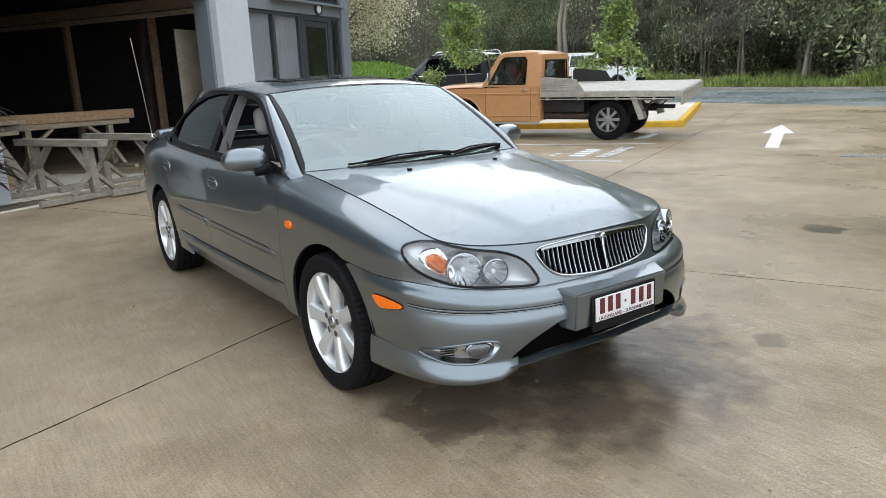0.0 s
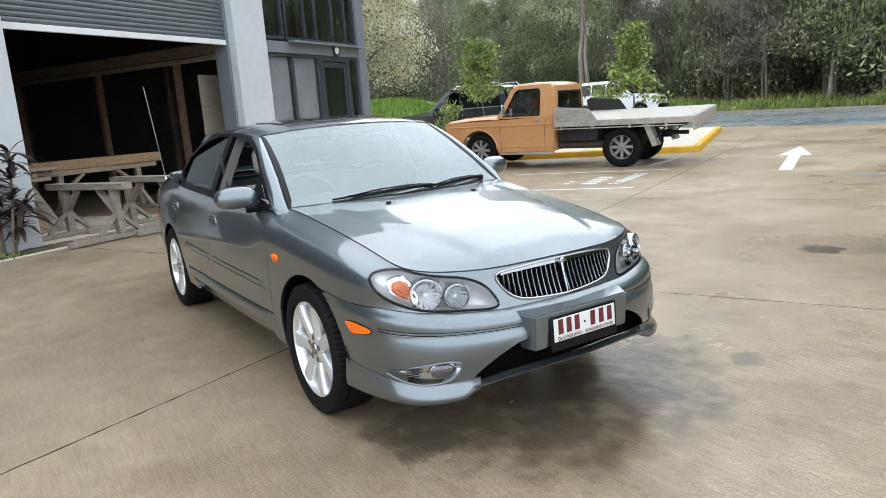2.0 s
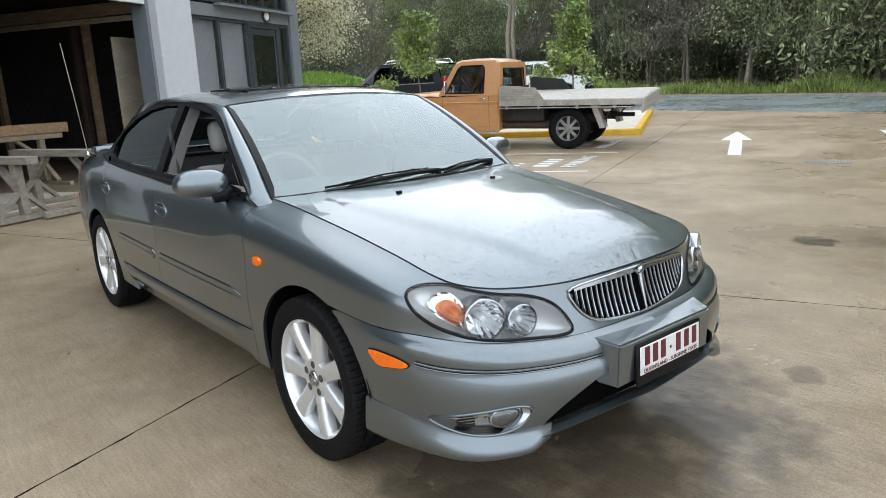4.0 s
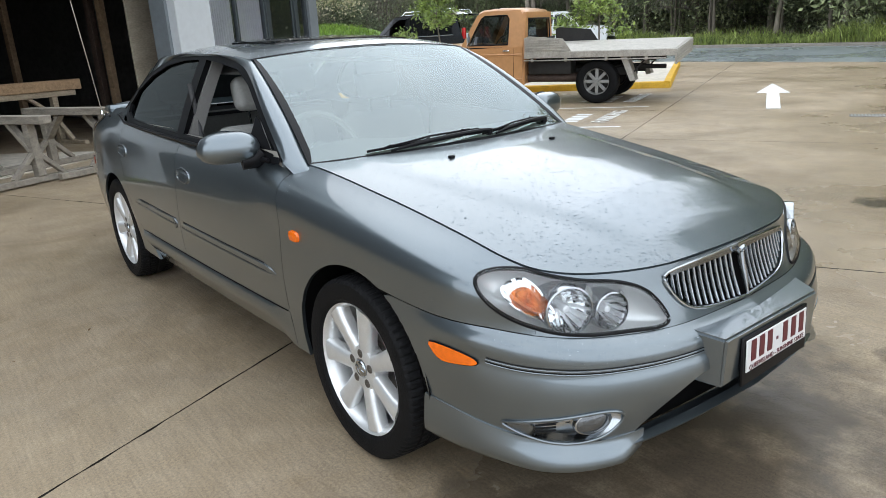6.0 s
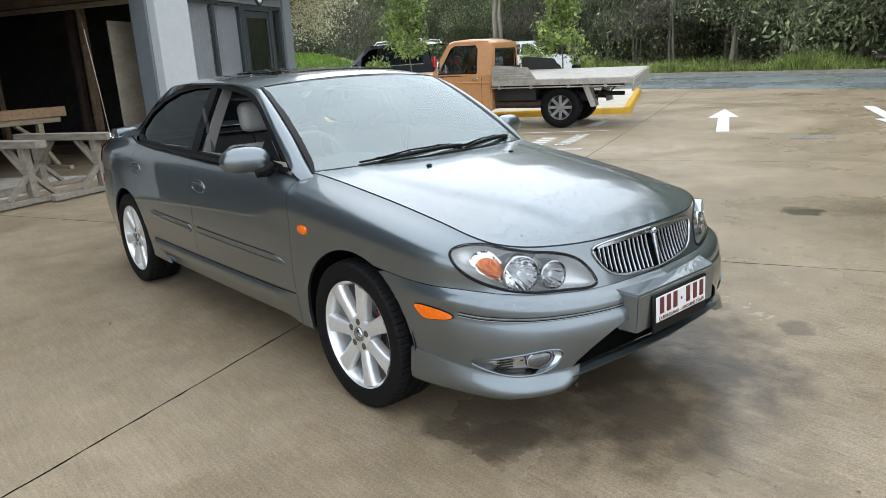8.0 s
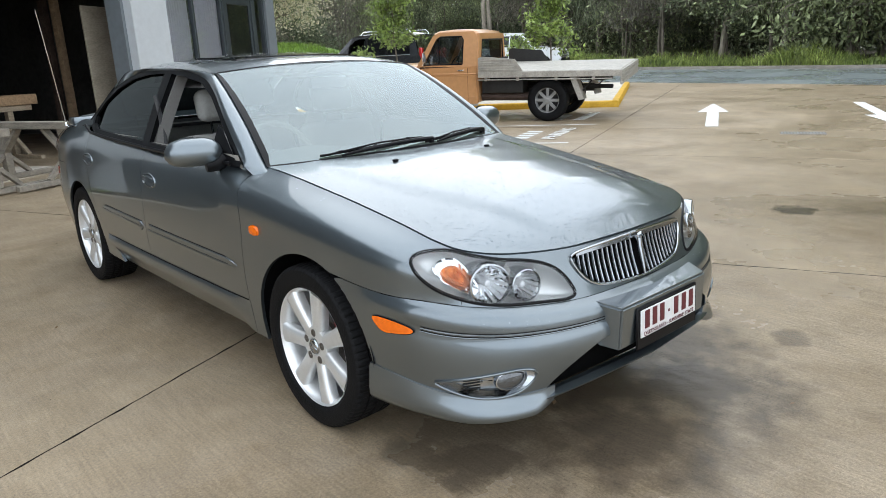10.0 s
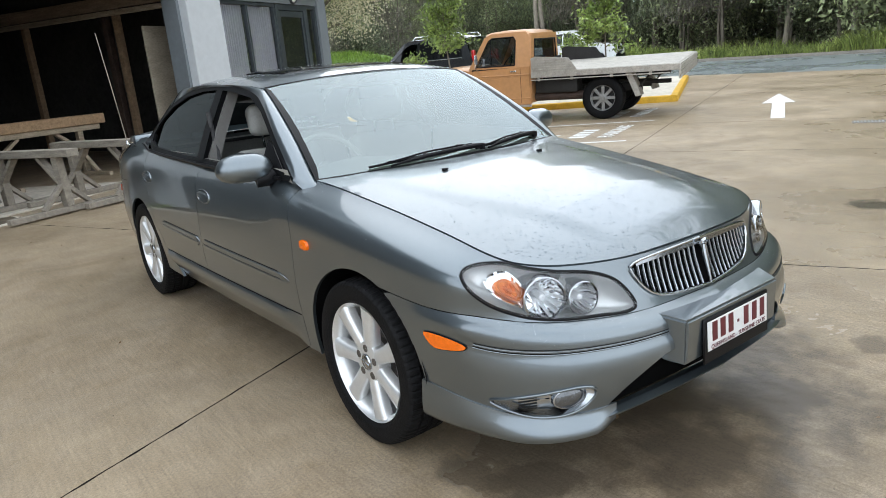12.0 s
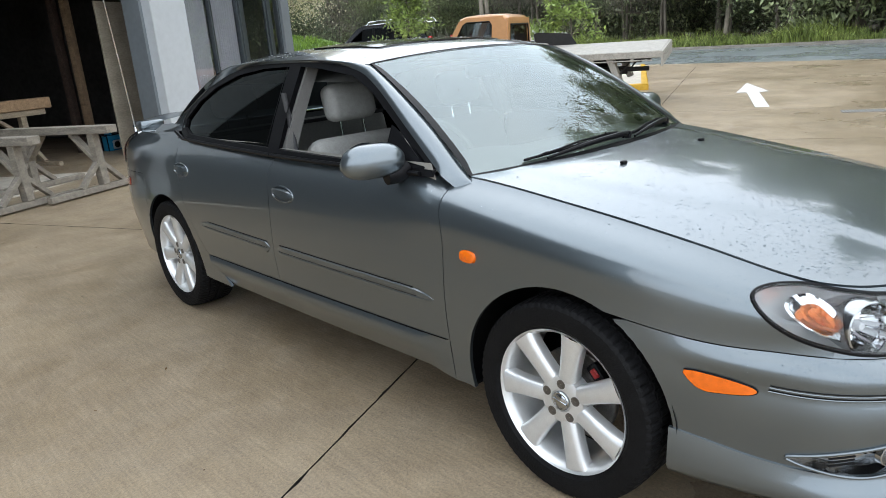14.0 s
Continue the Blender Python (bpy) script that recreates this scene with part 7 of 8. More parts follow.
# tan tray-back ute: x runs to its nose, rear axle at x = 0
UTE_X, UTE_Y = 9.26, 6.95
ute = thing("utility_truck", "old tan-brown cab truck with a flat aluminium tray", "truck", at=pose(UTE_X, UTE_Y, rise(UTE_X, UTE_Y), -0.8, -0.8, 114.8))
for y in (-0.86, 0.86):
    road_wheel(ute, 0.0, y, 0.395, 0.23, 8)
    road_wheel(ute, 3.17, y * 0.98, 0.385, 0.21, 8)
part("chassis_rail", box((3.9, 0.09, 0.15), (1.3, 0.42, 0.56), None, 0.01), chassis, ute)
part("chassis_rail", box((3.9, 0.09, 0.15), (1.3, -0.42, 0.56), None, 0.01), chassis, ute)
bm = bmesh.new()
add_tube(bm, [(0, -0.75, 0.37), (0, 0.75, 0.37)], 0.055, 10)
lathe(bm, [(0.001, -0.16), (0.12, -0.10), (0.15, 0), (0.12, 0.10), (0.001, 0.16)], 14, "y", (0, 0, 0.37))
part("rear_axle", bm, chassis, ute)
bm = bmesh.new()
add_tube(bm, [(0.3, 0.62, 0.46), (1.5, 0.62, 0.46)], 0.085, 12)
add_tube(bm, [(0.35, 0.62, 0.46), (0.25, 0.66, 0.44), (0.18, 0.72, 0.36)], 0.03, 8)
part("exhaust", bm, dirty_steel, ute)
part("fuel_tank", box((0.85, 0.34, 0.26), (0.92, 0.62, 0.66), None, 0.03, 2), chassis, ute)
part("fuel_tank", box((0.85, 0.34, 0.26), (0.92, -0.62, 0.66), None, 0.03, 2), chassis, ute)
part("tray_subframe", box((2.3, 0.9, 0.12), (0.15, 0, 0.80), None, 0.01), chassis, ute)
# cab lower body
side = arch_poly(1.40, 4.05, 0.33, 1.06, [(3.17, 0.385)], 0.45)
side[-1] = (4.02, 1.00)
for y0, y1 in ((0.80, 0.90), (-0.90, -0.80)):
    part("body_side", prism(side, y0, y1, 0.018), ute_paint, ute)
bm = bmesh.new()
rows = []
for x, z, hw in ((2.68, 1.085, 0.86), (2.9, 1.105, 0.86), (3.4, 1.09, 0.85), (3.85, 1.06, 0.84), (4.02, 1.02, 0.82), (4.06, 0.93, 0.80)):
    rows.append([(x, -hw, z - 0.05), (x, -hw * 0.93, z), (x, -hw * 0.6, z + 0.005), (x, -0.25, z + 0.03), (x, 0.25, z + 0.03), (x, hw * 0.6, z + 0.005), (x, hw * 0.93, z), (x, hw, z - 0.05)])
grid(bm, rows)
bmesh.ops.recalc_face_normals(bm, faces=list(bm.faces))
part("bonnet", thicken(bm, 0.015), ute_paint, ute, smooth=60)
part("front_panel", box((0.06, 1.62, 0.42), (4.02, 0, 0.78), None, 0.02), chrome, ute)
part("front_bumper", box((0.10, 1.78, 0.16), (4.14, 0, 0.50), None, 0.03, 2), white_rail, ute)
part("firewall", box((0.04, 1.6, 0.6), (2.66, 0, 0.76)), chassis, ute)
part("cab_floor", box((1.15, 1.58, 0.05), (2.09, 0, 0.48)), chassis, ute)
# door upper frames, pillars

win_out = [(1.40, 1.05), (1.42, 1.60), (1.50, 1.72), (2.24, 1.72), (2.38, 1.66), (2.72, 1.06)]
win_in = [(1.72, 1.10), (1.72, 1.57), (1.76, 1.635), (2.22, 1.635), (2.29, 1.59), (2.56, 1.10)]
for s in (-1, 1):
    bm = frame_prism(win_out, win_in, 0.0, -0.04)
    for w in bm.verts:
        w.co.y = s * (0.88 + w.co.y - 0.20 * max(0, w.co.z - 1.06))
    bmesh.ops.recalc_face_normals(bm, faces=list(bm.faces))
    part("door_upper", bm, ute_paint, ute, smooth=30)
    bm = bmesh.new()
    vs = [bm.verts.new((x, s * (0.86 - 0.20 * max(0, z - 1.06)), z)) for x, z in win_in]
    bm.faces.new(vs)
    pane = part("side_window", bm, cab_glass, ute)
    pane.visible_shadow = False
    bm = bmesh.new()
    add_tube(bm, [(x, s * (0.885 - 0.20 * max(0, z - 1.06)), z) for x, z in win_in + win_in[:1]], 0.012, 6, cap=False)
    part("window_seal", bm, trim_black, ute)
    # shut lines, handle, mirror, waist crease
    bm = bmesh.new()
    for xs in (1.60, 2.62):
        add_box(bm, (0.007, 0.004, 0.66), (xs, s * 0.9, 0.70))
    part("shut_line", bm, trim_black, ute)
    for zc, x0, x1, rc in ((0.915, 1.42, 4.0, 0.016), (0.885, 1.42, 4.0, 0.009), (0.46, 1.42, 2.64, 0.014)):
        bm = bmesh.new()
        add_tube(bm, [(lerp(x0, x1, k / 8), s * (0.898 - 0.006 * (k == 8)), zc - 0.012 * (k / 8) ** 2) for k in range(9)], rc, 8)
        part("body_crease", bm, ute_paint, ute)
    bm = bmesh.new()
    ring = [(3.17 + 0.455 * math.cos(radians(a)), s * 0.895, 0.385 + 0.455 * math.sin(radians(a))) for a in range(-4, 185, 9)]
    add_tube(bm, ring, 0.020, 8)
    part("arch_flare", bm, ute_paint, ute)
    bm = bmesh.new()
    add_tube(bm, [(2.24, s * 0.876, 1.10), (2.24, s * 0.772, 1.62)], 0.009, 6)
    part("vent_bar", bm, trim_black, ute)
    part("door_handle", box((0.13, 0.03, 0.03), (1.74, s * 0.915, 0.985), None, 0.008, 2), chrome, ute)
    bm = bmesh.new()
    add_tube(bm, [(2.50, s * 0.90, 1.02), (2.52, s * 1.00, 1.10), (2.50, s * 0.98, 1.22)], 0.010, 6)
    add_box(bm, (0.03, 0.12, 0.19), (2.49, s * 1.00, 1.25), None, 0.012, 2)
    part("mirror", bm, chrome, ute)
    part("step", box((1.26, 0.05, 0.05), (2.03, s * 0.87, 0.31), None, 0.01), ute_cream, ute)
# roof
bm = bmesh.new()
rows = []
for x, z, hw in ((1.41, 1.66, 0.755), (1.48, 1.735, 0.75), (1.65, 1.765, 0.745), (2.0, 1.772, 0.742), (2.25, 1.758, 0.742), (2.36, 1.72, 0.745)):
    rows.append([(x, -hw, z - 0.055), (x, -hw * 0.95, z - 0.012), (x, -hw * 0.6, z), (x, 0, z + 0.006), (x, hw * 0.6, z), (x, hw * 0.95, z - 0.012), (x, hw, z - 0.055)])
grid(bm, rows)
bmesh.ops.recalc_face_normals(bm, faces=list(bm.faces))
part("roof", thicken(bm, 0.02), ute_paint, ute, smooth=60)
bm = frame_prism([(-0.86, 1.05), (-0.755, 1.68), (0.755, 1.68), (0.86, 1.05)], [(-0.68, 1.14), (-0.62, 1.56), (0.62, 1.56), (0.68, 1.14)], 0, 0.05)
bm.transform(Matrix(((0, 1, 0, 1.39), (1, 0, 0, 0), (0, 0, 1, 0), (0, 0, 0, 1))))
part("cab_back", bm, ute_paint, ute, smooth=30)
part("cab_back_low", box((0.05, 1.74, 0.70), (1.415, 0, 0.71), None, 0.015), ute_paint, ute)
bm = bmesh.new()
bm.faces.new([bm.verts.new(p) for p in ((1.41, -0.68, 1.14), (1.41, -0.62, 1.56), (1.41, 0.62, 1.56), (1.41, 0.68, 1.14))])
pane = part("back_window", bm, cab_glass, ute)
pane.visible_shadow = False
bm = bmesh.new()
add_tube(bm, [(1.385, y, z) for y, z in ((-0.68, 1.14), (-0.62, 1.56), (0.62, 1.56), (0.68, 1.14), (-0.68, 1.14))], 0.016, 6, cap=False)
part("window_seal", bm, trim_black, ute)
bm = bmesh.new()
bm.faces.new([bm.verts.new(p) for p in ((2.70, -0.82, 1.06), (2.36, -0.72, 1.70), (2.36, 0.72, 1.70), (2.70, 0.82, 1.06))])
pane = part("windscreen", bm, cab_glass, ute)
pane.visible_shadow = False
bm = bmesh.new()
add_box(bm, (0.45, 1.4, 0.16), (1.86, 0, 0.72), None, 0.04, 2)
add_box(bm, (0.16, 1.4, 0.55), (1.66, 0, 0.95), Matrix.Rotation(radians(8), 3, "Y"), 0.05, 2)
part("bench_seat", bm, cabin_dark, ute)
bm = bmesh.new()
ring = [Vector((0, 0.19 * math.cos(a), 0.19 * math.sin(a))) for a in (2 * math.pi * k / 24 for k in range(25))]
add_tube(bm, ring, 0.014, 6, cap=False)
bm.transform(pose(2.38, -0.36, 1.07, 0, -28, 0))
part("steering_wheel", bm, trim_black, ute)
part("dashboard", box((0.22, 1.5, 0.18), (2.58, 0, 0.98), None, 0.03, 2), cabin_dark, ute)
# tray
tray = part("tray", box((2.74, 1.94, 0.05), (-0.02, 0, 0.985), None, 0.006), ute_cream, ute, "flat pale aluminium tray, sagging to one side")
tray.matrix_local = Matrix.Translation((0, 0, 0.94)) @ Matrix.Rotation(radians(-3.6), 4, "X") @ Matrix.Translation((0, 0, -0.94))
for k in range(11):
    part("tray_plank", box((2.72, 0.168, 0.012), (-0.02, -0.88 + 0.176 * k, 1.013), None, 0.003), ute_cream, tray)
for y in (-0.955, 0.955):
    part("side_rail", box((2.76, 0.035, 0.115), (-0.03, y * 1.02, 0.955), None, 0.006), ute_cream, tray)
    part("rope_rail", box((2.6, 0.02, 0.02), (0.06, y * 1.03, 0.86), None, 0.004), ute_cream, tray)
    for x in (-0.9, -0.2, 0.55, 1.2):
        part("rail_bracket", box((0.05, 0.03, 0.13), (x, y * 1.015, 0.90), None, 0.004), ute_cream, tray)
part("end_rail", box((0.035, 1.98, 0.26), (-1.405, 0, 0.88), None, 0.006), ute_cream, tray, "ribbed aluminium tail board")
for k in range(4):
    part("rib", box((0.014, 1.96, 0.022), (-1.428, 0, 0.785 + 0.062 * k), None, 0.004), ute_cream, tray)
for k in range(6):
    part("cross_bearer", box((0.06, 1.86, 0.09), (-1.15 + 0.48 * k, 0, 0.92), None, 0.005), chassis, tray)
for s in (-1, 1):
    bm = prism([(1.34, 1.015), (1.34, 1.27), (1.26, 1.30), (0.60, 1.24), (0.44, 1.015)], s * 0.965, s * 0.985)
    board_mat = ute_cream if s > 0 else chassis
    side_b = part("gate_board", bm, board_mat, tray, "ribbed aluminium side board" if s > 0 else "black ribbed side board", smooth=0)
    for k in range(5):
        bm = bmesh.new()
        add_box(bm, (0.78 - 0.05 * k, 0.012, 0.014), (0.93 + 0.025 * k, s * 0.99, 1.05 + 0.045 * k), None, 0.003)
        part("rib", bm, board_mat, side_b)
    part("mudguard", prism([(-0.40, 0.92), (-0.52, 0.92), (-0.72, 0.42), (-0.62, 0.40)], s * 0.62, s * 0.90, 0.006), ute_cream, ute)
    bm = bmesh.new()
    add_tube(bm, [(-0.65, s * 0.75, 0.55), (-0.95, s * 0.75, 0.90)], 0.015, 6)
    part("guard_stay", bm, chassis, ute)
    part("tail_lamp", box((0.05, 0.20, 0.10), (-1.17, s * 0.70, 0.82), None, 0.01), dirty_steel, ute)
bm = bmesh.new()
for y in [-0.7 + 0.14 * k for k in range(11)]:
    add_tube(bm, [(1.33, y, 1.02), (1.33, y, 1.12)], 0.012, 6)
add_box(bm, (0.05, 1.6, 0.05), (1.33, 0, 1.13), None, 0.006)
for z in (1.08,):
    add_box(bm, (0.03, 1.55, 0.045), (1.33, 0, z), None, 0.004)
part("headboard", bm, chassis, tray, "black steel headboard", smooth=0)
part("tow_bar", box((0.5, 0.08, 0.08), (-0.85, 0, 0.60), None, 0.01), chassis, ute)


parked_glass = glass("parked_car_glass", (0.06, 0.065, 0.065), 1.0, 0.0, 1.5)


def wagon(name, label, at, paint_mat, long, half, high, bonnet, boxy, rails, lights):
    """A parked wagon: x runs to its nose, rear bumper at x = 0."""
    car = thing(name, label, "car", "parked cars", at=at)
    r = 0.355
    axles = [(long * 0.20, r), (long * 0.80, r)]
    belt = high * 0.60
    for s in (-1, 1):
        outline = arch_poly(0.02, long - 0.03, 0.30, belt, axles, 0.42)
        k = len(outline)
        outline = outline[:-1] + [(long - 0.02, belt * 0.70), (long - 0.18, belt * 0.90), (bonnet + 0.15, belt * 0.985), (bonnet - 0.1, belt)]
        part("body_side", prism(outline, s * (half - 0.10), s * half, 0.03), paint_mat, car, smooth=40)
        for x, _ in axles:
            road_wheel(car, x, s * (half - 0.02), r, 0.21, 6)
        # window frame ring
        out = [(0.10, belt - 0.02), (0.22 if boxy else 0.34, high * 0.93), (0.45, high * 0.965), (bonnet - 0.95, high * 0.965), (bonnet - 0.72, high * 0.93), (bonnet + 0.02, belt - 0.01)]
        inn = [(0.42, belt + 0.05), (0.50, high * 0.88), (0.62, high * 0.905), (bonnet - 1.0, high * 0.905), (bonnet - 0.84, high * 0.88), (bonnet - 0.22, belt + 0.05)]
        bm = frame_prism(out, inn, 0, -0.05)
        for w in bm.verts:
            w.co.y = s * (half - 0.02 + w.co.y - 0.22 * max(0, w.co.z - belt))
        bmesh.ops.recalc_face_normals(bm, faces=list(bm.faces))
        part("side_frame", bm, paint_mat, car, smooth=30)
        bm = bmesh.new()
        bm.faces.new([bm.verts.new((x, s * (half - 0.035 - 0.22 * max(0, z - belt)), z)) for x, z in inn])
        part("side_window", bm, parked_glass, car)
        for f in (0.36, 0.68):
            bm = bmesh.new()
            x = lerp(0.45, bonnet - 0.6, f)
            beam(bm, (x, s * (half - 0.02), belt), (x + 0.03, s * (half - 0.02 - 0.22 * (high * 0.92 - belt)), high * 0.92), 0.07, 0.02, 0.0, (0, 1, 0))
            part("pillar", bm, trim_black if not boxy else paint_mat, car)
        part("tail_light", box((0.10, 0.14, 0.34 if not boxy else 0.22), (0.04, s * (half - 0.09), belt + 0.06), None, 0.02), red_lens, car)
        part("headlight", box((0.20, 0.30, 0.14), (long - 0.14, s * (half - 0.20), belt * 0.76), None, 0.03), lamp_white, car)
        part("mirror", box((0.10, 0.18, 0.15), (bonnet - 0.35, s * (half + 0.08), belt + 0.06), None, 0.03, 2), paint_mat, car)
        for f in (0.30, 0.60):
            part("shut_line", box((0.008, 0.008, belt - 0.42), (lerp(0.5, bonnet, f) + 0.1, s * half, (belt + 0.42) / 2)), trim_black, car)
        if rails:
            bm = bmesh.new()
            add_tube(bm, [(0.5, s * (half - 0.30), high * 0.965), (0.6, s * (half - 0.30), high + 0.04), (bonnet - 1.1, s * (half - 0.30), high + 0.03), (bonnet - 1.0, s * (half - 0.30), high * 0.965)], 0.02, 6)
            part("roof_rail", bm, chrome, car)
            bm = bmesh.new()
            add_tube(bm, [(0.40, s * (half - 0.005), belt + 0.035), (1.6, s * (half + 0.005), belt + 0.03), (bonnet - 0.25, s * (half - 0.005), belt + 0.02)], 0.016, 6)
            part("waist_strip", bm, chrome, car)
    hw = half - 0.02 - 0.22 * (high * 0.93 - belt)
    bm = bmesh.new()
    rows = [[(x, -hw, z - 0.035), (x, -hw * 0.9, z), (x, 0, z + 0.03), (x, hw * 0.9, z), (x, hw, z - 0.035)] for x, z in ((0.26, high * 0.93), (0.45, high * 0.965), (1.2, high * 0.985), (bonnet - 0.95, high * 0.97), (bonnet - 0.70, high * 0.93))]
    grid(bm, rows)
    bmesh.ops.recalc_face_normals(bm, faces=list(bm.faces))
    part("roof", thicken(bm, 0.02), paint_mat, car, smooth=60)
    bm = bmesh.new()
    rows = [[(x, -w, z - 0.03), (x, -w * 0.8, z), (x, 0, z + 0.03), (x, w * 0.8, z), (x, w, z - 0.03)] for x, z, w in ((bonnet - 0.1, belt + 0.01, half - 0.06), (bonnet + 0.3, belt, half - 0.06), (long - 0.25, belt * 0.92, half - 0.09), (long - 0.06, belt * 0.80, half - 0.14), (long - 0.02, belt * 0.6, half - 0.16))]
    grid(bm, rows)
    bmesh.ops.recalc_face_normals(bm, faces=list(bm.faces))
    part("bonnet", thicken(bm, 0.02), paint_mat, car, smooth=60)
    for name2, pts, mat in (("windscreen", ((bonnet + 0.0, half - 0.06, belt), (bonnet - 0.72, hw, high * 0.93)), parked_glass), ("rear_glass", ((0.13, half - 0.08, belt + 0.04), (0.26, hw, high * 0.92)), parked_glass)):
        (xa, wa, za), (xb, wb, zb) = pts
        bm = bmesh.new()
        grid(bm, [[(xa, -wa, za), (xa, wa, za)], [(xb, -wb, zb), (xb, wb, zb)]])
        part(name2, bm, mat, car)
    part("tailgate", box((0.08, 2 * half - 0.2, belt - 0.40), (0.08, 0, (belt + 0.45) / 2), None, 0.03, 2), paint_mat, car)
    part("rear_bumper", box((0.16, 2 * half - 0.04, 0.26), (0.06, 0, 0.48), None, 0.05, 2), paint_mat if not boxy else trim_black, car)
    part("front_bumper", box((0.20, 2 * half - 0.04, 0.30), (long - 0.06, 0, 0.46), None, 0.06, 2), paint_mat if not boxy else trim_black, car)
    part("grille", box((0.06, half, 0.16), (long - 0.03, 0, belt * 0.74), None, 0.02), trim_black, car)
    part("floor_pan", box((long - 0.4, 2 * half - 0.25, 0.10), (long / 2, 0, 0.36)), chassis, car)
    for x in (1.15, 2.1):
        for y in (-0.4, 0.4):
            part("seat", box((0.14, 0.46, 0.6), (x, y, belt - 0.05), Matrix.Rotation(radians(-10), 3, "Y"), 0.05, 2), cabin_dark, car)
    return car


black_paint = material("black_car_paint", (0.012, 0.013, 0.015), 0.25, coat=1.0, scale=4, vary=0.1)
white_paint = material("white_car_paint", (0.72, 0.73, 0.73), 0.35, coat=0.6, scale=4, vary=0.04)
sx, sy = 13.72, 15.71
wagon("suv", "black compact SUV with roof rails, parked beyond the island", pose(sx, sy, rise(sx, sy) + 0.05, 0, 0, 112), black_paint, 4.9, 0.94, 1.95, 3.40, False, True, True)
sx, sy = 25.5, 25.6
wagon("four_wheel_drive", "tall white four-wheel drive wagon parked beside the verge", pose(sx, sy, rise(sx, sy), 0, 0, -64), white_paint, 4.9, 0.93, 1.98, 3.5, True, False, True)


# ---- plants ----
bark_grey = material("grey_bark", (0.17, 0.145, 0.115), 0.95, scale=3, vary=0.4, bump=0.5, bump_scale=14, stretch=(1, 1, 0.25))
bark_pale = material("pale_gum_bark", (0.25, 0.215, 0.170), 0.9, scale=2, vary=0.35, bump=0.3, bump_scale=10, stretch=(1, 1, 0.25))


def leaf_material(name, colour, second, island=0.6):
    mat = material(name, colour, 0.36, scale=0.5, vary=0.35, second=second, island=island, coords="Object", spec=0.5)
    n, l = mat.node_tree.nodes, mat.node_tree.links
    p = n["Principled BSDF"]
    tr = n.new("ShaderNodeBsdfTranslucent")
    mix = n.new("ShaderNodeMixShader")
    mix.inputs[0].default_value = 0.34
    l.new(p.inputs["Base Color"].links[0].from_socket, tr.inputs[0])
    l.new(p.outputs[0], mix.inputs[1])
    l.new(tr.outputs[0], mix.inputs[2])
    l.new(mix.outputs[0], n["Material Output"].inputs[0])
    return mat


leaf_olive = leaf_material("olive_gum_leaf", (0.135, 0.172, 0.075), (0.42, 0.46, 0.24), 0.75)
leaf_deep = leaf_material("deep_green_leaf", (0.092, 0.126, 0.064), (0.31, 0.35, 0.21), 0.75)
leaf_fresh = leaf_material("fresh_green_leaf", (0.14, 0.225, 0.045), (0.38, 0.48, 0.14))
leaf_dry = leaf_material("grey_brown_twig_leaf", (0.135, 0.124, 0.094), (0.31, 0.28, 0.22), 0.7)
blossom = leaf_material("cream_blossom", (0.78, 0.69, 0.44), (0.90, 0.85, 0.66), 0.15)
grass_green = leaf_material("long_verge_grass", (0.15, 0.23, 0.05), (0.46, 0.53, 0.16))
grass_bright = leaf_material("bright_lawn_grass", (0.13, 0.24, 0.03), (0.26, 0.38, 0.06))
leaf_bronze = leaf_material("bronze_purple_leaf", (0.030, 0.022, 0.022), (0.10, 0.065, 0.055))


def leaves(rng, centres, count, spread, size, droop, width=0.35):
    """Many small folded leaves scattered round branch tips."""
    verts, faces = [], []
    for _ in range(count):
        c = centres[rng.randrange(len(centres))]
        d = Vector((rng.gauss(0, 1), rng.gauss(0, 1), rng.gauss(0, 1))) * spread
        d.z *= 0.75
        p = Vector(c) + d
        if p.z < 0.25:
            p.z = 0.25 + rng.random() * 0.4
        a = Vector((rng.gauss(0, 1), rng.gauss(0, 1), rng.gauss(0, 1) - droop * 2.2))
        a.normalize()
        b = a.cross(Vector((rng.gauss(0, 1), rng.gauss(0, 1), rng.gauss(0, 1))))
        if b.length < 1e-3:
            continue
        b.normalize()
        s = size * rng.uniform(0.6, 1.4)
        k = len(verts)
        verts += [p - a * s * 0.5, p + b * s * width * 0.5, p + a * s * 0.5, p - b * s * width * 0.5]
        faces.append((k, k + 1, k + 2, k + 3))
    return verts, faces


def leaf_mesh(name, parts, mat):
    data = bpy.data.meshes.new(name)
    verts, faces = parts
    data.from_pydata([tuple(v) for v in verts], [], faces)
    data.materials.append(mat)
    return data


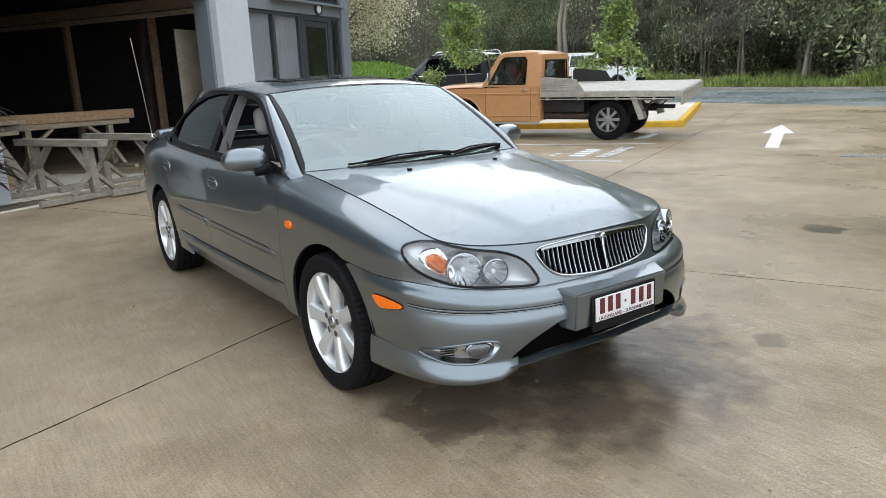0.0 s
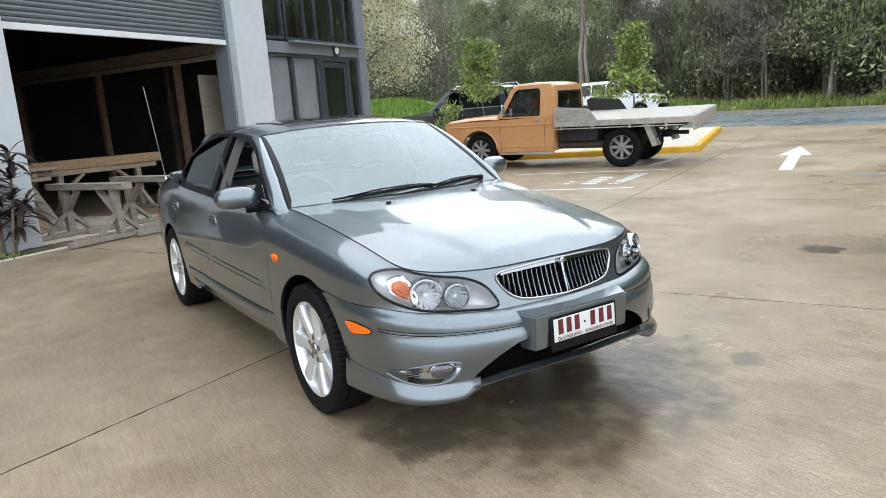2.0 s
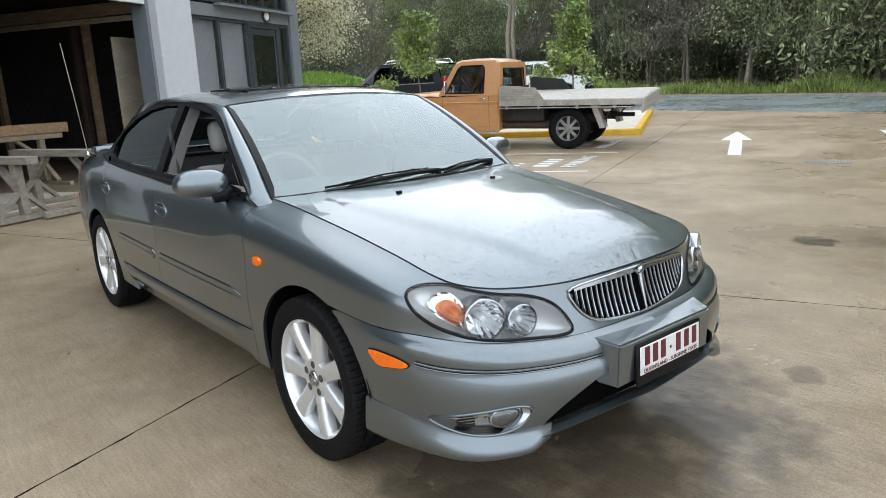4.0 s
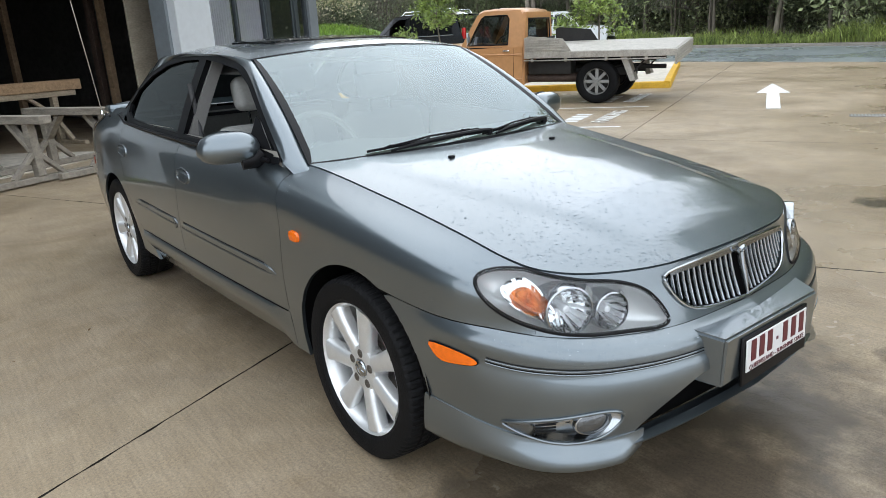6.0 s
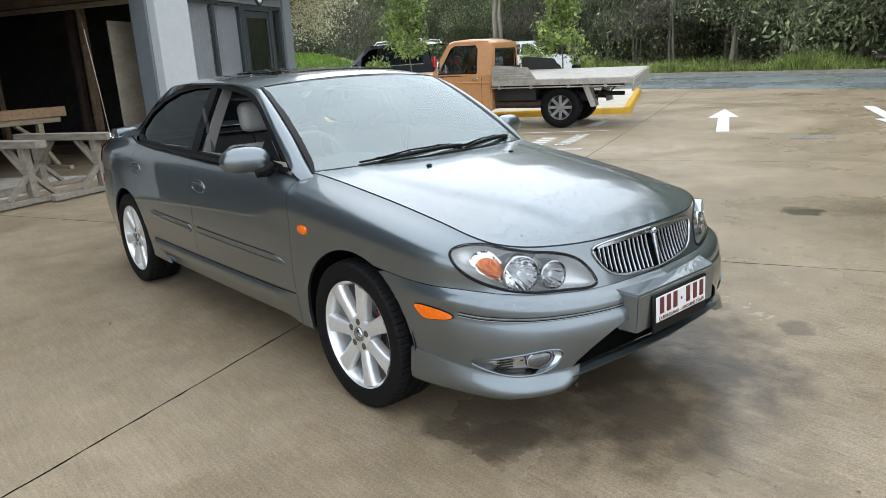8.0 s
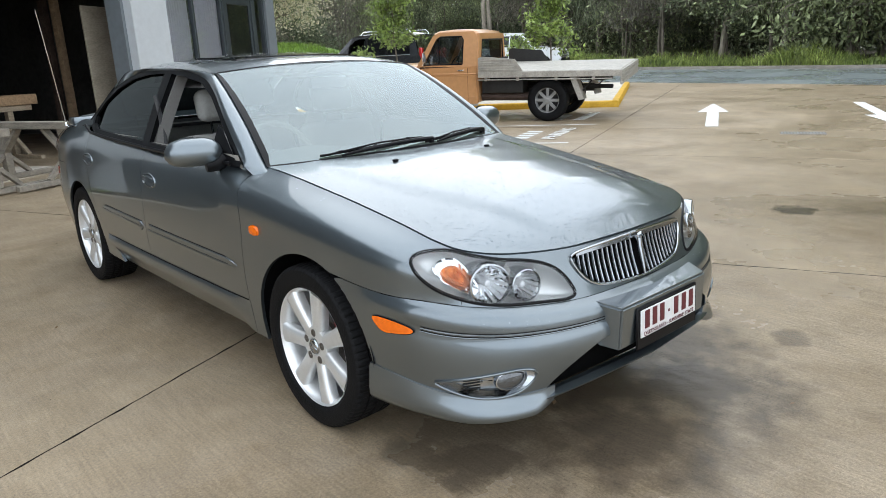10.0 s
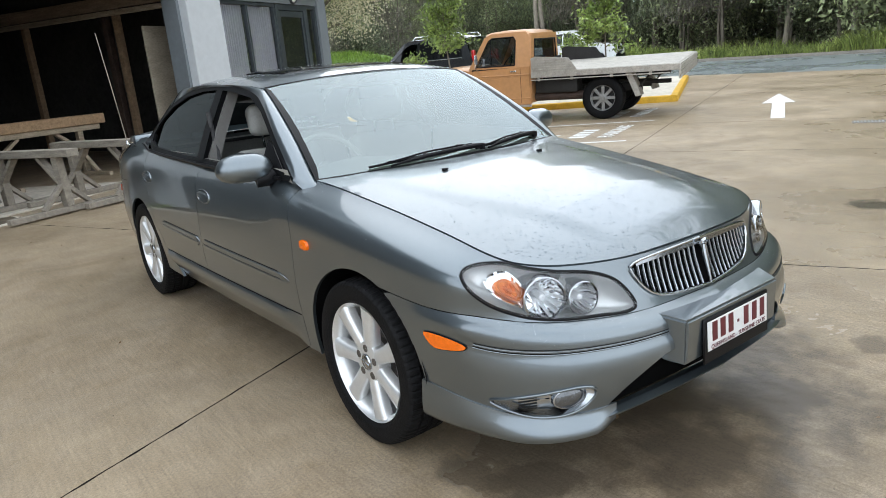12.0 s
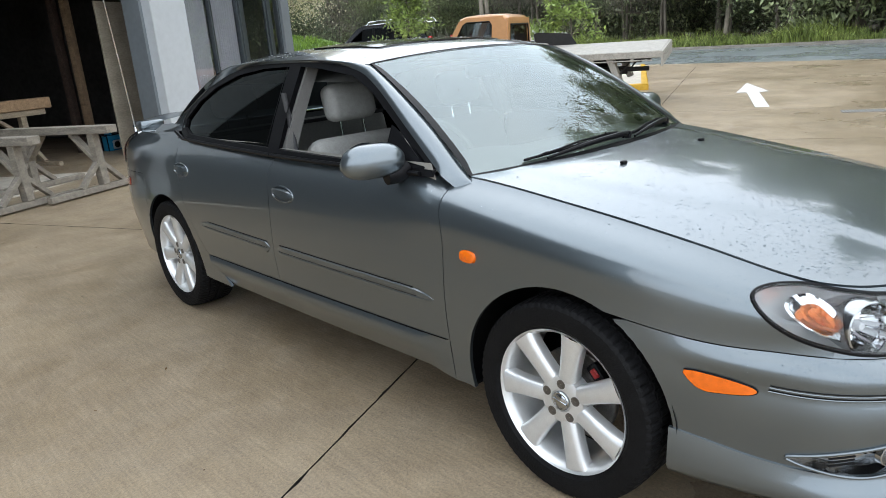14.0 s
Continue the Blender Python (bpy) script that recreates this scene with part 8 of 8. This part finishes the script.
def tree(seed, label, high, crown_r, crown_low, trunk_r, bark, leaf, count, size, spread, droop, limbs=9, lean=0.06, stems=1, flower=None, flowers=0, category="tree", clump=5, slim=0.35):
    rng = random.Random(seed)
    t = thing("tree", label, category)
    bm = bmesh.new()
    tips = []
    for st in range(stems):
        base = Vector((rng.uniform(-0.25, 0.25) * (stems > 1), rng.uniform(-0.25, 0.25) * (stems > 1), -0.12))
        bend = Vector((rng.uniform(-1, 1), rng.uniform(-1, 1), 0)) * lean * high
        n = 9
        pts = [base + bend * (k / (n - 1)) ** 1.5 + Vector((rng.uniform(-1, 1), rng.uniform(-1, 1), 0)) * trunk_r * 0.5 + Vector((0, 0, high * 0.93 * k / (n - 1))) for k in range(n)]
        rad = [trunk_r * (1.25 if k == 0 else 1.0) * (1 - 0.85 * k / (n - 1)) for k in range(n)]
        add_tube(bm, pts, rad, 8)
        for i in range(limbs):
            f = lerp(crown_low, 0.97, (i + rng.random()) / limbs)
            j = f * (n - 1)
            a = pts[int(j)].lerp(pts[min(int(j) + 1, n - 1)], j - int(j))
            ang = rng.uniform(0, 2 * math.pi)
            out = crown_r * rng.uniform(0.55, 1.1) * (1.0 - 0.55 * max(0, (f - crown_low) / (1 - crown_low)) ** 1.5)
            e = a + Vector((math.cos(ang) * out, math.sin(ang) * out, out * rng.uniform(0.15, 0.75) - droop * out * 0.5))
            m = a.lerp(e, 0.5) + Vector((0, 0, 0.10 * out))
            r0 = trunk_r * (1 - 0.8 * f) * 0.6
            add_tube(bm, [a, m, e], [r0, r0 * 0.6, r0 * 0.2], 6)
            for k in range(7):
                q = a.lerp(m, rng.random()) if k < 2 else m.lerp(e, rng.random())
                w = q + Vector((rng.gauss(0, 1), rng.gauss(0, 1), rng.gauss(0, 0.7) - 0.5 * droop)) * out * 0.30
                add_tube(bm, [q, q.lerp(w, 0.5) + Vector((0, 0, 0.05 * out)), w], [r0 * 0.28 + 0.006, r0 * 0.18 + 0.004, 0.003], 3, cap=False)
            for k in range(clump):
                tips.append(m.lerp(e, rng.uniform(0.2, 1.15)) + Vector((rng.gauss(0, 1), rng.gauss(0, 1), rng.gauss(0, 0.7))) * out * 0.22)
        tips.append(pts[-1])
    part("trunk", bm, bark, t, smooth=60)
    crown = new("crown", leaf_mesh("crown", leaves(rng, tips, count, spread, size, droop, slim), leaf))
    crown.parent = t
    if flower is not None:
        outer = [p for p in tips]
        fl = new("blossom", leaf_mesh("blossom", leaves(rng, outer, flowers, spread * 1.15, size * 0.5, 0.0, 0.9), flower))
        fl.parent = t
    return t


def stand(ob, x, y, turn=0.0, scale=1.0, h=None):
    ob.matrix_world = pose(x, y, (rise(x, y) if h is None else h), 0, 0, turn) @ Matrix.Scale(scale, 4)
    return ob


kinds = [
    tree(11, "tall grey-barked gum with drooping olive foliage", 9.8, 2.4, 0.34, 0.10, bark_pale, leaf_olive, 19000, 0.20, 0.38, 1.1, 14, 0.07, 1, clump=5, slim=0.16),
    tree(12, "dense dark green roadside tree", 8.2, 2.3, 0.14, 0.085, bark_grey, leaf_deep, 19000, 0.135, 0.40, 0.1, 15, 0.05, 1, clump=5),
    tree(13, "slender grey trunks with fine brown-grey twigs", 9.0, 1.7, 0.20, 0.055, bark_grey, leaf_dry, 13000, 0.24, 0.36, 0.7, 12, 0.10, 3, clump=4, slim=0.08),
    tree(14, "bushy olive green roadside tree", 7.2, 2.3, 0.08, 0.075, bark_grey, leaf_olive, 19000, 0.125, 0.40, 0.25, 13, 0.06, 2, clump=5),
    tree(15, "low dark understorey shrub", 3.0, 1.9, 0.03, 0.05, bark_grey, leaf_deep, 11000, 0.125, 0.36, 0.0, 11, 0.06, 3, clump=4),
    tree(16, "tall feathery casuarina with hanging dark needles", 9.6, 1.8, 0.16, 0.08, bark_grey, leaf_deep, 18000, 0.26, 0.32, 1.3, 16, 0.05, 1, clump=5, slim=0.07),
]
rng = random.Random(5)
first = set()
rows = ((31.8, 2.9, 0), (35.0, 3.4, 1), (39.5, 4.4, 2), (45.0, 6.0, 3))
for bx, gap, layer in rows:
    y = -36.0
    while y < 62:
        x = bx + rng.uniform(-1.3, 1.3)
        k = rng.choice((0, 1, 2, 3, 5, 5) if layer < 2 else (0, 1, 3, 5, 1))
        if layer in (1, 3) and rng.random() < 0.45:
            k = 4
        if layer > 1 and y < 24 and rng.random() < 0.4:
            y += gap
            continue
        s = rng.uniform(0.95, 1.25) * (1 + 0.05 * layer) * float(np.interp(y, [0.0, 4.0, 7.0, 13.0, 24.0, 31.0], [2.4, 2.2, 1.8, 1.45, 1.3, 1.0])) * (0.75 if k == 4 else 1.0)
        if y > 3:
            s = min(s, 1.35) if layer == 0 else s * 1.2
        if k not in first:
            first.add(k)
            stand(kinds[k], x, y, rng.uniform(0, 360), s)
        else:
            m = pose(x, y, rise(x, y), 0, 0, rng.uniform(0, 360))
            ob = copy_thing(kinds[k], m)
            ob.scale = (s, s, s)
        y += gap * rng.uniform(0.75, 1.25)
# thick undergrowth closing the wood
y = -16.0
while y < 64:
    x = 41.5 + rng.uniform(-2, 2)
    ob = copy_thing(kinds[4], pose(x, y, rise(x, y), 0, 0, rng.uniform(0, 360)))
    k = rng.uniform(1.3, 1.9)
    ob.scale = (k, k, k)
    y += 2.6 * rng.uniform(0.8, 1.2)
hedge = random.Random(77)
tips = [(rng.uniform(50, 54), rng.uniform(-40, 90), 0.8 + 3.6 * rng.random() ** 1.3) for _ in range(1500)]
far_wood = new("far_wood", leaf_mesh("far_wood", leaves(hedge, tips, 42000, 0.9, 0.55, 0.2, 0.45), leaf_deep))
tagged(far_wood, "dense far undergrowth behind the roadside trees", "wood", kind="stuff")
# trees behind the island and office
for x, y, k, s in ((20.5, 37, 1, 1.0), (17.5, 36, 2, 1.05), (15.0, 38, 3, 1.15), (22.5, 41, 0, 1.1), (12.5, 40, 1, 1.2), (18, 42, 1, 1.2), (24, 36, 2, 1.0), (25.5, 40, 3, 1.2), (9.5, 42, 1, 1.3), (14, 44, 0, 1.2), (21, 35.5, 4, 1.1), (17, 37, 4, 1.0), (13, 39, 5, 1.0), (16.5, 40, 5, 1.1), (20, 39, 5, 1.0), (24, 45, 1, 1.3), (27, 47, 1, 1.3)):
    ob = copy_thing(kinds[k], pose(x, y, rise(x, y), 0, 0, x * 40))
    ob.scale = (s, s, s)
stand(tree(21, "tall tree covered in cream blossom", 8.8, 2.1, 0.26, 0.12, bark_grey, leaf_olive, 8500, 0.13, 0.36, 0.3, 24, 0.03, 1, blossom, 46000), 10.2, 20.6, 40)
stand(tree(22, "young bright green tree with a thin stem", 3.2, 0.47, 0.46, 0.03, bark_grey, leaf_fresh, 2600, 0.115, 0.12, 0.1, 18, 0.03, 1, slim=0.42), 9.45, 12.3, 10, 1.0, rise(9.45, 12.3) + 0.13)
stand(tree(23, "young bright green tree with twin stems", 3.3, 0.50, 0.38, 0.03, bark_grey, leaf_fresh, 2700, 0.115, 0.12, 0.1, 19, 0.03, 1, slim=0.42), 12.3, 9.6, 130, 1.0, rise(12.3, 9.6) + 0.13)
stand(tree(24, "small bright green sapling beside a young tree", 1.75, 0.36, 0.25, 0.02, bark_grey, leaf_fresh, 800, 0.11, 0.12, 0.0, 9, 0.05, 1), 11.75, 10.2, 60, 1.0, rise(11.75, 10.2) + 0.13)
stand(tree(25, "small bright green sapling beside a young tree", 1.45, 0.42, 0.25, 0.02, bark_grey, leaf_fresh, 800, 0.11, 0.12, 0.0, 9, 0.05, 1), 8.7, 12.9, 220, 1.0, rise(8.7, 12.9) + 0.13)
stand(tree(26, "tall twin-trunked pale gum above the wood", 12.5, 2.2, 0.55, 0.20, bark_pale, leaf_olive, 5200, 0.20, 0.55, 0.5, 11, 0.03, 2), 27.6, 26.8, 10, 0.85)
stand(tree(27, "leaning pale gum with long hanging foliage", 8.5, 2.8, 0.40, 0.13, bark_pale, leaf_olive, 12000, 0.23, 0.36, 1.4, 13, 0.12, 1, slim=0.14), 31.0, 14.5, 30)
stand(tree(28, "leaning pale gum with long hanging foliage", 8.0, 2.6, 0.40, 0.12, bark_pale, leaf_olive, 11000, 0.23, 0.36, 1.4, 13, 0.12, 2, slim=0.14), 30.6, 11.5, 130)


def blades(seed, count, place, high, mat, name, label, level=None):
    rng = random.Random(seed)
    verts, faces = [], []
    for _ in range(count):
        x, y, k = place(rng)
        z = (level or rise)(x, y) - 0.05
        h = high * rng.uniform(0.45, 1.25) * k
        a = rng.uniform(0, 2 * math.pi)
        w = 0.020 * rng.uniform(0.6, 1.4) * (high / 0.6) ** 0.5
        d = Vector((math.cos(a), math.sin(a), 0))
        lean = Vector((rng.uniform(-1, 1), rng.uniform(-1, 1), 0)) * 0.5 * h
        i = len(verts)
        p = Vector((x, y, z))
        verts += [p - d * w, p + d * w, p + lean * 0.35 + Vector((0, 0, h * 0.65)) + d * w * 0.7, p + lean * 0.35 + Vector((0, 0, h * 0.65)) - d * w * 0.7, p + lean + Vector((0, 0, h))]
        faces += [(i, i + 1, i + 2, i + 3), (i + 3, i + 2, i + 4)]
    ob = new(name, leaf_mesh(name, (verts, faces), mat))
    return tagged(ob, label, "grass", kind="stuff")


def verge(rng):
    y = rng.uniform(-14, 55)
    x = 28.3 + abs(rng.gauss(0, 1.5))
    return x, y, 0.60 + 0.9 * noise.noise(Vector((x * 0.5, y * 0.35, 0))) + 0.25 * min(1, (x - 28.2))


blades(3, 60000, verge, 0.68, grass_green, "verge_grass", "long rank green grass on the road verge")
def bank(x, y):
    return rise(x, y) + 1.75 * step(21.0, 31.0, y)


bm = bmesh.new()
grid(bm, [[(x, y, bank(x, y) + 0.01) for x in (6, 8, 10, 12, 14, 16, 18.6)] for y in range(19, 38)])
bmesh.ops.recalc_face_normals(bm, faces=list(bm.faces))
whole("lawn", bm, material("lawn_ground", (0.13, 0.22, 0.04), 0.9, scale=1.2, vary=0.3, bump=0.4, bump_scale=20), "bright green grassed bank beyond the office", "lawn", kind="structure", smooth=60)
blades(4, 22000, lambda rng: (rng.uniform(7.5, 18), rng.uniform(21, 34), 0.9), 0.35, grass_bright, "lawn_grass", "bright green unmown grass on the bank", bank)

# narrow bed at the foot of the pier
bed = thing("garden_bed", "narrow bed of dark mulch edged with concrete below the pier", "garden bed", at=FACE)
bm = bmesh.new()
mulch = random.Random(15)
grid(bm, [[(lerp(-2.6, 0.30, k / 40), lerp(-0.50, -0.03, j / 8), 0.010 + 0.022 * mulch.random() * (0 < j < 8)) for k in range(41)] for j in range(9)])
bmesh.ops.recalc_face_normals(bm, faces=list(bm.faces))
part("mulch", bm, soil, bed, smooth=0)
part("edging", fbox(-2.6, 0.36, -0.56, -0.50, -0.02, 0.016, 0.004), pale_concrete, bed)
part("edging", fbox(0.30, 0.36, -0.50, -0.03, -0.02, 0.016, 0.004), pale_concrete, bed)
blades(9, 140, lambda rng: (-2.08 + rng.gauss(0, 0.12), 7.02 + rng.gauss(0, 0.06), 0.8), 0.16, grass_green, "bed_grass", "tuft of grass at the foot of the wall pier")
# bronze cordyline by the pier
cord = thing("cordyline", "bronze-leaved cordyline growing beside the wall pier", "plant", at=pose(-1.95, 7.22, 0.01, 0, 0, 20))
rng = random.Random(8)
bm = bmesh.new()
tops = []
for k in range(4):
    a = k * 1.7
    p0 = Vector((0.07 * math.cos(a), 0.07 * math.sin(a), 0))
    top = Vector((0.24 * math.cos(a) + 0.05, 0.24 * math.sin(a), 0.62 + 0.22 * k))
    add_tube(bm, [p0, p0.lerp(top, 0.5) + Vector((0.02, 0, 0.04)), top], [0.022, 0.018, 0.013], 7)
    tops += [p0.lerp(top, f) for f in (0.55, 0.75, 0.9, 1.0)]
part("stem", bm, bark_grey, cord)
bm = bmesh.new()
for c in tops:
    for k in range(13):
        a, up = rng.uniform(0, 2 * math.pi), rng.uniform(-0.15, 1.0)
        d = Vector((math.cos(a), math.sin(a), 0))
        n = Vector((-d.y, d.x, 0))
        L = rng.uniform(0.26, 0.46)
        row = []
        for f, w in ((0.0, 0.010), (0.3, 0.030), (0.6, 0.032), (0.85, 0.018), (1.0, 0.001)):
            p = c + d * L * f * (1.1 - 0.4 * up) + Vector((0, 0, L * (up * f - 0.55 * f * f)))
            row.append([p - n * w, p + Vector((0, 0, -0.008 * (1 - f))), p + n * w])
        grid(bm, row)
part("foliage", bm, leaf_bronze, cord, smooth=60)

# scraps of leaf and twig on the yard
rng = random.Random(61)
verts, faces = [], []
for k in range(150):
    x, y = rng.uniform(-3.5, 9), rng.uniform(-3.5, 6)
    a, size = rng.uniform(0, 6.3), rng.uniform(0.008, 0.022)
    d, w = Vector((math.cos(a), math.sin(a), 0)) * size, Vector((-math.sin(a), math.cos(a), 0)) * size * rng.uniform(0.15, 0.5)
    p = Vector((x, y, rise(x, y) + 0.003))
    i = len(verts)
    verts += [p - d, p + w + Vector((0, 0, 0.004)), p + d + Vector((0, 0, rng.uniform(0, 0.006))), p - w]
    faces.append((i, i + 1, i + 2, i + 3))
scraps = new("leaf_litter", leaf_mesh("leaf_litter", (verts, faces), material("dead_leaf", (0.16, 0.10, 0.05), 0.8, scale=30, vary=0.5, island=0.4)))
tagged(scraps, "scattered scraps of dead leaf and twig on the concrete", "leaves", kind="stuff")
